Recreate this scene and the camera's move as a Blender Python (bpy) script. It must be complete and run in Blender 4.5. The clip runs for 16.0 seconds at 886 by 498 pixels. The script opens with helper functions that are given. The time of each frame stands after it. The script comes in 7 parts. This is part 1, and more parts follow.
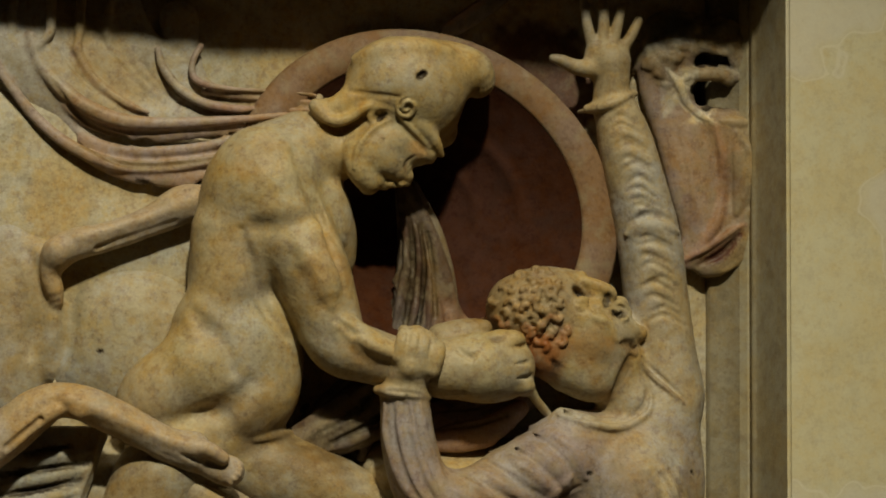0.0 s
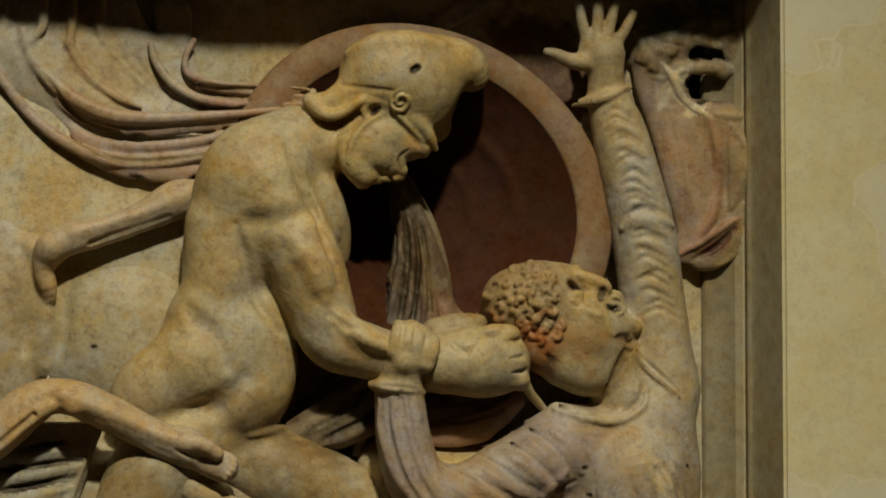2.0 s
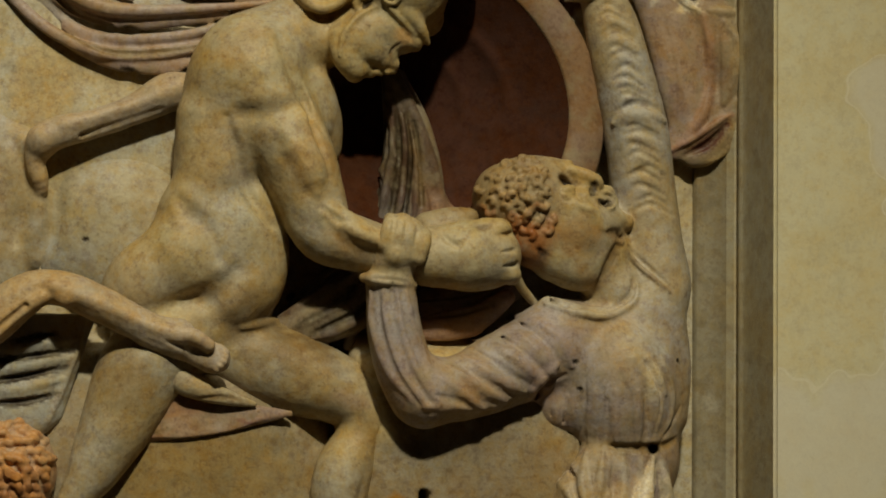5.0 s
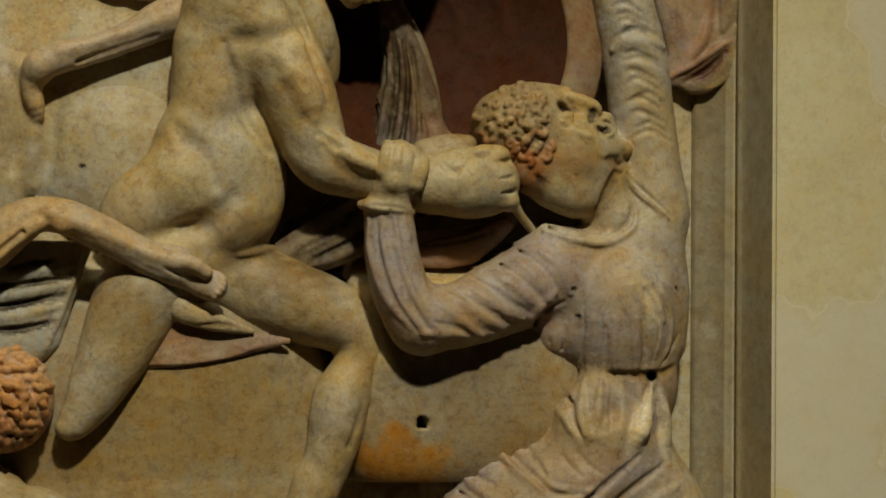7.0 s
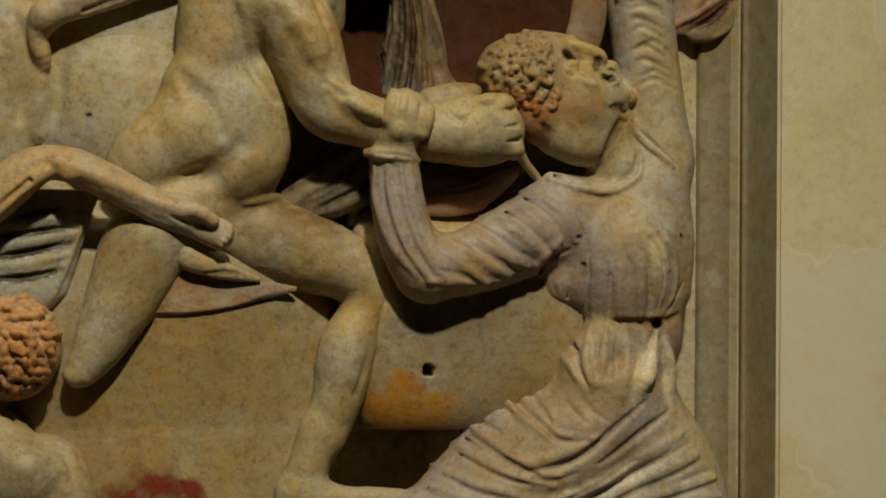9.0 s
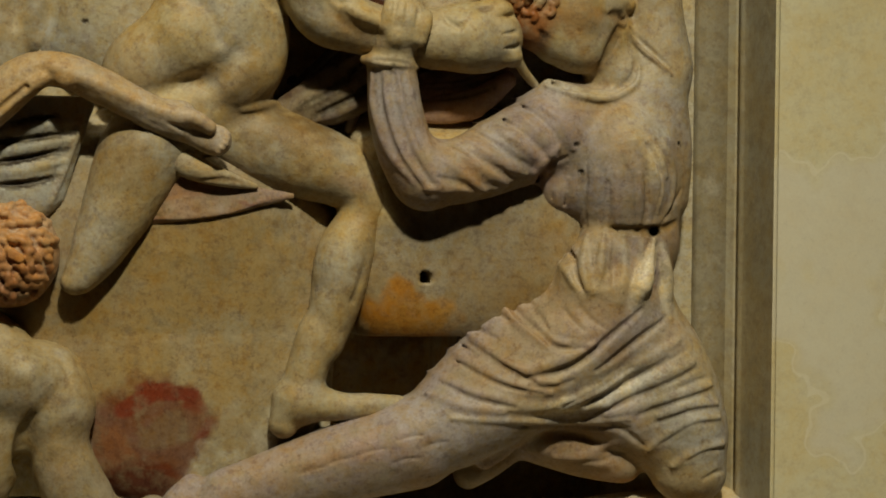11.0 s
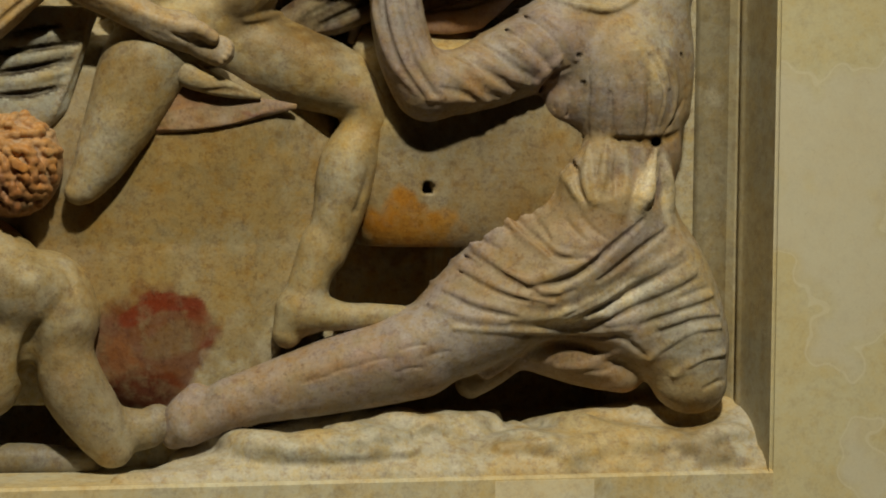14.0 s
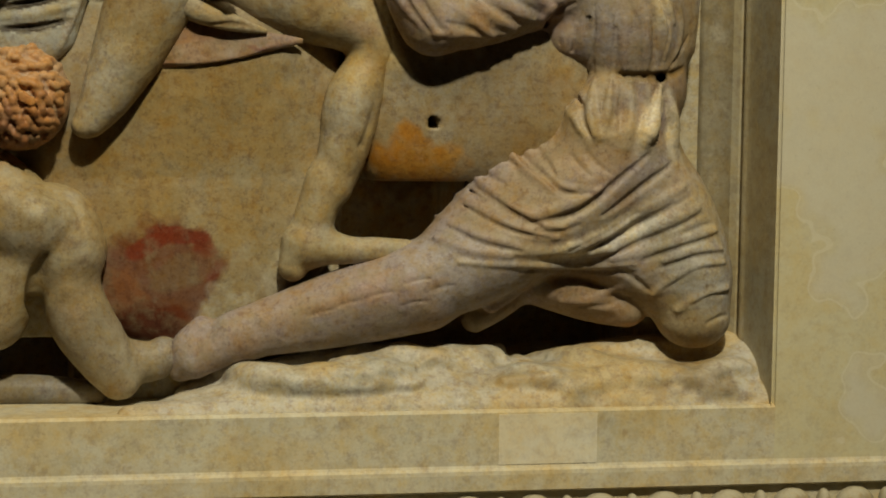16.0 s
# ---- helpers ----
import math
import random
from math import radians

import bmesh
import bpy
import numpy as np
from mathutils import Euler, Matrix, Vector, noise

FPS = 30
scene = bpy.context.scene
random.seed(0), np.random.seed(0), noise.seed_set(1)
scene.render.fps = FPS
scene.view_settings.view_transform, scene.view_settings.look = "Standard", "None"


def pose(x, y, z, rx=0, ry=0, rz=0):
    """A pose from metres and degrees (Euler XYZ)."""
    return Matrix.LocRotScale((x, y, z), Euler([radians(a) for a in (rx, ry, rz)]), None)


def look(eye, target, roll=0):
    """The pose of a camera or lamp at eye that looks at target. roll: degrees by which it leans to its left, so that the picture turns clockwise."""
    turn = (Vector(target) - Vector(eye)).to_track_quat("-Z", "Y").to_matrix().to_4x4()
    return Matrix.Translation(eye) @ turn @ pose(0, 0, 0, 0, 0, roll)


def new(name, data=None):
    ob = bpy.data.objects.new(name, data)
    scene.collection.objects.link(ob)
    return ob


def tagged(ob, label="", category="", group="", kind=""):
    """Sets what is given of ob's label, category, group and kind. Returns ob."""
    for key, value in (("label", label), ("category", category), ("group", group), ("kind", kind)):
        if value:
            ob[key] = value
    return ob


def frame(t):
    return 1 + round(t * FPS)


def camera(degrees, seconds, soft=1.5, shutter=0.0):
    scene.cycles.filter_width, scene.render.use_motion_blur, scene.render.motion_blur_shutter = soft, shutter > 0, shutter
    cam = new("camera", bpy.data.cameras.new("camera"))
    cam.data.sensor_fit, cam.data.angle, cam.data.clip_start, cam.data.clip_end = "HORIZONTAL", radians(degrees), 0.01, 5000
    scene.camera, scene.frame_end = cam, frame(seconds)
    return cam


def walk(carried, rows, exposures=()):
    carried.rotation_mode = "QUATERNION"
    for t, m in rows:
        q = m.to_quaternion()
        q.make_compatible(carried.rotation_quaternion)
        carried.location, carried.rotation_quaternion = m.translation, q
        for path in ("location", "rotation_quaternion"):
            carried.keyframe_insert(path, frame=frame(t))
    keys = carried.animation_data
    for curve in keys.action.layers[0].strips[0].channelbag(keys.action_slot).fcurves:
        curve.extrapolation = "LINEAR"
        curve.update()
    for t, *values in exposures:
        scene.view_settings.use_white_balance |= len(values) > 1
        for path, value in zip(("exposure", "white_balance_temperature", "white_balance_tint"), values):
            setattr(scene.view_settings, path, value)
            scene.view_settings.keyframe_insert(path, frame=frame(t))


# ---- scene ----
# World: back slab of the relief in the plane y = 0, the viewer on the side of negative y.
PATH = [
    (0.0, -0.1608, -1.7908, 1.5564, 94.74, -0.497, -10.346),
    (0.5, -0.1596, -1.7875, 1.5559, 94.748, -0.448, -10.353),
    (1.0, -0.1597, -1.7869, 1.5554, 94.734, -0.433, -10.391),
    (1.5, -0.1588, -1.7853, 1.554, 94.745, -0.404, -10.407),
    (2.0, -0.1583, -1.7856, 1.5518, 94.761, -0.306, -10.424),
    (2.5, -0.1576, -1.7852, 1.5493, 94.774, -0.229, -10.433),
    (3.0, -0.1583, -1.7846, 1.5457, 94.799, -0.285, -10.496),
    (3.5, -0.1568, -1.7859, 1.5383, 94.821, -0.31, -10.483),
    (4.0, -0.1542, -1.7875, 1.5327, 93.876, -0.425, -10.469),
    (4.2, -0.1541, -1.7872, 1.5314, 93.625, -0.47, -10.484),
    (6.3, -0.155, -1.7824, 1.5226, 91.691, -0.456, -10.66),
    (6.5, -0.155, -1.7813, 1.5218, 91.524, -0.459, -10.666),
    (7.0, -0.1556, -1.78, 1.5187, 91.31, -0.455, -10.653),
    (7.5, -0.1561, -1.7809, 1.5162, 90.932, -0.443, -10.611),
    (8.0, -0.1565, -1.7805, 1.5142, 90.545, -0.402, -10.58),
    (8.5, -0.1558, -1.7805, 1.5116, 90.464, -0.39, -10.528),
    (9.0, -0.1554, -1.786, 1.5102, 90.27, -0.377, -10.469),
    (9.2, -0.1553, -1.7858, 1.51, 89.868, -0.373, -10.472),
    (11.3, -0.1574, -1.7851, 1.5088, 87.764, -0.492, -10.595),
    (11.5, -0.1578, -1.7854, 1.5087, 87.589, -0.517, -10.603),
    (12.0, -0.1587, -1.7863, 1.508, 86.999, -0.55, -10.625),
    (12.5, -0.1598, -1.7876, 1.5066, 86.695, -0.553, -10.645),
    (13.0, -0.1607, -1.7893, 1.5054, 86.292, -0.554, -10.66),
    (13.5, -0.1616, -1.7892, 1.5041, 86.0, -0.491, -10.68),
    (14.0, -0.1624, -1.7901, 1.5037, 85.87, -0.47, -10.668),
    (14.5, -0.1619, -1.7937, 1.5043, 85.768, -0.507, -10.579),
    (15.0, -0.1607, -1.7959, 1.5053, 85.187, -0.531, -10.488),
    (15.5, -0.1619, -1.7979, 1.5041, 84.535, -0.642, -10.469),
    (16.0, -0.163, -1.7991, 1.5031, 84.249, -0.682, -10.488),
]
cam = camera(22.179, 16.0, soft=1.9)
walk(cam, [(t, pose(x, y, z, rx, ry, rz)) for t, x, y, z, rx, ry, rz in PATH], exposures=[(0.0, -0.07), (9.0, -0.07), (12.0, 0.07), (16.0, 0.1)])

# ---- light ----
LAMP = Vector((0.06, -2.30, 3.75))
world = bpy.data.worlds.new("gallery")
scene.world = world
world.use_nodes = True
world.node_tree.nodes["Background"].inputs[0].default_value = (1.0, 0.78, 0.48, 1)
world.node_tree.nodes["Background"].inputs[1].default_value = 0.045
scene.view_settings.exposure = EXPOSURE = 0.0


def area_lamp(name, eye, target, width, depth, power, colour):
    data = bpy.data.lights.new(name, "AREA")
    data.shape, data.size, data.size_y, data.energy, data.color = "RECTANGLE", width, depth, power, colour
    ob = new(name, data)
    ob.matrix_world = look(eye, target)
    return ob


key = bpy.data.lights.new("ceiling_spotlight", "SPOT")
key.energy, key.color, key.shadow_soft_size = 350, (0.945, 0.875, 0.64), 0.08
key.spot_size, key.spot_blend = radians(44), 1.0
new("ceiling_spotlight", key).matrix_world = look(LAMP, (-0.06, 0.0, 0.92))
# unseen broad lamp, added as soft fill
area_lamp("room_fill_lamp", (-0.2, -2.0, 4.2), (0.0, 0.0, 1.0), 1.7, 0.5, 23, (0.98, 0.84, 0.55))


# ---- materials ----
def nodes_of(m):
    m.use_nodes = True
    t = m.node_tree
    b = t.nodes["Principled BSDF"]
    return t, b, t.nodes.new, t.links.new


def stone(name, colour=None, rough=0.62, grain=0.18, blotch=0.35, stain_colour=(0.30, 0.25, 0.15), bump=0.35, yellow=0.6, worn=0.3, patch=33, border=0.0):
    """Old marble: pigment by attribute or one colour, with clouds, fine grain, brown stains and pits."""
    m = bpy.data.materials.new(name)
    t, b, node, link = nodes_of(m)
    where = node("ShaderNodeTexCoord")

    def cloud(scale, detail, rough_=0.6):
        n = node("ShaderNodeTexNoise")
        n.inputs["Scale"].default_value, n.inputs["Detail"].default_value, n.inputs["Roughness"].default_value = scale, detail, rough_
        link(where.outputs["Object"], n.inputs["Vector"])
        return n

    def ramp(src, lo, hi):
        r = node("ShaderNodeMapRange")
        r.inputs[1].default_value, r.inputs[2].default_value = lo, hi
        link(src, r.inputs[0])
        return r.outputs[0]

    def mix(kind, fac, a, c):
        x = node("ShaderNodeMix")
        x.data_type, x.blend_type = "RGBA", kind
        for sock, v in ((x.inputs[0], fac), (x.inputs[6], a), (x.inputs[7], c)):
            if isinstance(v, (int, float)):
                sock.default_value = v
            elif isinstance(v, tuple):
                sock.default_value = (*v, 1)
            else:
                link(v, sock)
        return x.outputs[2]

    if colour is None:
        src = node("ShaderNodeAttribute")
        src.attribute_name = "pigment"
        base = src.outputs["Color"]
    else:
        base = mix("MIX", 0.0, colour, colour)
    big, mid, fine = cloud(11, 5), cloud(55, 6, 0.65), cloud(420, 3, 0.7)

    def scaled(src, k):
        n = node("ShaderNodeMath")
        n.operation = "MULTIPLY"
        n.inputs[1].default_value = k
        link(src, n.inputs[0])
        return n.outputs[0]

    warm = scaled(ramp(big.outputs["Fac"], 0.46, 0.58), yellow)
    base = mix("MULTIPLY", warm, base, (1.0, 0.80, 0.42))
    ash = scaled(ramp(cloud(17, 5, 0.7).outputs["Fac"], 0.50, 0.62), 0.6 * yellow)
    base = mix("MULTIPLY", ash, base, (0.68, 0.69, 0.66))
    blot = scaled(ramp(cloud(42, 7, 0.75).outputs["Fac"], 0.50, 0.62), 0.5 * yellow)
    base = mix("MULTIPLY", blot, base, (0.86, 0.68, 0.42))
    bruise = scaled(ramp(cloud(29, 7, 0.75).outputs["Fac"], 0.52, 0.64), 0.5 * yellow)
    base = mix("MULTIPLY", bruise, base, (0.72, 0.66, 0.68))
    gilt = scaled(ramp(cloud(85, 6, 0.8).outputs["Fac"], 0.47, 0.60), 1.0 * yellow)
    base = mix("MULTIPLY", gilt, base, (1.0, 0.85, 0.52))
    dusk = scaled(ramp(cloud(125, 6, 0.8).outputs["Fac"], 0.50, 0.62), 1.0 * yellow)
    base = mix("MULTIPLY", dusk, base, (0.62, 0.55, 0.58))
    dirt = scaled(ramp(mid.outputs["Fac"], 0.50, 0.74), blotch)
    base = mix("MIX", dirt, base, stain_colour)
    flake = cloud(patch, 3 if border else 5, 0.55 if border else 0.7).outputs["Fac"]
    pale = scaled(ramp(flake, 0.51 if border else 0.56, 0.56 if border else 0.74), worn)
    base = mix("MIX", pale, base, (0.62, 0.59, 0.50))
    if border:
        rim = node("ShaderNodeMath")
        rim.operation = "COMPARE"
        rim.inputs[1].default_value, rim.inputs[2].default_value = 0.525, 0.004
        link(flake, rim.inputs[0])
        base = mix("MIX", scaled(rim.outputs[0], border), base, (0.74, 0.70, 0.58))
    speck = scaled(ramp(cloud(150, 4, 0.75).outputs["Fac"], 0.60, 0.72), 1.6 * grain)
    base = mix("MULTIPLY", speck, base, (0.45, 0.38, 0.28))
    tone = scaled(ramp(fine.outputs["Fac"], 0.35, 0.75), grain)
    base = mix("MULTIPLY", tone, base, (0.55, 0.52, 0.47))
    link(base, b.inputs["Base Color"])
    b.inputs["Roughness"].default_value = rough
    b.inputs["Specular IOR Level"].default_value = 0.25 if rough < 0.8 else 0.08
    bm1 = node("ShaderNodeBump")
    bm1.inputs["Strength"].default_value, bm1.inputs["Distance"].default_value = bump, 0.0025
    link(mid.outputs["Fac"], bm1.inputs["Height"])
    bm2 = node("ShaderNodeBump")
    bm2.inputs["Strength"].default_value, bm2.inputs["Distance"].default_value = bump, 0.0002
    link(fine.outputs["Fac"], bm2.inputs["Height"])
    link(bm1.outputs[0], bm2.inputs["Normal"])
    link(bm2.outputs[0], b.inputs["Normal"])
    return m


CARVED = stone("carved_marble", yellow=0.7, blotch=0.65, grain=0.38, bump=0.5, worn=0.15, rough=0.5)
PIER = stone("pier_marble", (0.61, 0.565, 0.385), blotch=0.16, grain=0.12, yellow=0.25, bump=0.16, worn=0.6, patch=7, border=0.3)
MOULDED = stone("moulding_marble", (0.42, 0.385, 0.285), blotch=0.45, grain=0.2, yellow=0.4, stain_colour=(0.20, 0.15, 0.08))
SILLSTONE = stone("sill_marble", (0.60, 0.56, 0.43), blotch=0.4, grain=0.2, yellow=0.5, stain_colour=(0.26, 0.20, 0.11), bump=0.2)
# paler marble that stands in for light reflected on the sill
LIGHT_PATCH = stone("light_patch_marble", (0.73, 0.69, 0.56), blotch=0.3, grain=0.15, yellow=0.3, bump=0.2)
# the jamb's hollow has a darker base colour than its fillet
HOLLOWED = stone("jamb_hollow_marble", (0.28, 0.25, 0.175), blotch=0.5, grain=0.25, yellow=0.5, stain_colour=(0.10, 0.075, 0.04))
FILLET = stone("jamb_fillet_marble", (0.42, 0.39, 0.29), blotch=0.5, grain=0.2, yellow=0.4, stain_colour=(0.20, 0.15, 0.08))
PLASTER = stone("gallery_plaster", (0.10, 0.09, 0.08), blotch=0.1)
GREY = stone("gallery_floor_stone", (0.12, 0.11, 0.10), blotch=0.2)

# colours on the marble: pigments left, and dark tones for shade in cuts
TINTS = {
    "pale": (0.47, 0.43, 0.355), "skin": (0.47, 0.385, 0.20), "bone": (0.50, 0.38, 0.24), "grey": (0.42, 0.42, 0.37), "chalk": (0.58, 0.54, 0.44),
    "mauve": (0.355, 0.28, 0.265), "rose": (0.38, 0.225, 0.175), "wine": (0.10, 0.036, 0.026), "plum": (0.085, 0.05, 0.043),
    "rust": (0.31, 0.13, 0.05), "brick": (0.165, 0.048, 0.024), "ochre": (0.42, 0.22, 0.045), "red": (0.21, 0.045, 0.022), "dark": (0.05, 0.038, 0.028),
    "straw": (0.48, 0.39, 0.20), "white": (0.86, 0.84, 0.76), "dun": (0.26, 0.20, 0.118), "gold": (0.56, 0.29, 0.10), "curl": (0.32, 0.25, 0.155),
}


# ---- carving: solids modelled as blended rounded strokes on a fine lattice ----
def rough_noise(p, seed):
    """Smooth value noise in -1..1 at the points p."""
    table = np.random.RandomState(seed).uniform(-1, 1, 4096)
    order = np.random.RandomState(seed + 50).permutation(4096)
    i = np.floor(p).astype(np.int64)
    w = p - i
    w = w * w * (3 - 2 * w)
    out = np.zeros(len(p))
    for dx in (0, 1):
        for dy in (0, 1):
            for dz in (0, 1):
                key_ = order[(order[(order[(i[:, 0] + dx) % 4096] + i[:, 1] + dy) % 4096] + i[:, 2] + dz) % 4096]
                out += table[key_] * np.where(dx, w[:, 0], 1 - w[:, 0]) * np.where(dy, w[:, 1], 1 - w[:, 1]) * np.where(dz, w[:, 2], 1 - w[:, 2])
    return out


class Carving:
    def __init__(self, lo, hi, step):
        self.lo, self.step = np.array(lo, float), step
        self.n = np.ceil((np.array(hi, float) - self.lo) / step).astype(int) + 1
        self.f = np.full(self.n, 30.0, np.float32)
        self.c = np.full((*self.n, 3), 0.4, np.float32)

    def window(self, a, b):
        i0 = np.clip(np.floor((a - self.lo) / self.step).astype(int), 0, self.n)
        i1 = np.clip(np.ceil((b - self.lo) / self.step).astype(int) + 1, 0, self.n)
        if (i1 <= i0).any():
            return None
        axes = [(self.lo[k] + self.step * np.arange(i0[k], i1[k])).astype(np.float32) for k in range(3)]
        return tuple(slice(p, q) for p, q in zip(i0, i1)), (axes[0][:, None, None], axes[1][None, :, None], axes[2][None, None, :])

    def blend(self, win, d, tint, k):
        f = self.f[win]
        h = np.clip(0.5 + 0.5 * (f - d) / k, 0, 1)
        self.f[win] = f + (d - f) * h - k * h * (1 - h)
        if tint is not None:
            hc = np.clip(0.5 + 0.5 * (f - d) / (0.6 * k + 0.5), 0, 1)[..., None]
            c = self.c[win]
            self.c[win] = c + (np.array(TINTS[tint], np.float32) - c) * hc

    def carve(self, win, d, k, tint=None):
        f = self.f[win]
        h = np.clip(0.5 - 0.5 * (f + d) / k, 0, 1)
        self.f[win] = f + (-d - f) * h + k * h * (1 - h)
        # the tint follows the cut; dark ones put its shade into the colour
        if tint is not None:
            c = self.c[win]
            self.c[win] = c + (np.array(TINTS[tint], np.float32) - c) * np.clip(1 - np.maximum(d, 0) / k, 0, 1)[..., None]

    def path(self, pts, fine):
        p = np.array(pts, float)
        if len(p) < 3:
            return p
        ext = np.vstack([2 * p[0] - p[1], p, 2 * p[-1] - p[-2]])
        out = []
        for i in range(1, len(ext) - 2):
            a, b, c, d = ext[i - 1:i + 3]
            parts = max(2, int(np.linalg.norm((c - b)[:3]) / 3.5 * fine / 4))
            for u in np.arange(parts) / parts:
                out.append(0.5 * (2 * b + (c - a) * u + (2 * a - 5 * b + 4 * c - d) * u * u + (3 * b - a - 3 * c + d) * u ** 3))
        out.append(p[-1])
        q = np.array(out)
        q[:, 3] = np.maximum(q[:, 3], 0.4)
        return q

    def field(self, pts, pad, flat, fine, raw=False):
        p = np.array(pts) if raw else self.path(pts, fine)
        r = p[:, 3].max() + 0.01
        got = self.window((p[:, :3] - r).min(0) - pad, (p[:, :3] + r).max(0) + pad)
        if got is None:
            return None
        win, (X, Y, Z) = got
        best = np.full(self.f[win].shape, 40.0, np.float32)
        for a, b in zip(p[:-1], p[1:]):
            rr = max(a[3], b[3]) + pad
            sub = self.window(np.minimum(a[:3], b[:3]) - rr, np.maximum(a[:3], b[:3]) + rr)
            if sub is None:
                continue
            sw, (x, y, z) = sub
            v = (b - a).astype(np.float32)
            y = (y - np.float32(a[1])) * np.float32(flat)
            x, z = x - np.float32(a[0]), z - np.float32(a[2])
            vy = v[1] * flat
            u = np.clip((x * v[0] + y * vy + z * v[2]) / (v[0] ** 2 + vy ** 2 + v[2] ** 2 + 1e-6), 0, 1)
            d = np.sqrt((x - u * v[0]) ** 2 + (y - u * vy) ** 2 + (z - u * v[2]) ** 2) - (np.float32(a[3]) + u * v[3])
            loc = tuple(slice(s.start - w.start, s.stop - w.start) for s, w in zip(sw, win))
            best[loc] = np.minimum(best[loc], d)
        return win, best

    def limb(self, tint, k, *pts, flat=1.0, fine=4, raw=False):
        got = self.field(pts, k + 3, flat, fine, raw)
        if got:
            self.blend(got[0], got[1], tint, k)

    def groove(self, k, *pts, flat=1.0, fine=4, tint=None, raw=False):
        got = self.field(pts, k + 3, flat, fine, raw)
        if got:
            self.carve(got[0], got[1], k, tint)

    def front(self, x, z):
        """The depth of the foremost skin at each x, z; the slab where there is none."""
        i = np.clip(np.round((x - self.lo[0]) / self.step).astype(int), 0, self.n[0] - 1)
        k = np.clip(np.round((z - self.lo[2]) / self.step).astype(int), 0, self.n[2] - 1)
        col = self.f[i, :, k] < 0
        j = np.where(col.any(1), col.argmax(1), self.n[1] - 1)
        m = np.arange(len(j))
        a, b = self.f[i, np.maximum(j - 1, 0), k], self.f[i, j, k]
        return self.lo[1] + self.step * (j - np.clip(b / np.minimum(b - a, -1e-6), 0, 1))

    def laid(self, pts, lift):
        """A stroke laid on the skin: pts are x, z and radius; lift is in radii, outwards."""
        q = self.path([(x, 0, z, r) for x, z, r in pts], 4)
        y = self.front(q[:, 0], q[:, 2])
        for _ in range(3):
            y = np.convolve(np.pad(y, 1, mode="edge"), (0.25, 0.5, 0.25), "valid")
        ends = np.minimum(1, np.minimum(np.arange(len(q)), np.arange(len(q))[::-1]) / max(1, len(q) * 0.22))
        q[:, 3] *= 0.35 + 0.65 * ends
        q[:, 1] = y - lift * q[:, 3]
        return q

    def fold(self, tint, k, lift, *pts):
        q = self.laid(pts, lift)
        self.limb(tint, k, *q, raw=True)

    def crease(self, k, lift, *pts, tint=None):
        q = self.laid(pts, lift)
        self.groove(k, *q, raw=True, tint=tint)

    def blotch(self, tint, much, x, z, rx, rz, turn=0.0):
        """Tints a turned oval with a ragged rim: pigment, dirt, painted shade and highlights."""
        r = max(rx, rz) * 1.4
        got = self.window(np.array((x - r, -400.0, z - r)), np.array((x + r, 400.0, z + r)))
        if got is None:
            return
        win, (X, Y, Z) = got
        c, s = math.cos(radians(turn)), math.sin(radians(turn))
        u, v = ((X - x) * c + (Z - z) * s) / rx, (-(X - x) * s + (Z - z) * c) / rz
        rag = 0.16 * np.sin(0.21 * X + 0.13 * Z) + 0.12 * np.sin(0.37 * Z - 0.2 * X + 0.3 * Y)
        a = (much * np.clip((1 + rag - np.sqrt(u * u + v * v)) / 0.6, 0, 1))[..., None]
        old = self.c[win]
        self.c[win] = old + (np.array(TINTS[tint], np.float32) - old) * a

    def lump(self, tint, k, centre, radii, turn=0.0, cut=False):
        """An ellipsoid, its long axes turned in the plane of the slab."""
        c, r = np.array(centre, float), np.array(radii, float)
        got = self.window(c - r.max() - k - 3, c + r.max() + k + 3)
        if got is None:
            return
        win, (X, Y, Z) = got
        ca, sa = math.cos(radians(turn)), math.sin(radians(turn))
        x, y, z = X - c[0], Y - c[1], Z - c[2]
        x, z = ca * x + sa * z, -sa * x + ca * z
        q = np.sqrt((x / r[0]) ** 2 + (y / r[1]) ** 2 + (z / r[2]) ** 2)
        g = np.sqrt((x / r[0] ** 2) ** 2 + (y / r[1] ** 2) ** 2 + (z / r[2] ** 2) ** 2) + 1e-6
        d = (np.clip(q * (q - 1) / g, -20, 40)).astype(np.float32)
        if cut:
            self.carve(win, d, k, tint)
        else:
            self.blend(win, d, tint, k)

    def mesh(self, name, material, back=5.0, wear=1.0):
        """A closed skin through the zero of the field."""
        f = self.f
        Y = self.lo[1] + self.step * np.arange(self.n[1])
        f = np.maximum(f, (Y[None, :, None] - back).astype(np.float32))
        f[0], f[-1] = 9, 9
        f[:, 0], f[:, -1], f[:, :, 0], f[:, :, -1] = 9, 9, 9, 9
        s = f < 0
        total = sum(s[i:s.shape[0] - 1 + i, j:s.shape[1] - 1 + j, k:s.shape[2] - 1 + k].astype(np.int8) for i in (0, 1) for j in (0, 1) for k in (0, 1))
        cells = np.argwhere((total > 0) & (total < 8))
        index = np.full(total.shape, -1, np.int32)
        index[tuple(cells.T)] = np.arange(len(cells))
        acc, cnt, col = np.zeros((len(cells), 3)), np.zeros(len(cells)), np.zeros((len(cells), 3))
        corner = [(i, j, k) for i in (0, 1) for j in (0, 1) for k in (0, 1)]
        val = {o: f[tuple((cells + o).T)] for o in corner}
        near = np.full(len(cells), 1e9)
        for o in corner:
            closer = np.abs(val[o]) < near
            near[closer] = np.abs(val[o])[closer]
            col[closer] = self.c[tuple((cells[closer] + o).T)]
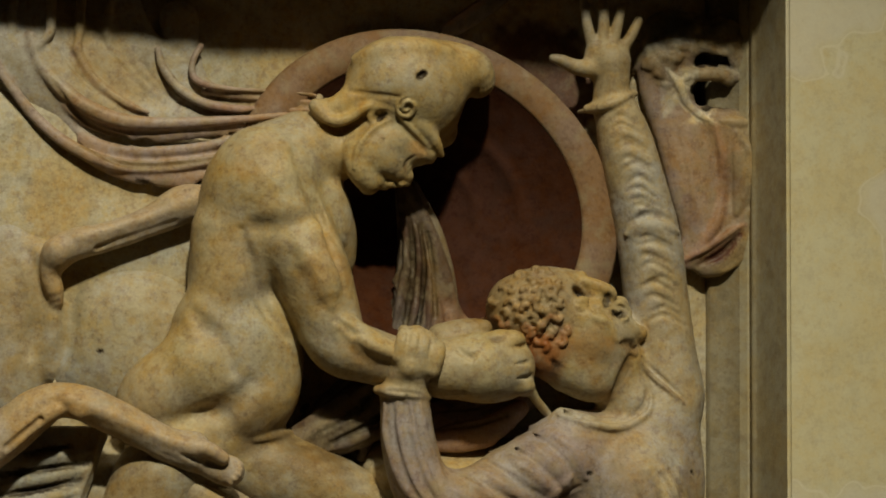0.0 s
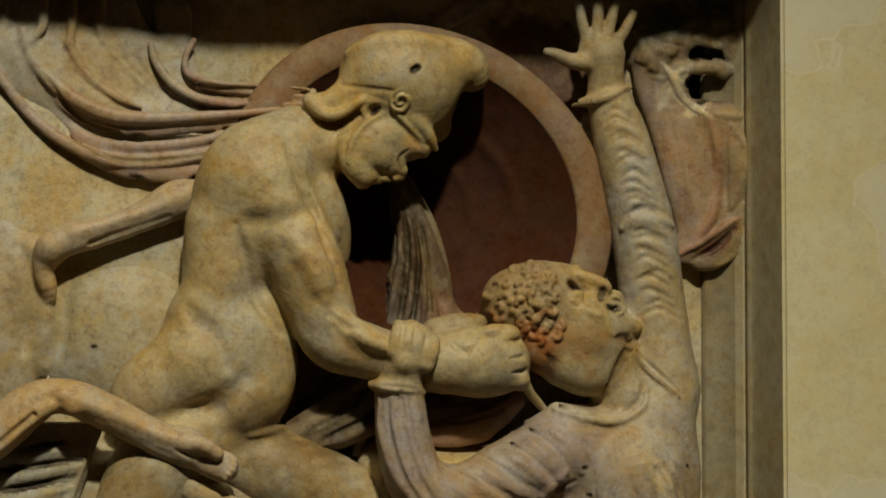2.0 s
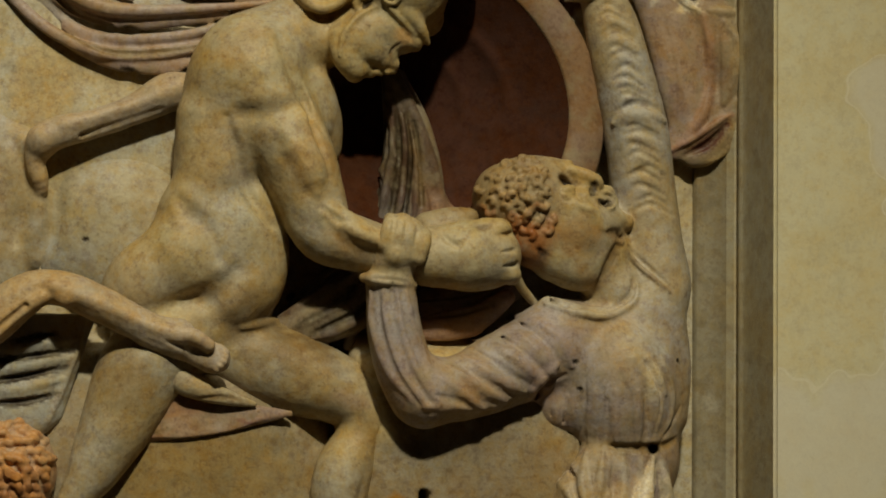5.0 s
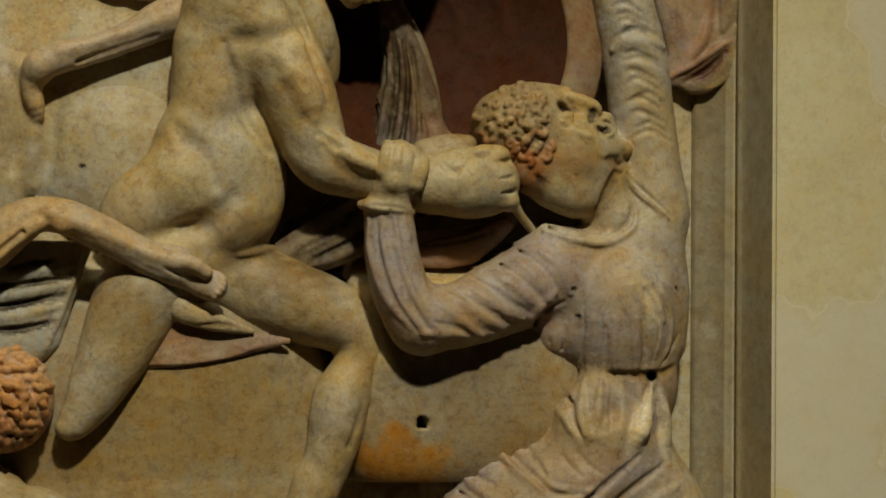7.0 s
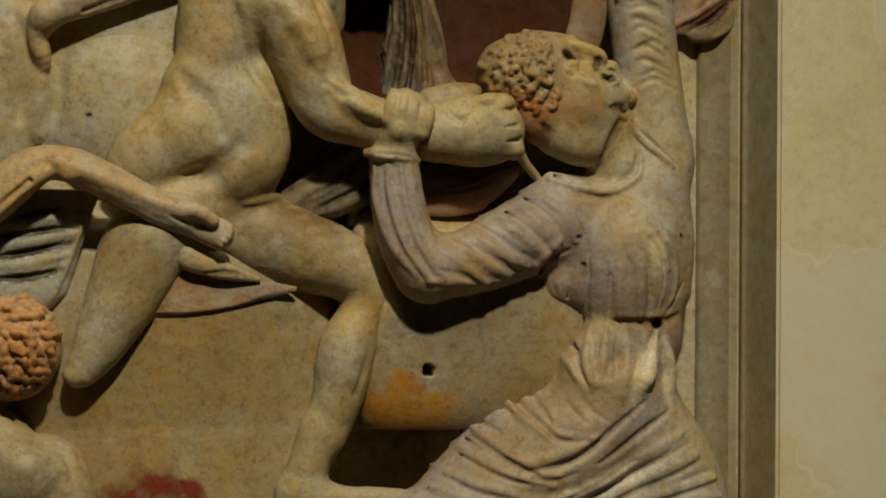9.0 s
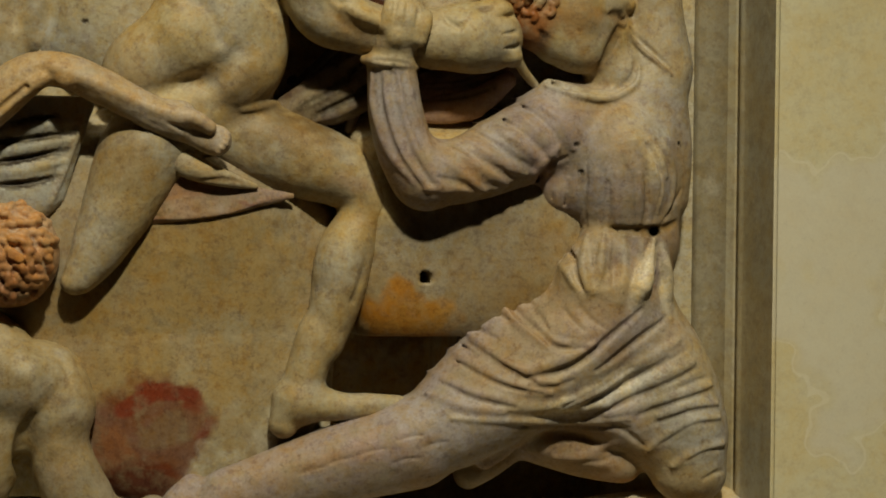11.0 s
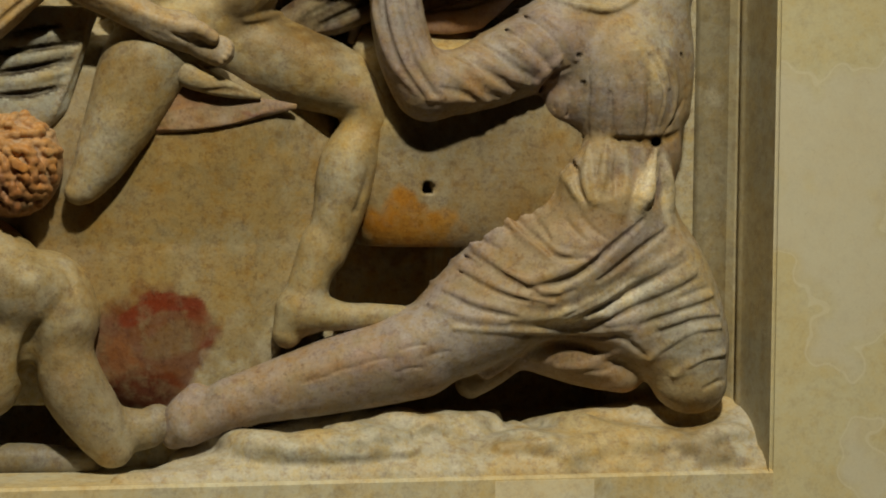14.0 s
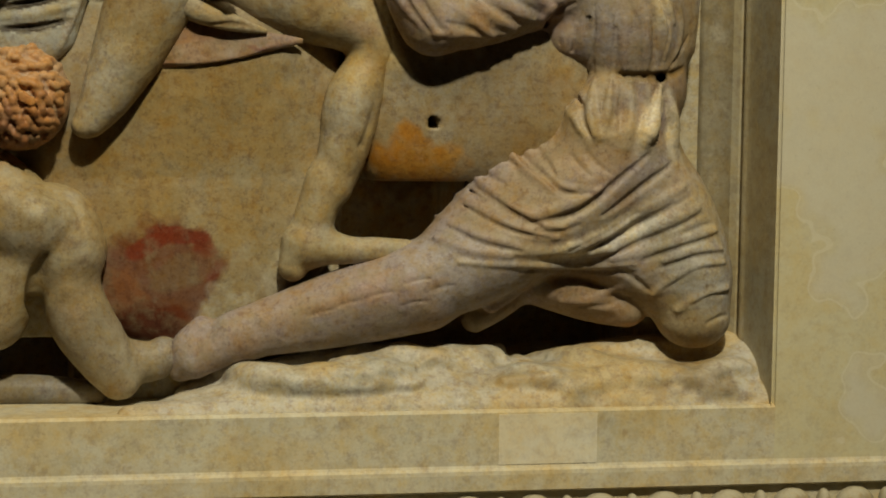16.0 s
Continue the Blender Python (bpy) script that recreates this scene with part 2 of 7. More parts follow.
        for a in corner:
            for axis in range(3):
                if a[axis]:
                    continue
                b = tuple(1 if m == axis else a[m] for m in range(3))
                hit = (val[a] < 0) != (val[b] < 0)
                w = val[a][hit] / (val[a][hit] - val[b][hit])
                p = np.tile(np.array(a, float), (hit.sum(), 1))
                p[:, axis] += w
                acc[hit] += p
                cnt[hit] += 1
        grid = cells + acc / cnt[:, None]
        for _ in range(2):
            b = np.clip(grid.astype(int), 0, np.array(f.shape) - 2)
            w = grid - b
            val, slope = 0.0, np.zeros_like(grid)
            for o in corner:
                part_w = [np.where(o[m], w[:, m], 1 - w[:, m]) for m in range(3)]
                fv = f[tuple((b + o).T)]
                val = val + fv * part_w[0] * part_w[1] * part_w[2]
                for m in range(3):
                    n1, n2 = (m + 1) % 3, (m + 2) % 3
                    slope[:, m] += fv * (1 if o[m] else -1) * part_w[n1] * part_w[n2]
            grid = grid - np.clip(0.8 * val / ((slope ** 2).sum(1) + 1e-3), -0.5, 0.5)[:, None] * slope
        verts = self.lo + self.step * grid
        n = slope / (np.sqrt((slope ** 2).sum(1)) + 1e-3)[:, None]
        verts = (verts + n * (0.34 * rough_noise(verts / 12, 1) + 0.13 * rough_noise(verts / 4.7, 2) + 0.07 * rough_noise(verts / 2.3, 3))[:, None] * wear) / 1000
        quads = []
        for axis in range(3):
            u, v = (axis + 1) % 3, (axis + 2) % 3
            step = np.eye(3, dtype=int)
            lo = np.array([1, 1, 1])
            lo[axis] = 0
            sl = lambda off: tuple(slice(lo[m] + off[m], s.shape[m] - 1 + (off[m] if m == axis else 0)) for m in range(3))
            a, b = s[sl((0, 0, 0))], s[sl(step[axis])]
            for flip, mask in ((False, a & ~b), (True, ~a & b)):
                e = np.argwhere(mask) + lo
                ring = [index[tuple((e - du * step[u] - dv * step[v]).T)] for du, dv in ((0, 0), (1, 0), (1, 1), (0, 1))]
                quads.append(np.stack(ring[::-1] if flip else ring, 1))
        quads = np.concatenate(quads)
        quads = quads[(quads >= 0).all(1)]
        me = bpy.data.meshes.new(name)
        me.vertices.add(len(verts))
        me.vertices.foreach_set("co", verts.astype(np.float32).ravel())
        me.loops.add(quads.size)
        me.loops.foreach_set("vertex_index", quads.astype(np.int32).ravel())
        me.polygons.add(len(quads))
        me.polygons.foreach_set("loop_start", np.arange(0, quads.size, 4, dtype=np.int32))
        me.polygons.foreach_set("use_smooth", np.ones(len(quads), bool))
        att = me.color_attributes.new("pigment", "FLOAT_COLOR", "POINT")
        att.data.foreach_set("color", np.hstack([col, np.ones((len(col), 1))]).astype(np.float32).ravel())
        me.update(calc_edges=True)
        me.validate()
        me.materials.append(material)
        return new(name, me)


def box(bm, x0, x1, y0, y1, z0, z1):
    v = [bm.verts.new(p) for p in ((x0, y0, z0), (x1, y0, z0), (x1, y1, z0), (x0, y1, z0), (x0, y0, z1), (x1, y0, z1), (x1, y1, z1), (x0, y1, z1))]
    for q in ((3, 2, 1, 0), (4, 5, 6, 7), (0, 1, 5, 4), (1, 2, 6, 5), (2, 3, 7, 6), (3, 0, 4, 7)):
        bm.faces.new([v[i] for i in q])


def thing(name, bm, material, smooth=False):
    me = bpy.data.meshes.new(name)
    bmesh.ops.recalc_face_normals(bm, faces=bm.faces)
    bm.to_mesh(me)
    bm.free()
    me.materials.append(material)
    if smooth:
        me.polygons.foreach_set("use_smooth", [True] * len(me.polygons))
    return new(name, me)


def part(name, bm, material, parent, label="", smooth=False):
    ob = thing(name, bm, material, smooth)
    ob.parent = parent
    return tagged(ob, label) if label else ob


def sweep(bm, profile, way):
    """A strip: the profile (list of pairs) placed by way(pair, u) at both ends u = 0 and 1."""
    rows = [[bm.verts.new(way(p, u)) for p in profile] for u in (0, 1)]
    for i in range(len(profile) - 1):
        bm.faces.new((rows[0][i], rows[0][i + 1], rows[1][i + 1], rows[1][i]))


# ---- the sarcophagus and the gallery ----
LEFT = -1.2
JAMB = 0.3851
PIER_IN = 0.4232
PIER_OUT = 0.5424
FRONT = -0.0927
OVERHANG = 0.15
RUN = OVERHANG / (-LAMP.y - OVERHANG)
SOFFIT = (1.8592 + RUN * LAMP.z) / (1 + RUN)
GROUND = 1.2047


def lattice(name, material, x0, x1, z0, z1, step, depth, paint, label, category, kind):
    """A slab face as a fine lattice: depth(x, z) is its relief, paint(x, z) its pigment."""
    nx, nz = int((x1 - x0) / step) + 1, int((z1 - z0) / step) + 1
    X, Z = np.meshgrid(np.linspace(x0, x1, nx), np.linspace(z0, z1, nz), indexing="ij")
    co = np.stack([X, depth(X, Z), Z], -1).reshape(-1, 3)
    i = np.arange(nx * nz).reshape(nx, nz)
    q = np.stack([i[:-1, :-1], i[1:, :-1], i[1:, 1:], i[:-1, 1:]], -1).reshape(-1, 4)
    me = bpy.data.meshes.new(name)
    me.vertices.add(len(co))
    me.vertices.foreach_set("co", co.astype(np.float32).ravel())
    me.loops.add(q.size)
    me.loops.foreach_set("vertex_index", q.astype(np.int32).ravel())
    me.polygons.add(len(q))
    me.polygons.foreach_set("loop_start", np.arange(0, q.size, 4, dtype=np.int32))
    me.polygons.foreach_set("use_smooth", np.ones(len(q), bool))
    col = paint(X, Z).reshape(-1, 3)
    me.color_attributes.new("pigment", "FLOAT_COLOR", "POINT").data.foreach_set("color", np.hstack([col, np.ones((len(col), 1))]).astype(np.float32).ravel())
    me.update(calc_edges=True)
    me.materials.append(material)
    return tagged(new(name, me), label, category, kind=kind)


def spot(X, Z, x, z, rx, rz, turn=0.0, soft=0.25):
    """1 inside a turned oval, falling softly to 0 at its rim."""
    c, s = math.cos(radians(turn)), math.sin(radians(turn))
    u, v = ((X - x) * c + (Z - z) * s) / rx, (-(X - x) * s + (Z - z) * c) / rz
    wob = 0.16 * np.sin(61 * X + 2) * np.sin(73 * Z) + 0.06 * np.sin(420 * X + 90 * Z) * np.sin(380 * Z) + 0.10 * np.sin(190 * X) * np.sin(170 * Z + 1)
    return np.clip((1 + wob - np.sqrt(u * u + v * v)) / soft + 0.5, 0, 1)


def slab_depth(X, Z):
    y = 0.0012 * np.sin(17 * X) * np.sin(19 * Z + 1) + 0.0005 * np.sin(70 * X + 3 * Z) * np.sin(60 * Z)
    # a large lying shield, gently domed
    u, v = (X - (-0.0375)), (Z - (1.4032))
    q = np.sqrt((u / 0.140) ** 2 + (v / 0.165) ** 2)
    y = y - (0.036 + 0.016 * np.clip((Z - 1.38) / 0.09, 0, 1) * np.clip((0.075 - X) / 0.04, 0, 1)) * np.sqrt(np.clip(1 - q ** 4, 0, 1))
    # the swelling flank behind the kneeling figure
    u, v = (X - 0.200) / 0.104, (Z - 1.495) / 0.132
    y = y - 0.055 * np.clip((1.56 - Z) / 0.03, 0, 1) * np.sqrt(np.clip(1 - u ** 8 - v ** 8, 0, 1))
    # sunk for the hollow of the round shield
    c, s = math.cos(radians(-27)), math.sin(radians(-27))
    u, v = c * (X - 0.1476) + s * (Z - 1.7385), -s * (X - 0.1476) + c * (Z - 1.7385)
    y = np.where((u / 0.122) ** 2 + (v / 0.105) ** 2 < 1, 0.06, y)
    # the ground swells under the flying cloak and the horse
    u, v = (X + 0.13) / 0.19, (Z - 1.725) / 0.13
    y = y - 0.016 * np.clip(1.6 * (1 - u * u - v * v), 0, 1)
    # deep cut-outs and a dowel hole
    for x0, x1, z0, z1 in ((0.0877, 0.1845, 1.2859, 1.376),
                           # recess added so that the gap under the skirt stays dark
                           (0.1113, 0.3327, 1.2233, 1.284),
                           (-0.2008, -0.1268, 1.1967, 1.2489)):
        y = np.where((X > x0) & (X < x1) & (Z > z0) & (Z < z1), 0.11, y)
    hole = (X - 0.1536) ** 2 + (Z - 1.4237) ** 2
    y = np.where(hole < 0.0045 ** 2, 0.05, y)
    for x0, z0, rx, rz in ((0.3878, 1.872, 0.022, 0.011), (0.3935, 1.8382, 0.032, 0.017)):
        y = np.where(((X - x0) / rx) ** 2 + ((Z - z0) / rz) ** 2 < 1, 0.06, y)
    return y


def slab_paint(X, Z):
    col = np.empty((*X.shape, 3))
    col[:] = (0.54, 0.50, 0.385)
    for tint, x, z, rx, rz, turn, much in (
        ("dun", -0.0594, 1.4089, 0.16, 0.13, 0, 0.7),
        ("straw", -0.0072, 1.3781, 0.09, 0.10, 20, 0.35),
        ("brick", -0.0599, 1.2961, 0.046, 0.046, 0, 0.8),
        ("rust", -0.0868, 1.2774, 0.019, 0.031, 0, 0.6),
        ("brick", -0.0680, 1.2648, 0.031, 0.015, 0, 0.9),
        ("wine", -0.0680, 1.2629, 0.025, 0.011, 0, 0.5),
        ("red", -0.0693, 1.3262, 0.019, 0.008, 28, 0.9),
        ("red", -0.0464, 1.3347, 0.024, 0.007, -6, 0.95),
        ("red", -0.0234, 1.3189, 0.009, 0.021, 15, 0.8),
        ("dun", -0.0437, 1.3054, 0.026, 0.014, 20, 0.5),
        ("pale", -0.0139, 1.2873, 0.008, 0.011, 30, 0.4),
        ("grey", 0.1872, 1.463, 0.06, 0.06, 0, 0.6),
        ("dun", 0.185, 1.42, 0.09, 0.06, 0, 0.65),
        ("dun", 0.23, 1.44, 0.05, 0.09, -30, 0.6),
        ("ochre", 0.1417, 1.3910, 0.036, 0.022, 0, 1.0),
        ("ochre", 0.1337, 1.4045, 0.015, 0.020, 0, 1.0),
        ("grey", -0.093, 1.6448, 0.10, 0.07, 0, 0.5),
        ("wine", 0.2371, 1.8391, 0.06, 0.06, 0, 0.9),
        # dun along the top: the cornice's shade put into the colour
        ("dun", -0.1193, 1.8857, 0.12, 0.025, 0, 0.5),
    ):
        a = much * spot(X, Z, x, z, rx, rz, turn)[..., None]
        col = col * (1 - a) + np.array(TINTS[tint]) * a
    return col


lattice("wall_relief_ground", CARVED, -0.66, JAMB, GROUND - 0.02, SOFFIT + 0.02, 0.002, slab_depth, slab_paint,
        "pale marble back slab of the relief with red and ochre paint remains", "relief wall", "structure")

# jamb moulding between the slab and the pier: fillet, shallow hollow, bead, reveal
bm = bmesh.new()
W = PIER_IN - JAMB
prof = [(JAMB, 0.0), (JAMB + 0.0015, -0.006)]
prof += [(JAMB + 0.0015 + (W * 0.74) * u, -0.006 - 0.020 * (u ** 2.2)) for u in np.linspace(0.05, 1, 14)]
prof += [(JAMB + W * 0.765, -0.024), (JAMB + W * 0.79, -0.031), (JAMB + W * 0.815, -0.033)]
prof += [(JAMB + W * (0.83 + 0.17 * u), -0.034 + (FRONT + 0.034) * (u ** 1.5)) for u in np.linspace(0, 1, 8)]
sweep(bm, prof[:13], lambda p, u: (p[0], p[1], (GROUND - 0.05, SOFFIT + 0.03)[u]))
tagged(thing("trim_jamb_hollow", bm, HOLLOWED, True), "darker brown marble hollow of the jamb beside the relief", "moulding", kind="structure")
bm = bmesh.new()
sweep(bm, prof[12:], lambda p, u: (p[0], p[1], (GROUND - 0.05, SOFFIT + 0.03)[u]))
tagged(thing("trim_jamb_fillet", bm, FILLET, True), "grey-brown marble bead and fillet of the jamb", "moulding", kind="structure")

# pier with rounded arrises
bm = bmesh.new()
box(bm, PIER_IN, PIER_OUT, FRONT, 1.60, GROUND - 0.067, SOFFIT + 0.10)
bmesh.ops.bevel(bm, geom=[e for e in bm.edges if abs(e.verts[0].co.z - e.verts[1].co.z) > 0.1], offset=0.0035, segments=3, affect="EDGES")
tagged(thing("wall_pier", bm, PIER), "smooth yellowish marble corner pier of the sarcophagus", "pier", kind="structure")

# sill: front face, weathered fillet, lower fascia
SILL = -205 * 0.000452
Z1, Z2 = 1.1537, 1.1383
bm = bmesh.new()
prof = [(0.0, GROUND - 0.004), (SILL + 0.002, GROUND - 0.003), (SILL, GROUND - 0.0055), (SILL, Z1 + 0.004), (SILL - 0.001, Z1 + 0.002), (SILL - 0.003, Z1), (SILL - 0.0035, Z1 - 0.003), (SILL - 0.0035, Z2), (SILL + 0.004, Z2 - 0.003), (SILL + 0.004, Z2 - 0.05)]
sweep(bm, prof, lambda p, u: ((LEFT, PIER_OUT)[u], p[0], p[1]))
tagged(thing("trim_sill", bm, SILLSTONE), "pale stained marble sill under the relief with a fine ledge", "sill", kind="structure")

# thin slab added to the sill as a patch of reflected light
bm = bmesh.new()
box(bm, 0.2011, 0.2803, SILL - 0.0006, SILL + 0.01, Z1 + 0.0045, GROUND - 0.0065)
part("light_patch", bm, LIGHT_PATCH, bpy.data.objects["trim_sill"], "thin paler slab on the sill in place of a light reflection")

# egg-and-dart course under the sill, carved pieces side by side
egg_course = tagged(new("egg_and_dart_course"), "egg-and-dart carved marble course under the sill", "moulding", kind="structure")
EZ, EY = 1.1245, SILL - 0.004
EGG0 = 0.3356


def egg_mesh(rx, ry, rz, name):
    bm = bmesh.new()
    bmesh.ops.create_uvsphere(bm, u_segments=12, v_segments=8, radius=1)
    for v in bm.verts:
        v.co = Vector((v.co.x * rx * (1 - 0.2 * (v.co.z < 0) * -v.co.z), v.co.y * ry, v.co.z * rz))
    me = bpy.data.meshes.new(name)
    bm.to_mesh(me)
    bm.free()
    me.polygons.foreach_set("use_smooth", [True] * len(me.polygons))
    me.materials.append(MOULDED)
    return me


EGG, DART = egg_mesh(0.017, 0.012, 0.014, "egg"), egg_mesh(0.006, 0.009, 0.013, "dart")
for i in range(-14, 4):
    for name, me, dx in (("egg", EGG, 0.0), ("dart", DART, 0.0265)):
        ob = new(name, me)
        ob.parent = egg_course
        ob.location = (EGG0 + 0.053 * i + dx, EY, EZ - 0.004)
bm = bmesh.new()
box(bm, LEFT, PIER_OUT, SILL + 0.005, 0.1, EZ - 0.04, EZ + 0.012)
part("backing", bm, MOULDED, egg_course)

# body behind, cornice above, plinth and gallery
bm = bmesh.new()
box(bm, LEFT, PIER_OUT - 0.002, 0.14, 1.60, 0.55, SOFFIT + 0.10)
tagged(thing("wall_sarcophagus_body", bm, PIER), "pale marble body of the sarcophagus", "sarcophagus", kind="structure")
bm = bmesh.new()
box(bm, LEFT, PIER_OUT + 0.05, -OVERHANG, 1.65, SOFFIT, SOFFIT + 0.25)
tagged(thing("trim_cornice", bm, MOULDED), "stained marble cornice over the relief", "cornice", kind="structure")
bm = bmesh.new()
box(bm, LEFT, PIER_OUT + 0.06, SILL - 0.04, 1.68, 0.0, Z2 - 0.05)
tagged(thing("trim_plinth", bm, MOULDED), "pale marble base of the sarcophagus on the floor", "plinth", kind="structure")
for name, b, m, label in (
    ("floor", (-5, 4, -5, 4, -0.1, 0), GREY, "dark grey stone gallery floor"),
    ("ceiling", (-5, 4, -5, 4, 5.0, 5.1), PLASTER, "dark gallery ceiling"),
    ("wall_north", (-5, 4, 4, 4.1, 0, 5.0), PLASTER, "dim gallery wall behind the sarcophagus"),
    ("wall_south", (-5, 4, -5.1, -5, 0, 5.0), PLASTER, "dim gallery wall behind the viewer"),
    ("wall_west", (-5.1, -5, -5, 4, 0, 5.0), PLASTER, "dim gallery side wall"),
    ("wall_east", (4, 4.1, -5, 4, 0, 5.0), PLASTER, "dim gallery side wall"),
):
    bm = bmesh.new()
    box(bm, *b)
    tagged(thing(name, bm, m), label, name.split("_")[0], kind="structure")

# round shield behind the fighters: rim and hollow, seen aslant
shield = tagged(new("shield_carving"), "round shield carved in marble with red-brown hollow", "shield")
SC = Vector((0.1476, -0.012, 1.7385))
shield.location = SC


def oval_ring(profile, turns=96):
    bm = bmesh.new()
    rows = []
    for i in range(turns):
        a = 2 * math.pi * i / turns
        ring = []
        for q, y in profile:
            u, v = 0.1597 * q * math.cos(a), 0.1373 * q * math.sin(a)
            c, s = math.cos(radians(-27)), math.sin(radians(-27))
            ring.append(bm.verts.new((c * u - s * v, y, s * u + c * v)))
        rows.append(ring)
    for i in range(turns):
        p, n = rows[i], rows[(i + 1) % turns]
        for j in range(len(profile) - 1):
            bm.faces.new((p[j], n[j], n[j + 1], p[j + 1]))
    return bm


RIM = stone("shield_rim_marble", (0.255, 0.175, 0.125), blotch=0.85, yellow=0.6, grain=0.3)
HOLLOW = stone("shield_red_pigment", (0.062, 0.026, 0.017), rough=0.9, blotch=0.7, worn=0.0, grain=0.3, stain_colour=(0.045, 0.024, 0.018), yellow=0.7)
part("rim", oval_ring([(1.0, 0.012), (1.0, -0.016), (0.985, -0.020), (0.82, -0.021), (0.805, -0.018), (0.80, -0.010), (0.80, 0.004)]), RIM, shield, "pinkish flat shield rim", True)
part("hollow", oval_ring([(0.805, -0.019)] + [(q, -0.018 + 0.046 * (1 - (q / 0.8) ** 2) - 0.003 * math.exp(-((q - 0.52) / 0.03) ** 2) - 0.003 * math.exp(-((q - 0.3) / 0.03) ** 2)) for q in np.linspace(0.78, 0.004, 34)]), HOLLOW, shield, "dark red painted hollow", True)


# ---- figures of the relief ----
w = Carving((-132, -99, 1293), (253, 8, 1884), 1.2)
# torso
w.limb("skin", 14, (43.2, -38.4, 1782, 28), (12.6, -38.4, 1750.1, 41.6), (0.2, -36.2, 1705.9, 39.8), (-10.1, -35.3, 1661.8, 33.4), (-16.2, -36.2, 1626.6, 37.1), (-2.3, -32.5, 1587.6, 41.6))
w.lump("skin", 10, (8.8, -54.2, 1757), (32.5, 28, 36.2))
w.lump("skin", 8, (61.8, -36.2, 1733.8), (21.7, 27.1, 40.7), 20)
w.lump("skin", 8, (76.7, -27.1, 1703.8), (13.6, 18.1, 27.1))
w.limb("skin", 8, (-18.5, -49.7, 1713.1, 22.6), (-22.3, -49.7, 1669.4, 19), (-30.4, -49.7, 1634.5, 18.1))
w.lump("skin", 10, (-27.9, -49.7, 1606.5), (33.9, 24.9, 31.6))
w.limb("skin", 12, (14.2, -36.2, 1644.6, 22.6), (23.3, -36.2, 1618.4, 24.4), (19.2, -36.2, 1592.1, 25.3), (4.1, -36.2, 1574.5, 23.5))
w.lump("skin", 12, (-1.9, -53.3, 1748.1), (27.1, 27.1, 31.6), -20)
w.lump("skin", 12, (33.3, -49.7, 1762.6), (22.6, 27.1, 27.1), 20)
w.lump("skin", 10, (-11.6, -50.6, 1678.2), (18.1, 20.8, 31.6), -8)
w.lump("skin", 12, (-34.4, -42.9, 1643.5), (16.3, 22.6, 22.6), -30)
w.lump("skin", 14, (9.1, -45.2, 1626.6), (25.3, 23.5, 36.2), -10)
w.crease(8, -0.2, (-30.7, 1550.4, 5.4), (-6.8, 1544, 8.1), (23.6, 1553.7, 6.3))
# far thigh
w.limb("skin", 10, (-38.3, -45.2, 1604.3, 31.6), (-65.6, -39.8, 1584.7, 28.9), (-75.7, -32.5, 1567.5, 20.8))
w.crease(12, 0.5, (-51.4, 1561, 6.3), (-30.1, 1565.4, 9), (-8.8, 1577.6, 8.1), (3.9, 1595.8, 3.6))
w.blotch("ochre", 0.28, 9.5, 1766.4, 31.6, 20.3, 30)
w.blotch("pale", 0.6, -10.2, 1682, 22.6, 49.7, -10)
w.blotch("pale", 0.5, -68.9, 1590.8, 40.7, 27.1, -20)
w.blotch("grey", 0.5, 7.6, 1643.3, 13.6, 27.1)
# arm
w.limb("skin", 10, (19.6, -56.5, 1743.9, 33.4), (45.9, -61, 1691.6, 29.8), (61.4, -63.3, 1652.6, 26.2), (72.2, -65.5, 1626.6, 23.5), (98.3, -67.8, 1617.3, 21.2), (129.1, -67.8, 1609.8, 19), (155.6, -67.8, 1607.9, 20.8))
w.limb("skin", 12, (40.6, -67.8, 1712.7, 18.1), (55.6, -72.3, 1682.3, 19), (62.6, -70.5, 1656.5, 15.4))
w.lump("skin", 6, (64, -76.8, 1643.2), (16.3, 11.3, 13.6), -30)
w.limb("skin", 5, (74.3, -81.4, 1636.7, 11.8), (100.2, -83.6, 1624, 10.8), (126.6, -82.3, 1615.8, 7.2))
w.groove(4, (68.5, -92.7, 1633.9, 1.8), (81.6, -92.7, 1617, 2.3), (95, -90.4, 1604.4, 1.8))
w.crease(4, 0.1, (52.3, 1735.7, 2.7), (54.6, 1727, 4.1), (62.7, 1711.8, 3.2), (68, 1701, 1.8))
w.lump("skin", 10, (21.2, -66, 1751.6), (24.4, 17.2, 27.1), -10)
w.crease(6, 0, (-5.3, 1711.7, 2.3), (1.9, 1688.1, 3.6), (11.7, 1660.2, 4.1), (23.2, 1640.9, 3.6), (32.8, 1630.3, 2.3))
w.crease(14, 0.62, (5.8, 1713.7, 1.4), (21, 1714, 2.7), (36.2, 1717, 2.7), (49.1, 1724.2, 1.8))
w.crease(8, 0.3, (34.7, 1772.8, 2.3), (41, 1756.3, 3.6), (48.1, 1736.9, 3.6), (53.5, 1725.2, 2.7))
w.crease(4, 0.1, (51.7, 1733.9, 1.8), (56.2, 1718.3, 2.7), (63.4, 1695.8, 2.7), (72.4, 1667.7, 1.8))
w.crease(10, 0.5, (-40.2, 1648.8, 2.3), (-33.6, 1640.3, 3.6), (-18.4, 1625.5, 4.1), (-8.7, 1604.1, 3.6))
w.crease(4, 0.25, (67.2, 1642.8, 2.3), (78.1, 1634.4, 2.7), (86.8, 1625.9, 2.3))
w.fold("skin", 6, -0.5, (38.6, 1698.1, 8.1), (56.1, 1677, 9.9), (62.7, 1655.6, 7.2))
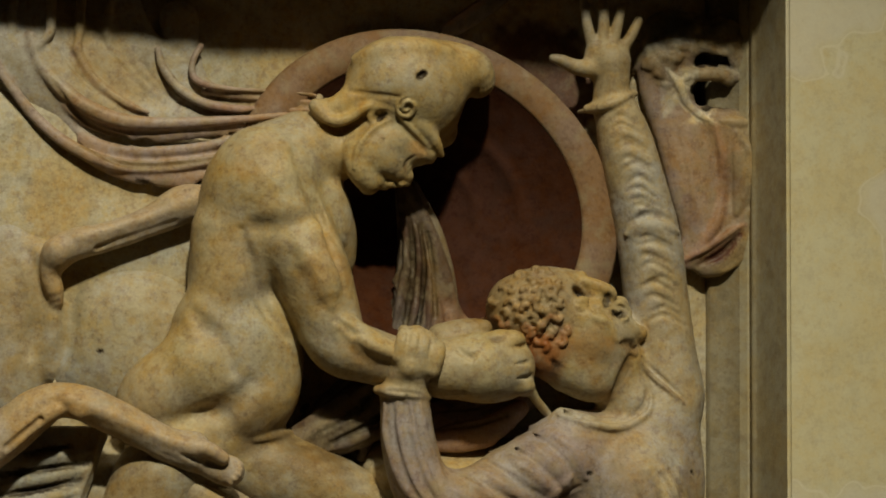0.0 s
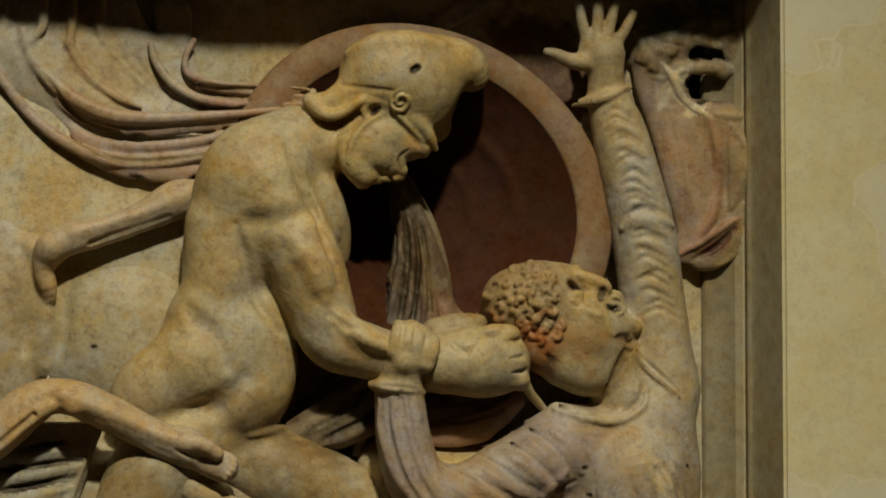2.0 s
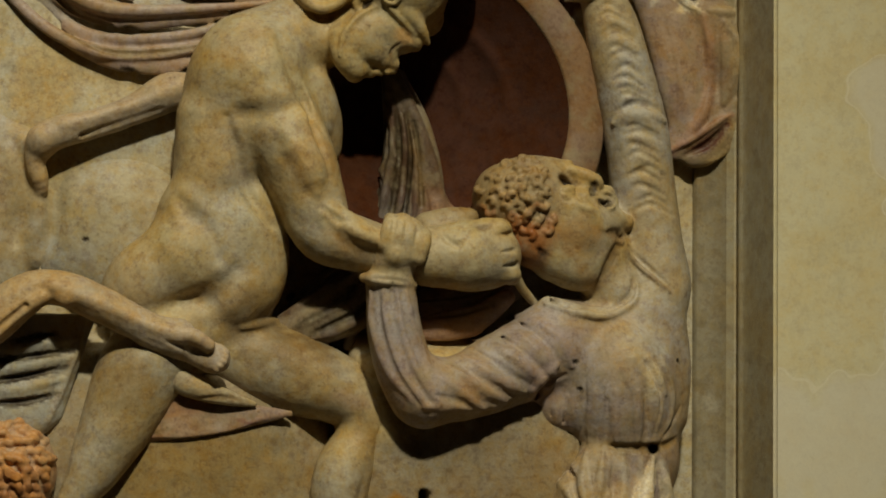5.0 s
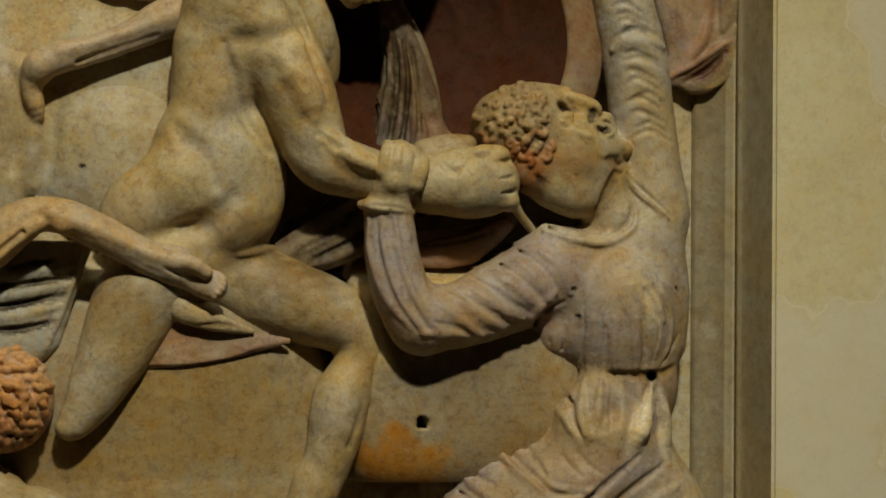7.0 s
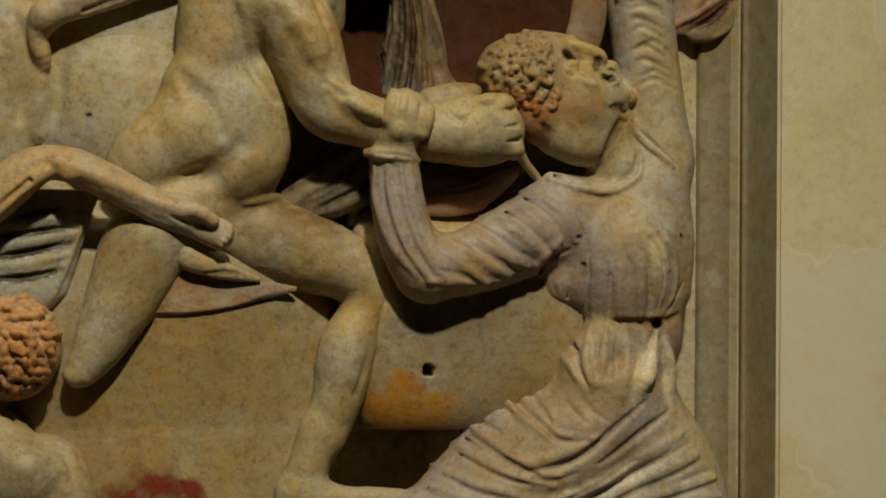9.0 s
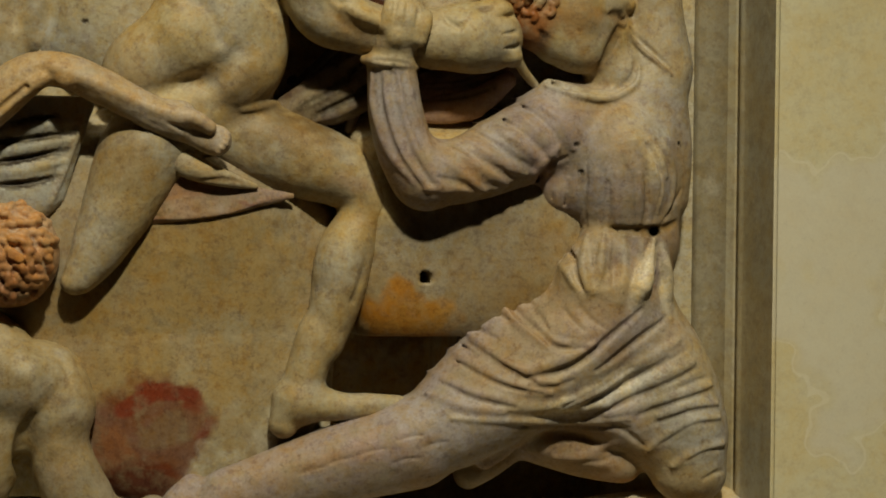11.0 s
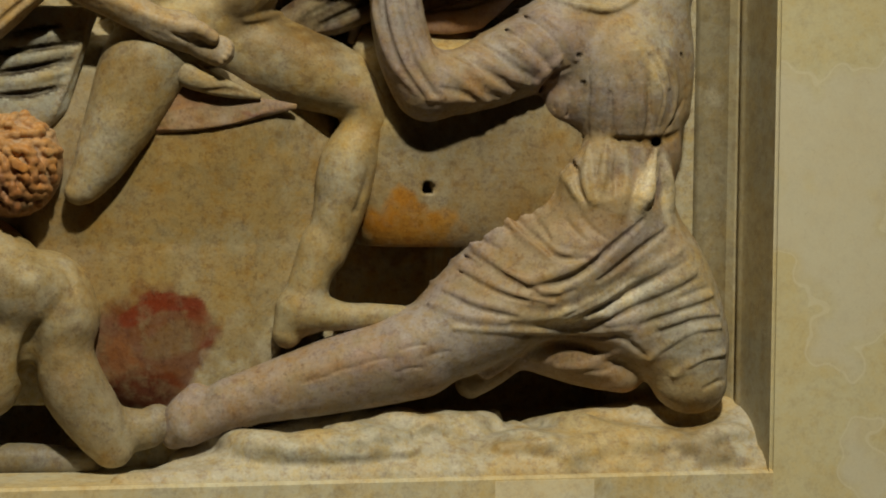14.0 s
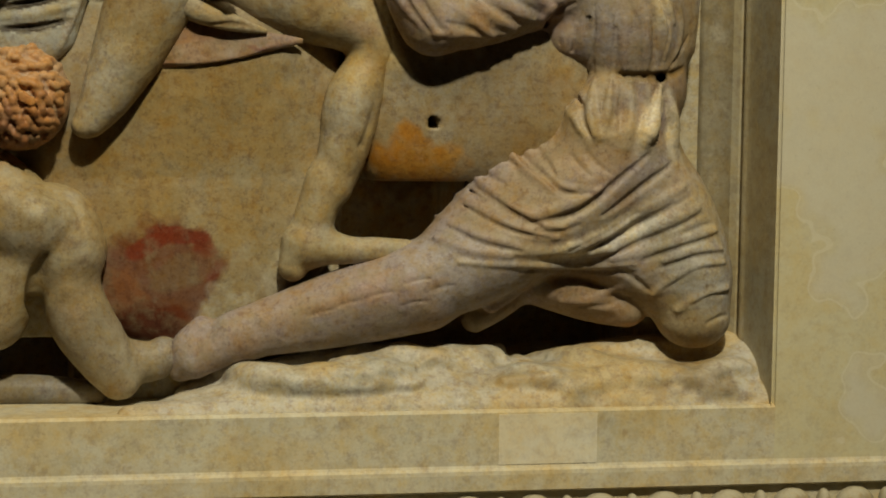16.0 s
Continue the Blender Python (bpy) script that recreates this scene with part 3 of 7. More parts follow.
w.fold("skin", 4, -0.3, (82.4, 1630.1, 4.5), (104.2, 1621, 5), (126, 1615.7, 3.6))
# fist
w.limb("skin", 8, (151.2, -67.8, 1609.2, 20.8), (177.9, -67.8, 1609.5, 25.3), (200.6, -66, 1610.7, 25.3))
w.lump("skin", 8, (186.6, -68.7, 1609.6), (32.5, 22.6, 25.8))
w.limb("dun", 5, (157.4, -45.2, 1632.1, 13.6), (176.9, -48.8, 1637.5, 11.8), (188.3, -50.6, 1641.1, 7.2))
w.limb("skin", 4, (197, -74.1, 1631.3, 7.7), (207.4, -77.7, 1631.3, 7.2), (211, -71.4, 1630.8, 6.8), (211.9, -58.8, 1629.6, 5.9))
w.limb("skin", 4, (199.3, -74.1, 1619.1, 7.7), (209.7, -77.7, 1619.1, 7.2), (213.3, -71.4, 1618.5, 6.8), (214.2, -58.8, 1617.2, 5.9))
w.limb("skin", 4, (202, -74.1, 1608.3, 7.7), (212.4, -77.7, 1608.3, 7.2), (216, -71.4, 1607.6, 6.8), (217, -58.8, 1606.2, 5.9))
w.limb("skin", 4, (204.7, -74.1, 1596.1, 7.7), (215.1, -77.7, 1596.1, 7.2), (218.7, -71.4, 1595.4, 6.8), (219.7, -58.8, 1593.9, 5.9))
w.crease(1.8, 0, (201.8, 1625.2, 0.9), (210.7, 1626.2, 1.6), (218.3, 1627.6, 2.3))
w.crease(1.8, 0, (205.4, 1612.1, 0.9), (212.6, 1613.1, 1.6), (220.6, 1614.9, 2.3))
w.crease(1.8, 0, (207.2, 1601.3, 0.9), (213.9, 1602.2, 1.6), (223.3, 1604.5, 2.3))
w.limb("skin", 5, (173.7, -70.5, 1622.4, 10.8), (190.6, -75, 1628.6, 7.7), (205.7, -75, 1631.9, 6.3))
w.crease(3, 0.3, (158.3, 1628.8, 1.4), (164.6, 1620.2, 2.3), (171.6, 1616.8, 2.3), (176, 1622.1, 1.4))
w.crease(3, 0.2, (187.5, 1631.8, 1.4), (192, 1630.5, 1.8), (197.3, 1632.8, 1.4), tint="dun")
w.limb("straw", 2, (223.8, -58.8, 1593.5, 4.1), (233.5, -49.7, 1582.8, 3.6), (244.7, -40.7, 1572.7, 3.2))
# neck and head
w.limb("skin", 8, (51.8, -41.6, 1776.5, 24.4), (78.4, -42.5, 1779, 21.7), (95.7, -46.1, 1783.5, 21.7))
w.lump("skin", 8, (107.2, -52.4, 1783.9), (28.9, 25.3, 28))
w.limb("skin", 6, (91.7, -61.5, 1780.5, 14), (89.9, -62.4, 1764.9, 11.8), (95.1, -57.9, 1751.4, 8.1))
w.limb("skin", 5, (117.9, -61, 1785.7, 15.4), (128, -58.8, 1778, 11), (134, -57, 1774, 7))
w.limb("skin", 4, (116, -59.7, 1768.1, 10.8), (122.9, -58.8, 1760.5, 6.3), (125.9, -57, 1754.5, 3.2))
w.limb("skin", 2.5, (103.7, -59.7, 1754.5, 5.9), (109.2, -58.8, 1752.1, 2.7))
w.limb("skin", 2, (113, -59.7, 1758.3, 3.6), (116, -57.9, 1754.2, 2.3))
w.limb("straw", 6, (82.2, -66, 1777.6, 7.6), (84.9, -66, 1763, 8.6), (95.1, -64, 1753.7, 7.6), flat=1.2)
w.limb("straw", 6, (94.2, -68, 1777.7, 11.1), (106.7, -67, 1770.8, 11.6), (114.6, -64, 1766.5, 10.1), flat=1.4)
w.limb("skin", 4, (122, -64, 1776.6, 7.6), (134.7, -62, 1777.2, 6.6), (142.9, -58, 1773, 4))
w.limb("skin", 3, (117.5, -62, 1760.7, 5.5), (126.5, -60, 1758.7, 3.5))
w.limb("skin", 5, (129.7, -62, 1784.4, 8.6), (142.5, -60, 1777.7, 6))
w.limb("skin", 2, (103.1, -60, 1750.7, 3), (108.4, -58, 1749.3, 2))
w.limb("skin", 2, (111.6, -61, 1752, 2.8), (115.8, -58, 1751, 1.8))
w.limb("skin", 2, (120.2, -61, 1752.8, 2.8), (124.7, -58, 1752.7, 1.8))
w.blotch("ochre", 0.45, 130.9, 1777.8, 12.7, 9.9, -20)
w.blotch("dun", 0.5, 93.1, 1791.3, 13.6, 10.8, 20)
w.crease(2, 0.2, (114.8, 1778.1, 0.5), (117.3, 1770.8, 0.8), (116.2, 1762.2, 0.5))
w.crease(1.5, 0.1, (106.4, 1752.1, 0.4), (107.7, 1747.1, 0.5))
w.crease(1.5, 0.1, (115, 1752.4, 0.4), (116.3, 1747.3, 0.5))
w.crease(2, 0.15, (124.9, 1756.3, 0.5), (121.1, 1766, 0.8), (128.4, 1773.6, 0.5), tint='dun')
w.blotch("ochre", 0.4, 130.8, 1778.5, 10.1, 7.6, -30)
w.blotch("dun", 0.35, 121.1, 1766, 7.6, 5, 0)
# helmet
w.lump("straw", 12, (123.5, -52, 1831.8), (47, 38, 38), -8)
w.lump("straw", 12, (139.7, -49.7, 1821.4), (28.9, 33.4, 37.1), -20)
w.limb("straw", 9, (139.4, -50.6, 1844.2, 24.4), (161.3, -49.7, 1845.1, 22.6), (177.1, -47.9, 1844.1, 18.1), (183.4, -46.1, 1837.9, 13.6))
w.limb("straw", 10, (146.3, -43.4, 1807.8, 22.6), (155.8, -36.2, 1797.3, 12.7))
w.fold("straw", 10, -0.5, (82.4, 1849.2, 5.4), (117.8, 1857.2, 7.2), (153.4, 1856.3, 5.4))
w.limb("straw", 2.5, (51.4, -59.7, 1812.2, 4.1), (58.4, -64.2, 1802.5, 4.1), (68.6, -67.8, 1798.3, 4.1), (79.6, -70.5, 1802.3, 3.6), (89.3, -73.2, 1809.2, 3.6), (100, -75, 1812.4, 3.2), (113.1, -75.9, 1808.3, 3.2))
w.limb("straw", 6, (58.5, -56, 1808.5, 9), (72.3, -58.8, 1811.2, 10.8), (93.6, -57.9, 1825.4, 16.3))
w.crease(4, 0.4, (55.4, 1794.4, 0.9), (68.6, 1791.3, 1.8), (81.3, 1796.1, 1.8), (92.3, 1803.5, 1.4))
w.crease(3, 0.5, (73.9, 1823.4, 0.9), (91.5, 1819.6, 1.1), (113.6, 1816.8, 0.9))
w.limb("straw", 3, (118.1, -72.3, 1806.3, 5), (133.9, -71.4, 1797.2, 6.8), (145, -66.9, 1785.8, 5.4), (151.8, -61.5, 1776, 2.3))
w.fold("straw", 1.5, -0.1, (113.7, 1805.3, 2.3), (129.3, 1790.8, 2.3), (149.4, 1773.7, 1.8))
w.crease(2.5, 0.2, (113.8, 1799.1, 0.9), (128, 1785.4, 1.4), (140.5, 1774.3, 0.9))
w.fold("straw", 2, -0.1, (108.3, 1800.5, 1.8), (94.6, 1792.1, 2.5), (84.6, 1778.6, 2.7), (81.2, 1761.8, 2.3))
w.fold("straw", 1.0, 0.55, (121.7, 1809.2, 1.7), (121.7, 1807.9, 1.7), (120.4, 1806.9, 1.7), (118.6, 1806.9, 1.7), (116.9, 1808.6, 1.7), (117.3, 1811.2, 1.7), (119.5, 1813.5, 1.7), (123, 1813.2, 1.7), (125.7, 1810.6, 1.7), (125.7, 1806.7, 1.7), (122.7, 1803, 1.7), (117.8, 1802.9, 1.7), (113.8, 1805.8, 1.7), (112.9, 1811.5, 1.7), (116.4, 1816.5, 1.7), (122.6, 1818, 1.7))
# helmet and ear holes carry their inner shade as a dark tint
w.crease(1.5, -0.5, (127.7, 1832.3, 1.8), (130.8, 1834.1, 2.5), (134.4, 1836.9, 1.4), tint="dark")
w.fold("skin", 2, 0.1, (95.9, 1796.5, 2.7), (93.6, 1803.5, 3.2), (97.6, 1809, 2.7), (104.6, 1809.2, 2.3))
w.crease(1.5, -0.2, (99, 1801, 1.8), (101.2, 1802, 2), (105.6, 1804.8, 1.4), tint="dark")
# thigh, shin and foot of the bent leg
w.limb("skin", 12, (3.3, -22.6, 1536, 31.6), (42.7, -26.2, 1521, 33.4), (86.9, -28, 1505.9, 27.1), (117.9, -30.7, 1488.4, 20.8))
w.limb("skin", 8, (115.6, -31.6, 1481.8, 19), (124.9, -22.6, 1452.8, 14.5), (113.8, -18.1, 1417.1, 12.7))
w.limb("skin", 8, (108.8, -32.5, 1470.8, 18.1), (93.2, -35.3, 1440.1, 23.5), (86.7, -36.2, 1409.4, 20.8), (76.1, -35.3, 1374.4, 17.2))
w.fold("dun", 3, 0.1, (10.5, 1552.5, 4.2), (40.9, 1557.2, 4.2), (67.2, 1553.2, 4.2), (93.7, 1541.7, 4.2), (120.3, 1524.4, 4.2), (131.5, 1509.2, 4.2))
w.groove(4, (109.3, -58.8, 1467.2, 2.7), (107.7, -56.5, 1436.7, 2.3), (97.3, -54.2, 1406.2, 2.3))
w.limb("skin", 8, (71.6, -35.3, 1375.7, 17.2), (62.8, -35.3, 1349.1, 16.3), (58.4, -35.3, 1326.9, 18.1))
w.limb("skin", 6, (51.8, -35.3, 1327, 16.3), (45.2, -35.3, 1309.3, 11.8))
w.limb("skin", 6, (60.4, -37.1, 1327.1, 16.3), (87, -38.9, 1322.5, 11.8), (113.8, -39.8, 1322.4, 9.9), (134.1, -39.8, 1323, 7.7))
w.limb("skin", 2, (126.7, -43.4, 1327.1, 3.6), (141.4, -41.6, 1325.4, 3.6))
w.limb("skin", 2, (128.1, -40.7, 1324.1, 3.6), (141.5, -38.9, 1322, 3.6))
w.limb("skin", 2, (129.4, -38, 1321.1, 3.6), (141.5, -36.2, 1318.6, 3.6))
w.limb("skin", 2, (130.8, -35.3, 1318.1, 3.6), (141.6, -33.4, 1315.1, 3.6))
# other leg, bent back
w.limb("skin", 10, (-27.1, -34.0, 1551.6, 32), (-60.9, -40.0, 1523.0, 35), (-82.2, -46.0, 1479.9, 28), (-99.1, -50.0, 1445.7, 20), (-112.5, -52.0, 1424.4, 13), (-118.4, -54.0, 1420.7, 9))
w.groove(4, (-118, -36.2, 1504.6, 2.7), (-110, -40.7, 1539, 3.6), (-84.7, -42.9, 1552.2, 4.5))
# dun and dark on thigh, leg and belly: grime and shade put into one colour
w.blotch("dun", 0.85, 41.4, 1538.4, 76.8, 28, -10)
w.blotch("dark", 0.35, 63.3, 1547.4, 58.8, 15.4, -14)
w.blotch("dun", 0.5, -79.6, 1513.5, 31.6, 27.1, 30)
w.blotch("dun", 0.4, 108.5, 1444.5, 18.1, 40.7, -10)
w.blotch("rose", 0.3, 94.1, 1497.3, 27.1, 9, -10)
w.blotch("dun", 0.45, 9, 1570, 31.6, 18.1)
w.blotch("ochre", 0.3, 57.7, 1682.3, 22.6, 31.6, -20)
w.blotch("ochre", 0.25, 92.5, 1617.7, 27.1, 13.6, -20)
tagged(w.mesh("warrior_statue", CARVED), "carved yellowed marble warrior in a curved helmet, gripping a foe", "relief statue")

cl = Carving((-214, -60, 1740), (62, 8, 1951), 1.4)
cl.limb("pale", 10, (-201.9, -4, 1860.6, 27), (-157.9, -5, 1837.3, 29.2), (-123.5, -6, 1813.5, 27), (-84.2, -7, 1802.2, 18.9), (-35.2, -10, 1803.4, 15.3), (23.1, -22, 1813.7, 11.7), (57.2, -28, 1819.5, 6.8), flat=2.2)
cl.limb("pale", 10, (-173.9, -4, 1904, 27), (-139.1, -5, 1865.4, 27), (-104.3, -6, 1834.1, 27), (-64.9, -7, 1822.9, 17.1), (-15.7, -10, 1821.6, 11.2), flat=4)
cl.limb("pale", 10, (-108.1, -3, 1904.6, 22.5), (-90.2, -4, 1865, 22.5), (-60.1, -5, 1838.4, 18), (-30.5, -7, 1831.6, 7.2), flat=4)
cl.limb("pale", 8, (-50.9, -2, 1884.5, 16.2), (-45.5, -3, 1859.3, 11.7), (-35.4, -5, 1841.8, 6.3), flat=4)
cl.limb("rose", 4, (-196.5, -16, 1846.4, 3.6), (-186.7, -17, 1833.1, 4), (-164.5, -19, 1804.1, 4.5), (-137.6, -22, 1781.2, 5), (-106.1, -25, 1766.6, 5.4), (-79.5, -27, 1763.2, 5.4), (-50.6, -29, 1765.8, 5), (-16.5, -30, 1771.6, 4), flat=1.3)
cl.limb("mauve", 3, (-130.2, -19, 1776.9, 4), (-103.5, -21, 1762.7, 5.4), (-76.8, -23, 1756.9, 7.2), (-40.3, -24, 1756.8, 8.1), (-18.3, -24, 1761.2, 7.2), flat=1.6)
cl.limb("mauve", 4, (-150.2, -11, 1811.9, 2.7), (-128, -14, 1791.2, 3.6), (-103.7, -19, 1778.7, 4.5), (-70, -26, 1775.9, 4.5), (-36.1, -28, 1779.9, 4), (-11.9, -30, 1786.6, 3.6), (7.5, -32, 1793.9, 2.7), flat=1.2)
cl.limb("mauve", 4, (-125.5, -16, 1784.8, 3.6), (-98.8, -20, 1772.8, 4.5), (-69.8, -23, 1770.9, 5), (-30.9, -25, 1774.8, 4.5), (-11.4, -26, 1779.7, 3.6), flat=1.5)
cl.limb("rose", 4, (-167, -14, 1865.2, 4), (-160.6, -16, 1845.3, 5), (-145.8, -20, 1827.5, 5.9), (-126.3, -24, 1812, 6.3), (-102, -28, 1800.7, 6.3), (-75.5, -31, 1797.3, 5.4), (-41.6, -32, 1799.2, 4.5), (-2.7, -34, 1802.7, 3.1), (34, -36, 1807.6, 2.2), flat=1.1)
cl.limb("mauve", 4, (-153, -14, 1831.1, 4), (-130.9, -18, 1807.8, 5.9), (-106.5, -21, 1794.6, 7.2), (-75, -24, 1790.3, 7.2), (-36.2, -26, 1793.3, 5.9), (-2, -28, 1797.1, 4), flat=1.6)
cl.limb("rose", 3, (-130.6, -13, 1856.9, 3.1), (-124.2, -14, 1842, 3.6), (-109.4, -15, 1826.3, 3.6), (-89.7, -17, 1813.6, 3.1), (-75, -18, 1808, 1.8), flat=1.3)
cl.limb("rose", 3, (-67.8, -12, 1859.5, 2.7), (-63.8, -14, 1845.5, 3.6), (-50.9, -18, 1827.9, 4), (-31.3, -22, 1816.3, 4), (-7, -26, 1811.6, 3.6), (24.7, -30, 1811.1, 2.7), (54, -34, 1811.8, 1.8), flat=1.1)
cl.limb("mauve", 3, (-50.4, -12, 1820.1, 3.1), (-25.9, -16, 1809.9, 3.6), (3.5, -20, 1806.8, 3.1), (32.7, -26, 1808, 2.2), flat=1.4)
cl.limb("rose", 3, (-33.7, -10, 1863.6, 2.2), (-40.1, -12, 1850.5, 2.7), (-39.6, -15, 1838, 3.1), (-29, -20, 1830.7, 3.1), (-4.7, -25, 1826.5, 2.7), (27.1, -29, 1825.8, 2.2), (55.1, -34, 1823.5, 1.8), flat=1.0)
cl.limb("mauve", 3, (-30.9, -14, 1827, 2.2), (-1.8, -22, 1821.8, 2.7), (29.8, -28, 1820, 2.2), (55.2, -34, 1817.6, 1.8), flat=1.0)
cl.limb("mauve", 3, (12.7, -26, 1816.3, 1.8), (32.1, -30, 1815.3, 1.8), (55.2, -34, 1814.6, 1.4), flat=1.0)
cl.limb("pale", 5, (-149.9, -16, 1907.7, 4), (-151.8, -16, 1885.3, 4), (-152.4, -16, 1867.9, 3.6), (-164.4, -16, 1855.1, 2.8), flat=1.2)
cl.limb("pale", 5, (-126.8, -13, 1909.3, 4), (-128.8, -13, 1886.8, 4), (-129.4, -13, 1869.3, 3.6), (-131.3, -13, 1856.8, 2.8), flat=1.2)
cl.limb("pale", 5, (-104.7, -9, 1911.1, 3.6), (-106.7, -9, 1888.5, 3.6), (-107.4, -9, 1870.9, 3.2), (-107.4, -9, 1858.4, 2.5), flat=1.2)
cl.limb("pale", 5, (-180, -12, 1907.2, 4), (-181.9, -12, 1884.8, 4), (-182.5, -12, 1867.4, 3.6), (-194.4, -12, 1854.6, 2.8), flat=1.2)
# dun and dark creases paint the shaded bands beneath the ridges
cl.crease(3, -0.2, (-148.2, 1827.6, 1.4), (-123.5, 1797.7, 2.7), (-89.4, 1784.5, 3.6), (-50.4, 1784.4, 3.1), (3.5, 1793.1, 1.4), tint='dun')
cl.crease(3, -0.2, (-125.5, 1779.2, 1.4), (-93.9, 1765.4, 2.2), (-59.9, 1765.1, 2.2), (-20.8, 1771.2, 1.4), tint='dun')
cl.crease(3, -0.3, (-81.5, 1752.2, 1.8), (-59.6, 1748.6, 3.6), (-35.2, 1749.8, 4), (-15.7, 1757.7, 2.7), tint='dark')
cl.crease(3, -0.1, (-36.2, 1810.4, 0.9), (-6.6, 1807.7, 1.8), (33.1, 1810.5, 0.9), tint='dun')
cl.crease(2.5, -0.1, (-31.5, 1828, 0.9), (-6.8, 1824.2, 1.4), (52.9, 1823, 0.9), tint='dun')
cl.crease(2.5, -0.1, (-26.5, 1822, 0.9), (3.2, 1817.5, 1.4), (53, 1815.2, 0.9), tint='dun')
cl.crease(2.5, 0, (-144.3, 1872.1, 1.8), (-142.8, 1854.9, 1.4), (-124.2, 1830.9, 1.4), (-94.7, 1809.7, 0.9))
cl.crease(3, 0, (-118, 1883.1, 2.2), (-107.8, 1858.7, 1.4), (-85.5, 1834.8, 0.9), (-73, 1820.3, 0.9))
cl.crease(3, 0, (-95.6, 1856.7, 0.9), (-78.2, 1835, 1.4), (-51, 1816.1, 0.9))
cl.crease(3, 0, (-80.9, 1849.8, 0.7), (-60.9, 1825.7, 1.1), (-41.1, 1814, 0.7))
cl.blotch("pale", 0.8, -85.5, 1837.2, 67.5, 36, -25)
cl.blotch("pale", 0.8, -160.5, 1841.9, 40.5, 40.5, 0)
tagged(cl.mesh("cloak_carving", CARVED), "flying cloak with pink and mauve folds, carved in marble", "relief carving")

p = Carving((-57, -107, 1214), (407, 8, 1921), 1.2)
# raised arm, hand
p.limb("pale", 8, (301.1, -31.6, 1818, 18.1), (309.3, -32.5, 1790.5, 22.6), (318.6, -32.5, 1754.1, 24.4), (328.2, -31.6, 1713.3, 26.2), (333.1, -30.7, 1676.9, 26.2), (337.9, -29.8, 1631.5, 28), (342, -31.6, 1590.7, 31.6))
p.crease(3.5, 0.35, (291.1, 1807.9, 0.6), (299.9, 1814.2, 1.6), (313.4, 1805.9, 0.9))
p.crease(3.5, 0.35, (292.1, 1802.7, 0.6), (299.4, 1806.8, 1.2), (319.0, 1798.8, 0.9))
p.crease(3.5, 0.35, (294.7, 1789.3, 0.6), (305.0, 1794.7, 1.6), (321.8, 1786.5, 0.9))
p.crease(3.5, 0.35, (295.5, 1785.3, 0.6), (307.3, 1790.7, 1.6), (323.7, 1782.5, 0.9))
p.crease(3.5, 0.35, (298.0, 1774.2, 0.6), (304.5, 1780.1, 1.4), (325.5, 1772.0, 0.9))
p.crease(3.5, 0.35, (299.4, 1769.0, 0.6), (311.0, 1775.3, 1.8), (325.0, 1767.0, 0.9))
p.crease(3.5, 0.35, (302.6, 1757.3, 0.6), (313.3, 1764.4, 1.4), (327.3, 1756.1, 0.9))
p.crease(3.5, 0.35, (303.1, 1752.3, 0.6), (313.8, 1755.3, 1.2), (326.9, 1747.0, 0.9))
p.crease(3.5, 0.35, (304.8, 1743.1, 0.6), (313.8, 1747.2, 1.5), (333.9, 1739.0, 0.9))
p.crease(3.5, 0.35, (306.2, 1736.3, 0.6), (313.8, 1742.2, 1.8), (335.2, 1734.0, 0.9))
p.crease(3.5, 0.35, (308.5, 1724.8, 0.6), (322.6, 1732.8, 1.6), (339.9, 1724.6, 0.9))
p.crease(3.5, 0.35, (309.6, 1719.8, 0.6), (323.5, 1727.4, 1.5), (341.8, 1719.2, 0.9))
p.crease(3.5, 0.35, (311.2, 1711.0, 0.6), (318.9, 1716.9, 1.2), (342.7, 1708.8, 0.9))
p.crease(3.5, 0.35, (311.5, 1709.0, 0.6), (326.8, 1712.1, 1.8), (345.5, 1703.8, 0.9))
p.crease(3.5, 0.35, (313.3, 1695.7, 0.6), (318.8, 1702.4, 1.8), (340.3, 1694.2, 0.9))
p.crease(3.5, 0.35, (314.1, 1689.6, 0.6), (323.5, 1696.1, 1.4), (339.3, 1687.8, 0.9))
p.crease(3.5, 0.35, (318.8, 1676.6, 0.6), (331.4, 1684.5, 1.4), (346.3, 1676.2, 0.9))
p.crease(3.5, 0.35, (315.8, 1676.5, 0.6), (326.2, 1680.4, 1.4), (342.6, 1672.1, 0.9))
p.crease(3.5, 0.35, (317.0, 1662.4, 0.6), (324.4, 1669.9, 1.4), (344.9, 1661.7, 0.9))
p.crease(3.5, 0.35, (322.5, 1655.5, 0.6), (334.6, 1660.6, 1.5), (350.0, 1652.3, 0.9))
p.crease(3.5, 0.35, (318.7, 1648.2, 0.6), (334.1, 1654.3, 1.8), (352.8, 1646.0, 0.9))
p.crease(3.5, 0.35, (308.0, 1727.4, 2.9), (319.8, 1733.7, 3.4), (340.9, 1730.7, 2.9))
p.fold("pale", 4, -0.5, (304.9, 1718.4, 4.1), (319.8, 1725.5, 4.5), (347.9, 1721.6, 3.6))
p.limb("pale", 2, (276.7, -31.6, 1820.9, 3.6), (288.2, -41.6, 1821.6, 3.6), (302.2, -41.6, 1827.6, 3.6), (314.7, -33.4, 1834.7, 3.2))
p.fold("pale", 2, 0.3, (273.4, 1821.1, 3.6), (284.6, 1820.6, 3.6), (298.6, 1825.6, 3.6), (310.7, 1832.5, 3.6))
p.limb("pale", 6, (294.3, -32.5, 1826.8, 13.6), (295.7, -34.4, 1840.4, 14.5), (294.1, -37.1, 1858.3, 16.3))
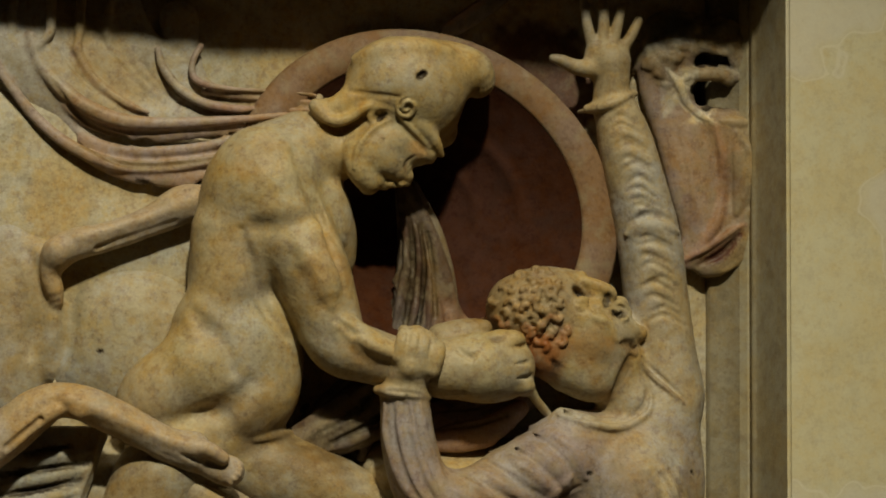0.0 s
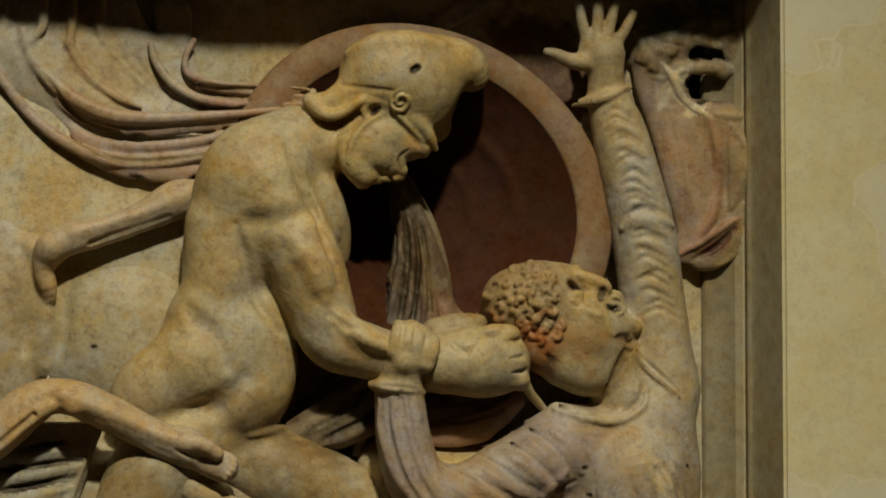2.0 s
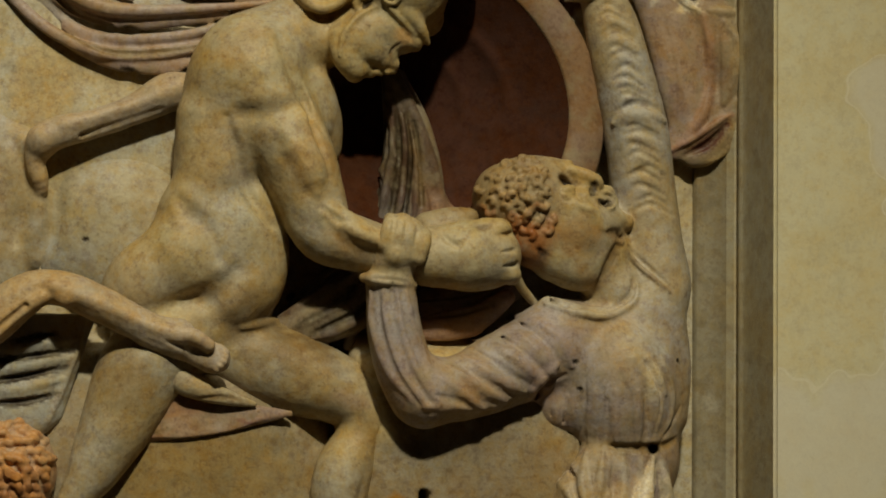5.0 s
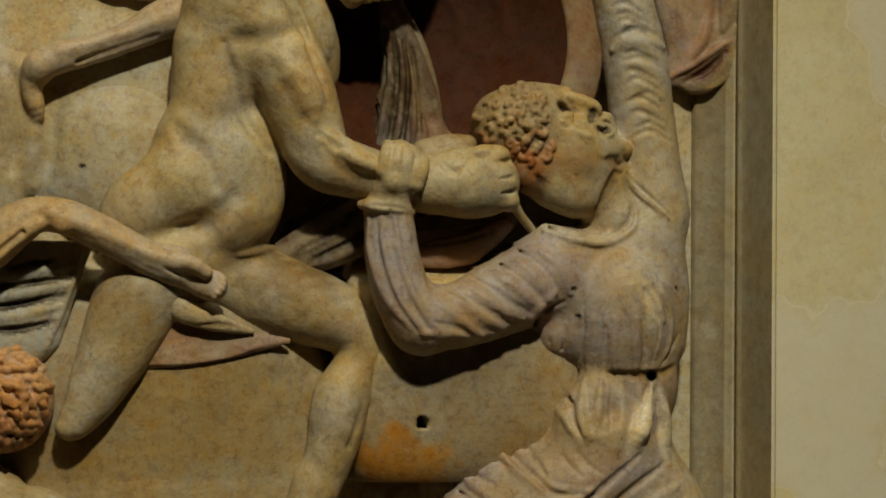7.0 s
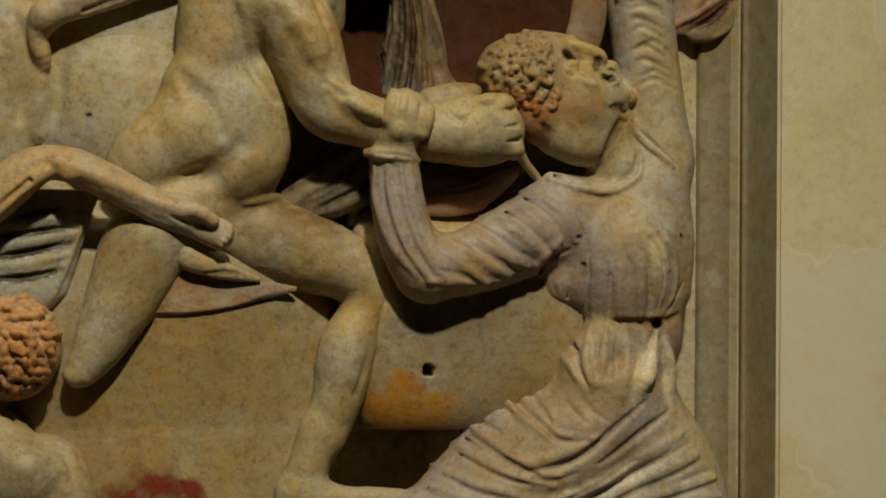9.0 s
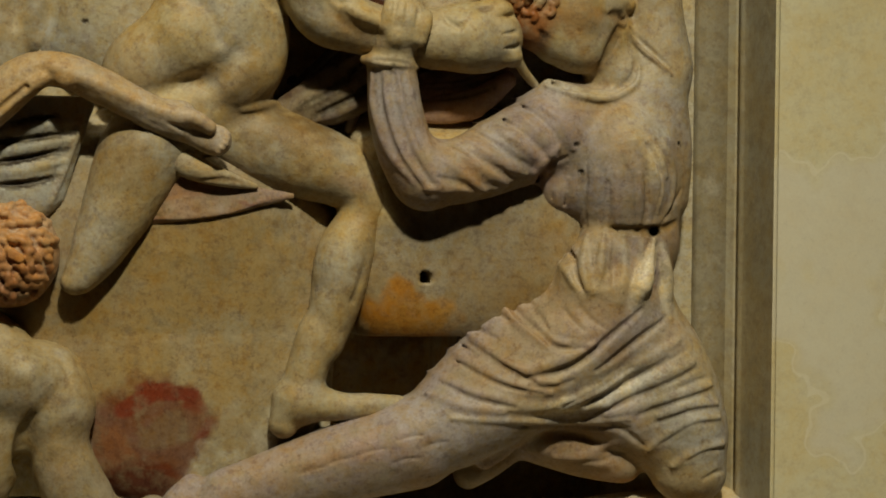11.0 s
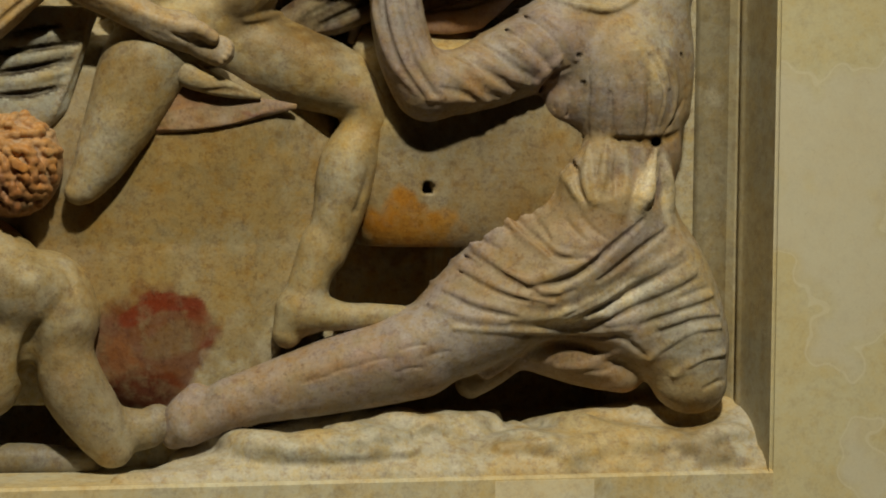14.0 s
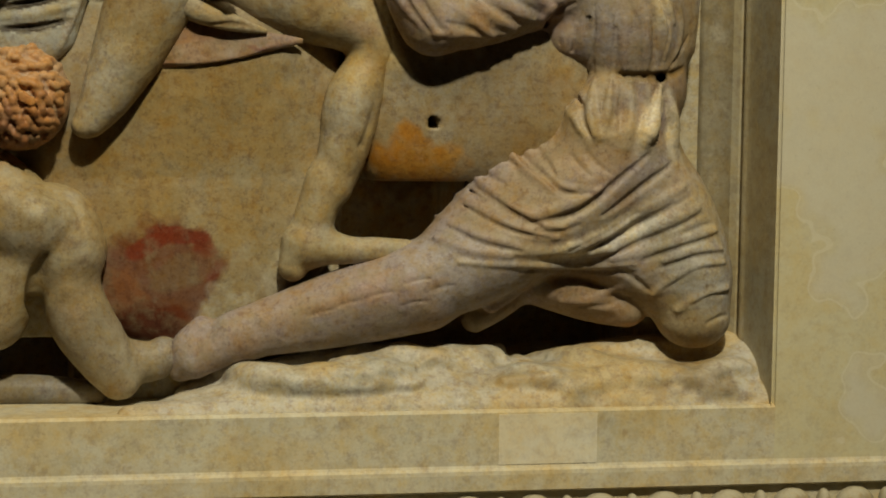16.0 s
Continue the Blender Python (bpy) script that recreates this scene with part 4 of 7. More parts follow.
p.lump("pale", 5, (290.1, -38, 1861.7), (18.1, 9.9, 17.2))
p.limb("pale", 4, (279.8, -38, 1853, 8.1), (265.1, -40.7, 1853, 6.3), (253.3, -41.6, 1857.4, 5), (245.4, -41.6, 1859.4, 3.6))
p.limb("pale", 3, (279.6, -38.9, 1868.9, 5.4), (274.7, -39.8, 1884.7, 4.5), (270.7, -40.7, 1907.3, 3.6))
p.limb("pale", 3, (286.6, -40.7, 1871.2, 5.4), (287.3, -41.6, 1889.4, 4.5), (286.4, -41.6, 1912.4, 3.6))
p.limb("pale", 3, (294.1, -40.7, 1871.5, 5.4), (298.5, -41.6, 1887.6, 4.5), (302.3, -41.6, 1903.9, 3.6))
p.limb("pale", 3, (300.4, -39.8, 1865, 5.4), (309.8, -39.8, 1879.1, 4.5), (317.1, -38.9, 1893.4, 3.6))
# head
p.lump("curl", 8, (237.2, -42.9, 1656.5), (38, 35.3, 34.4), 30)
p.lump("curl", 8, (219, -38, 1658.7), (25.8, 27.1, 25.8))
p.lump("skin", 10, (275.1, -47.5, 1634.5), (38, 31.6, 37.1), -25)
p.limb("skin", 8, (258.3, -50.6, 1611.8, 20.8), (278.9, -50.6, 1605.4, 20.8), (300.5, -47.5, 1614.6, 18.1))
p.limb("skin", 6, (250.7, -53.3, 1674, 15.4), (257.4, -54.2, 1679.4, 9), (265.4, -55.1, 1682.1, 5.9))
p.limb("skin", 3, (262, -57.9, 1681, 4.1), (275.7, -63.3, 1676.4, 5), (286.9, -64.2, 1671.2, 5), (289, -63.3, 1667.7, 4.1))
p.limb("skin", 4, (274.4, -59.7, 1668.6, 7.2), (283.7, -62.4, 1663.3, 5))
p.limb("skin", 6, (259.8, -63.3, 1653.5, 11.8), (277.5, -65.5, 1647, 12.7))
p.limb("skin", 3, (291.1, -58.8, 1664.5, 4.1), (298.7, -57.9, 1663.8, 4.1), (301.7, -57, 1659.4, 3.6))
p.limb("skin", 3, (295, -59.7, 1648.4, 4.5), (302.6, -57, 1652.3, 3.6), (304.9, -55.1, 1656, 2.7))
p.limb("skin", 5, (300, -57.9, 1639.7, 9), (306.5, -56, 1641.2, 6.8))
p.lump("skin", 3, (313.7, -53.3, 1639.2), (6.3, 6.3, 6.3))
# dun and dark tints below paint shade into the face's hollows
p.crease(3, 0.1, (257.4, 1673.3, 3.2), (262, 1669.8, 4.5), (270.2, 1668.2, 3.2), tint="dun")
p.fold("skin", 2, -0.2, (257.4, 1660, 2.7), (262.9, 1663.6, 3.6), (270.2, 1662.8, 2.7))
p.crease(2, 0.1, (259.2, 1656.5, 1.4), (266.1, 1658.8, 1.8), (272.9, 1657.6, 1.4))
p.crease(2.5, 0.1, (279.6, 1662, 1.8), (283.3, 1665.6, 2.7), (286, 1668.3, 1.8), tint="dark")
p.crease(2, 0, (288.1, 1656.2, 1.8), (291.7, 1652.6, 2.7), (300, 1653.7, 2.3), tint="dark")
p.crease(3, 0.25, (276.9, 1657.9, 1.8), (282.4, 1651.4, 2.3), (284.2, 1644.3, 1.8))
p.crease(4, 0.25, (293.8, 1629.8, 2.3), (302.1, 1629.9, 3.2), (309.5, 1629.1, 2.3), tint="dun")
p.crease(5, 0.2, (290.6, 1589.7, 2.3), (297.5, 1605.3, 3.6), (305.8, 1623.2, 2.7), tint="dun")
p.lump("rust", 6, (239.2, -54.2, 1624.8), (20.8, 20.8, 23.5))
p.crease(2, 0.1, (237.8, 1616.2, 1.4), (240.5, 1614.4, 1.8), (244.1, 1612.3, 1.4), tint="dark")
p.blotch("rust", 0.7, 232.6, 1619.9, 19, 27.1, -10)
p.blotch("dun", 0.5, 195.6, 1651.4, 11.8, 20.3, -10)
p.blotch("ochre", 0.5, 268.9, 1624.8, 27.1, 20.3, -30)
p.blotch("ochre", 0.35, 282.6, 1594, 18.1, 9, -20)
p.fold("curl", 1.2, 0.25, (216.1, 1679.9, 2.5), (214.3, 1683, 2.5), (216.6, 1685.6, 2.5), (219.3, 1685.3, 2.5), (219.7, 1683.1, 2.5))
p.fold("curl", 1.2, 0.25, (225.1, 1690.2, 2.5), (227.9, 1687.2, 2.5), (226.5, 1684.1, 2.5), (223.3, 1684, 2.5), (222, 1686.2, 2.5))
p.fold("curl", 1.2, 0.25, (225.6, 1685.4, 2.5), (227.4, 1688.5, 2.5), (230.6, 1688.6, 2.5), (231.9, 1685.9, 2.5), (230.1, 1684.1, 2.5))
p.fold("curl", 1.2, 0.25, (239.6, 1689.2, 2.5), (236.9, 1687.8, 2.5), (236.9, 1685.1, 2.5), (239.2, 1683.9, 2.5), (240.5, 1685.2, 2.5))
p.fold("dun", 1.2, 0.25, (220.2, 1674.2, 2.5), (223.8, 1675.2, 2.5), (224.3, 1678.3, 2.5), (222, 1680, 2.5), (219.7, 1678.6, 2.5))
p.fold("curl", 1.2, 0.25, (227.4, 1680.1, 2.5), (228.3, 1677.5, 2.5), (231, 1677.1, 2.5), (232.4, 1678.9, 2.5), (231.5, 1680.6, 2.5))
p.fold("curl", 1.2, 0.25, (232.4, 1678, 2.5), (235.6, 1678, 2.5), (236, 1675.4, 2.5), (234.7, 1674, 2.5), (232.8, 1674.5, 2.5))
p.fold("curl", 1.2, 0.25, (246.9, 1673.4, 2.5), (243.7, 1673.3, 2.5), (242.3, 1675.5, 2.5), (244.2, 1677.8, 2.5), (246, 1677.3, 2.5))
p.fold("dun", 1.2, 0.25, (202.7, 1668.2, 2.5), (204.9, 1670.4, 2.5), (204, 1673.1, 2.5), (201.8, 1673.5, 2.5), (200.9, 1671.7, 2.5))
p.fold("curl", 1.2, 0.25, (208.5, 1674.9, 2.5), (210.8, 1672.7, 2.5), (209.9, 1670.1, 2.5), (207.6, 1669.6, 2.5), (206.3, 1671.3, 2.5))
p.fold("curl", 1.2, 0.25, (219.8, 1668.9, 2.5), (218.9, 1672, 2.5), (216.6, 1672.4, 2.5), (215.3, 1670.6, 2.5), (216.2, 1668.9, 2.5))
p.fold("bone", 1.2, 0.25, (225.2, 1664.6, 2.5), (227.4, 1666.9, 2.5), (227, 1669.5, 2.5), (224.3, 1669.9, 2.5), (222.9, 1668.1, 2.5))
p.fold("dun", 1.2, 0.25, (231.1, 1666.5, 2.5), (233.3, 1669.6, 2.5), (231.5, 1672.2, 2.5), (228.8, 1671.7, 2.5), (227.9, 1669.5, 2.5))
p.fold("dun", 1.2, 0.25, (235.6, 1672.7, 2.5), (239.2, 1673.2, 2.5), (241, 1671.1, 2.5), (239.6, 1668.8, 2.5), (237.4, 1668.8, 2.5))
p.fold("curl", 1.2, 0.25, (199.1, 1662.4, 2.5), (196.9, 1660.6, 2.5), (194.6, 1661.9, 2.5), (194.6, 1664.1, 2.5), (196.4, 1664.6, 2.5))
p.fold("curl", 1.2, 0.25, (208.5, 1658.2, 2.5), (208.5, 1661.7, 2.5), (205.4, 1662.5, 2.5), (203.6, 1660.7, 2.5), (204.5, 1658.5, 2.5))
p.fold("curl", 1.2, 0.25, (213, 1664.4, 2.5), (216.2, 1664.5, 2.5), (218, 1662.3, 2.5), (216.6, 1660.1, 2.5), (214.4, 1660.5, 2.5))
p.fold("curl", 1.2, 0.25, (220.2, 1660.1, 2.5), (219.8, 1663.2, 2.5), (222, 1664.6, 2.5), (224.3, 1663.3, 2.5), (223.8, 1661.5, 2.5))
p.fold("curl", 1.2, 0.25, (227.9, 1662.4, 2.5), (225.2, 1662.8, 2.5), (223.8, 1660.6, 2.5), (225.2, 1658.9, 2.5), (227, 1658.9, 2.5))
p.fold("curl", 1.2, 0.25, (233.8, 1662.1, 2.5), (235.1, 1665.7, 2.5), (238.3, 1666.2, 2.5), (239.6, 1664, 2.5), (238.7, 1662.2, 2.5))
p.fold("curl", 1.2, 0.25, (246.9, 1658.3, 2.5), (243.7, 1658.3, 2.5), (242.8, 1660.9, 2.5), (244.2, 1662.7, 2.5), (246, 1662.3, 2.5))
p.fold("curl", 1.2, 0.25, (200, 1654.5, 2.5), (203.2, 1655.4, 2.5), (205, 1653.7, 2.5), (204.5, 1651.5, 2.5), (202.7, 1651.5, 2.5))
p.fold("bone", 1.2, 0.25, (208.1, 1655.5, 2.5), (210.8, 1657.3, 2.5), (213.1, 1656.5, 2.5), (213.1, 1654.3, 2.5), (211.3, 1653.4, 2.5))
p.fold("bone", 1.2, 0.25, (216.2, 1652.6, 2.5), (214, 1655.6, 2.5), (215.3, 1658.7, 2.5), (218, 1658.8, 2.5), (219.4, 1656.6, 2.5))
p.fold("dun", 1.2, 0.25, (228.8, 1658, 2.5), (228.4, 1655, 2.5), (225.7, 1654.5, 2.5), (224.3, 1656.2, 2.5), (224.8, 1658, 2.5))
p.fold("curl", 1.2, 0.25, (232.9, 1657.2, 2.5), (232.9, 1654.1, 2.5), (231.1, 1652.8, 2.5), (228.8, 1654.1, 2.5), (229.3, 1655.8, 2.5))
p.fold("dun", 1.2, 0.25, (241.5, 1657.8, 2.5), (238.3, 1657.8, 2.5), (237.4, 1655.1, 2.5), (238.8, 1653.8, 2.5), (240.6, 1654.3, 2.5))
p.fold("rust", 1.2, 0.25, (196.9, 1644.3, 2.5), (194.7, 1647.4, 2.5), (196.5, 1650.1, 2.5), (199.2, 1649.7, 2.5), (200.1, 1647.5, 2.5))
p.fold("rust", 1.2, 0.25, (201.9, 1647.1, 2.5), (201.4, 1644, 2.5), (203.7, 1642.7, 2.5), (205.9, 1644, 2.5), (205.4, 1645.8, 2.5))
p.fold("dun", 1.2, 0.25, (209.9, 1647.2, 2.5), (211.7, 1649.8, 2.5), (214.9, 1649.5, 2.5), (215.3, 1646.8, 2.5), (214, 1645.5, 2.5))
p.fold("curl", 1.2, 0.25, (219.4, 1649.5, 2.5), (222.5, 1651.3, 2.5), (225.2, 1649.2, 2.5), (224.3, 1646.5, 2.5), (222.1, 1646, 2.5))
p.fold("bone", 1.2, 0.25, (230.2, 1648.4, 2.5), (231.5, 1645.7, 2.5), (229.7, 1643.5, 2.5), (227.5, 1643.9, 2.5), (227, 1646.1, 2.5))
p.fold("rust", 1.2, 0.25, (234.7, 1644.9, 2.5), (233.3, 1648.4, 2.5), (235.6, 1650.7, 2.5), (238.3, 1649.4, 2.5), (238.8, 1647.2, 2.5))
p.fold("bone", 1.2, 0.25, (243.7, 1651.7, 2.5), (244.6, 1649, 2.5), (242.4, 1647.2, 2.5), (240.1, 1648.1, 2.5), (240.1, 1650.3, 2.5))
p.fold("rust", 1.2, 0.25, (220.7, 1642.9, 2.5), (217.6, 1642.9, 2.5), (216.7, 1640.2, 2.5), (218, 1638.9, 2.5), (219.8, 1639.4, 2.5))
p.fold("rust", 1.2, 0.25, (225.2, 1642.1, 2.5), (222.1, 1640.3, 2.5), (222.1, 1637.7, 2.5), (224.4, 1636.8, 2.5), (226.2, 1638.2, 2.5))
p.fold("rust", 1.2, 0.25, (232.9, 1641.8, 2.5), (229.7, 1642.6, 2.5), (227.5, 1640.4, 2.5), (228.4, 1637.8, 2.5), (230.7, 1637.8, 2.5))
p.fold("curl", 1.2, 0.25, (238.8, 1643.6, 2.5), (241, 1641, 2.5), (239.7, 1637.9, 2.5), (237, 1638.3, 2.5), (236.1, 1640.1, 2.5))
p.fold("rust", 1.2, 0.25, (246, 1638.9, 2.5), (248.7, 1636.7, 2.5), (251, 1637.6, 2.5), (251, 1640.3, 2.5), (249.6, 1641.2, 2.5))
p.fold("rust", 1.2, 0.25, (223.9, 1630.7, 2.5), (220.8, 1631.5, 2.5), (220.3, 1633.7, 2.5), (222.1, 1635, 2.5), (223.5, 1634.6, 2.5))
p.fold("rust", 1.2, 0.25, (226.2, 1634.2, 2.5), (226.2, 1630.2, 2.5), (229.8, 1629, 2.5), (231.6, 1630.8, 2.5), (231.1, 1633.4, 2.5))
p.fold("rust", 1.2, 0.25, (234.3, 1629.5, 2.5), (232.9, 1633, 2.5), (235.2, 1635.2, 2.5), (237.4, 1634.4, 2.5), (237.9, 1632.6, 2.5))
p.fold("rust", 1.2, 0.25, (242.4, 1630.5, 2.5), (245.6, 1628.3, 2.5), (248.3, 1630.1, 2.5), (248.3, 1632.7, 2.5), (246, 1633.6, 2.5))
p.fold("rust", 1.2, 0.25, (231.1, 1623.7, 2.5), (233.8, 1624.6, 2.5), (234.3, 1627.3, 2.5), (232.5, 1628.6, 2.5), (231.1, 1627.2, 2.5))
# eye, nostril, mouth and neck, their hollows coloured as shade
p.crease(2.5, -0.3, (258.3, 1673.1, 1.6), (261.9, 1669.7, 2.6), (266.6, 1667, 1.8), tint='dun')
p.crease(1.5, -0.2, (259.7, 1671.1, 1), (263.3, 1668.5, 1.4), (266.6, 1667.7, 0.8), tint='dark')
p.fold("skin", 2, 0.0, (256.9, 1658.7, 0.8), (261.6, 1657.4, 1.4), (266.6, 1659.9, 0.8))
p.crease(1.5, 0.0, (256.9, 1655.6, 0.6), (261.6, 1653.5, 1), (267, 1655.7, 0.6))
p.crease(1.5, 0.1, (255.8, 1661.2, 0.6), (254.7, 1655.2, 1), (256.2, 1648.2, 0.6))
p.crease(1.5, -0.5, (280.5, 1657.7, 1.2), (283.8, 1661, 1.8), (286.1, 1664.2, 1.2), tint='dark')
p.fold("skin", 2, 0.1, (276.4, 1657, 1), (277.8, 1662.3, 1.6), (281.4, 1665.8, 1))
p.crease(1.5, -0.6, (289, 1652.3, 1.2), (293.4, 1652.3, 2), (298.1, 1655.6, 1.4), tint='dark')
p.fold("skin", 1.5, 0.3, (288.7, 1660, 1), (295.2, 1662.6, 1.6), (300.3, 1660.2, 1))
p.fold("skin", 1.5, 0.3, (292.3, 1646.7, 1.2), (299.2, 1649.3, 1.8), (303.2, 1652.1, 1))
p.crease(2, -0.1, (285.9, 1657.1, 0.8), (287.9, 1650.5, 1.2), (294.1, 1643.9, 0.8))
p.crease(2.5, -0.1, (303.2, 1629.6, 1.2), (307.2, 1626.2, 1.8), (312.3, 1629.7, 1.2), tint='dun')
p.fold("curl", 2, 0.2, (303.2, 1624.3, 1.2), (307.2, 1622.3, 1.6), (310.5, 1624.4, 1))
p.crease(3, 0.0, (288.8, 1593.5, 1.2), (297.8, 1599.4, 2), (304.1, 1612.1, 1.2), tint='dun')
p.crease(2.5, 0.1, (272.4, 1671.3, 0.6), (268.8, 1662.4, 1), (272.4, 1652, 0.6))
p.fold("skin", 4, -0.5, (270.6, 1650.2, 2), (281.4, 1645.1, 3.6), (288.7, 1632.9, 2.4))
p.crease(2, 0.2, (240.1, 1614.7, 0.8), (241.9, 1611.2, 1.4), (245.2, 1612.2, 0.8), tint='dark')
# neck and collar
p.limb("pale", 8, (301.1, -36.2, 1603.8, 22.6), (310.6, -35.3, 1576.9, 25.3))
p.limb("pale", 3, (250.7, -54.2, 1575.3, 4.1), (268.9, -63.3, 1568.3, 4.5), (296.2, -63.3, 1566.7, 4.5), (317, -54.2, 1576.7, 4.1), (324.2, -45.2, 1594.8, 3.6))
p.limb("dun", 2, (311.8, -53.3, 1617.7, 2.3), (327, -52, 1601.4, 2.3), (350.4, -42.9, 1583.8, 1.8))
# torso
p.limb("mauve", 12, (317, -36.2, 1543.5, 36.2), (309.6, -38.4, 1520.9, 48.8), (312.4, -37.1, 1493.9, 47), (319.8, -36.2, 1467, 38))
p.limb("mauve", 12, (255.6, -41.6, 1547.2, 27.1), (288.6, -38.4, 1552.1, 24.4), (326.2, -36.2, 1557.1, 25.3))
p.limb("pale", 12, (335.5, -36.2, 1566.2, 31.6), (345.4, -35.3, 1525.7, 27.1), (346, -33.9, 1489.5, 24.9))
p.limb("mauve", 10, (322.5, -35.3, 1449, 39.8), (309.1, -33.9, 1417.5, 45.2))
p.lump("mauve", 10, (266, -43, 1496), (24, 20, 24))
# bent arm
p.limb("mauve", 12, (262.2, -42.9, 1542.8, 32.5), (221.6, -52, 1524.6, 30.7), (183.9, -61, 1509, 26.2), (151.5, -67.8, 1504.4, 25.3))
p.limb("mauve", 10, (149.4, -67.8, 1502.3, 24.4), (134, -71.4, 1523.9, 22.6), (125.7, -72.3, 1554.1, 20.8), (122.8, -72.3, 1584.3, 19))
p.limb("straw", 2, (101.4, -74.6, 1591.7, 3.6), (110.2, -88.1, 1589.6, 4.1), (125, -90.4, 1588, 4.1), (139.2, -79.1, 1586.5, 3.6))
# hand clasping the arm
p.limb("straw", 6, (122.3, -72.3, 1592.3, 17.2), (125, -79.1, 1609.4, 19), (128.5, -83.6, 1622.2, 17.2))
p.limb("straw", 4.5, (114.4, -93.1, 1616.5, 5.9), (117.6, -94, 1627.7, 5.9), (119.9, -87.7, 1634, 5.4), (121, -75.9, 1637.2, 4.5))
p.limb("straw", 4.5, (123.9, -93.1, 1616.7, 5.9), (127.2, -94, 1627.8, 5.9), (129.5, -87.7, 1634.1, 5.4), (130.6, -75.9, 1637.3, 4.5))
p.limb("straw", 4.5, (132.7, -93.1, 1612.5, 5.9), (135.9, -94, 1623.6, 5.9), (138.3, -87.7, 1630, 5.4), (139.5, -75.9, 1633.1, 4.5))
p.limb("straw", 4.5, (140.5, -93.1, 1606.6, 5.9), (143.8, -94, 1617.7, 5.9), (146.2, -87.7, 1624, 5.4), (147.4, -75.9, 1627.1, 4.5))
p.limb("straw", 3, (122.8, -92.7, 1608.9, 9), (138.8, -88.1, 1609.3, 6.3), (150.5, -83.6, 1616, 5.4))
p.crease(1.8, 0.35, (121.8, 1638, 1.8), (120.9, 1632, 1.6), (118.8, 1621.7, 0.9))
p.crease(1.8, 0.35, (130.9, 1636.4, 1.8), (130.1, 1630.4, 1.6), (128, 1620.1, 0.9))
p.crease(1.8, 0.35, (139.2, 1631.4, 1.8), (138.4, 1625.3, 1.6), (136.3, 1615, 0.9))
p.crease(2, 0.3, (102.9, 1590.8, 0.9), (118.9, 1589.7, 1.1), (136.3, 1587.7, 0.9))
# folds of sleeve and bodice
p.fold("mauve", 3, -0.7, (105.6, 1581.3, 2.3), (108, 1553.5, 3.2), (117.8, 1523.7, 3.2), (136.7, 1498.1, 2.7))
p.fold("mauve", 3, -0.7, (114.7, 1581.4, 2.3), (117.5, 1553.6, 2.7), (128.2, 1519.5, 3.2), (148.5, 1493.1, 2.7))
p.fold("mauve", 3, -0.7, (123.8, 1581.5, 2.3), (128.8, 1553.8, 2.7), (140.8, 1519.6, 3.2), (158.5, 1496.1, 2.3))
p.fold("mauve", 3, -0.7, (132.1, 1580.4, 1.8), (137.5, 1553.9, 2.3), (150.8, 1524, 2.7))
p.crease(2.2, 0.62, (110.4, 1580.1, 1.4), (112.8, 1551.4, 2), (123.5, 1520.3, 2.3), (142.3, 1494.7, 1.8))
p.crease(2.2, 0.62, (119.5, 1580.2, 1.4), (123.2, 1551.6, 2), (135.2, 1519.5, 2.3), (152.8, 1493.9, 1.8))
p.crease(2.2, 0.62, (128.2, 1579.5, 1.4), (133.6, 1551.7, 1.8), (146.1, 1520.5, 2))
p.crease(2.2, 0.62, (120.7, 1587.1, 1.4), (121.7, 1575.1, 1.8), (125.3, 1562.3, 1.4))
p.fold("mauve", 3.5, -0.6, (168.2, 1524.1, 2.7), (195, 1506.1, 3.2), (212.9, 1497.5, 2.3))
p.fold("mauve", 3.5, -0.6, (179.2, 1532.9, 2.7), (208.3, 1513.6, 3.6), (228.4, 1505, 2.7))
p.fold("mauve", 3.5, -0.6, (194.7, 1546.1, 2.7), (223.8, 1526.8, 3.6), (241.8, 1512.5, 3.2))
p.fold("mauve", 3.5, -0.6, (212.4, 1559.4, 2.7), (237.2, 1537, 3.6), (252.1, 1518.3, 3.2))
p.fold("mauve", 3.5, -0.6, (228, 1566.2, 2.7), (255.1, 1546.8, 3.6), (266.5, 1525, 3.2))
p.fold("mauve", 3.5, -0.6, (228.5, 1494.1, 3.6), (241.8, 1516, 4.5), (255.2, 1527.1, 3.2))
p.fold("mauve", 3.5, -0.6, (146.4, 1493.6, 2.7), (172.9, 1493.8, 3.2), (204, 1493.9, 2.3))
p.fold("mauve", 3.5, -0.6, (159.5, 1515.4, 2.3), (181.7, 1500.3, 2.7), (195.1, 1491.7, 2.3))
p.crease(2.8, 0.6, (172.6, 1527.7, 1.4), (201.6, 1509.2, 2.3), (219.5, 1500.6, 1.8))
p.crease(2.8, 0.6, (186.7, 1538.7, 1.4), (214.9, 1519.3, 2.3), (235.1, 1508.5, 1.8))
p.crease(2.8, 0.6, (204.4, 1552.8, 1.4), (231.4, 1531.2, 2.3), (247.7, 1515.2, 1.8))
p.crease(2.8, 0.6, (222.2, 1563.1, 1.4), (246.1, 1541.4, 2.3), (259.8, 1522.7, 1.8))
p.crease(2.8, 0.6, (233, 1489.7, 1.8), (247.7, 1510.8, 2.7), (262.1, 1518.3, 1.8))
p.crease(2.8, 0.6, (155.2, 1502.3, 1.4), (172.9, 1498.1, 1.8), (190.7, 1489.5, 1.4))
p.crease(2.8, 0.12, (264.2, 1499.5, 0.4), (263.3, 1482.1, 0.7), (261.1, 1465.6, 0.5))
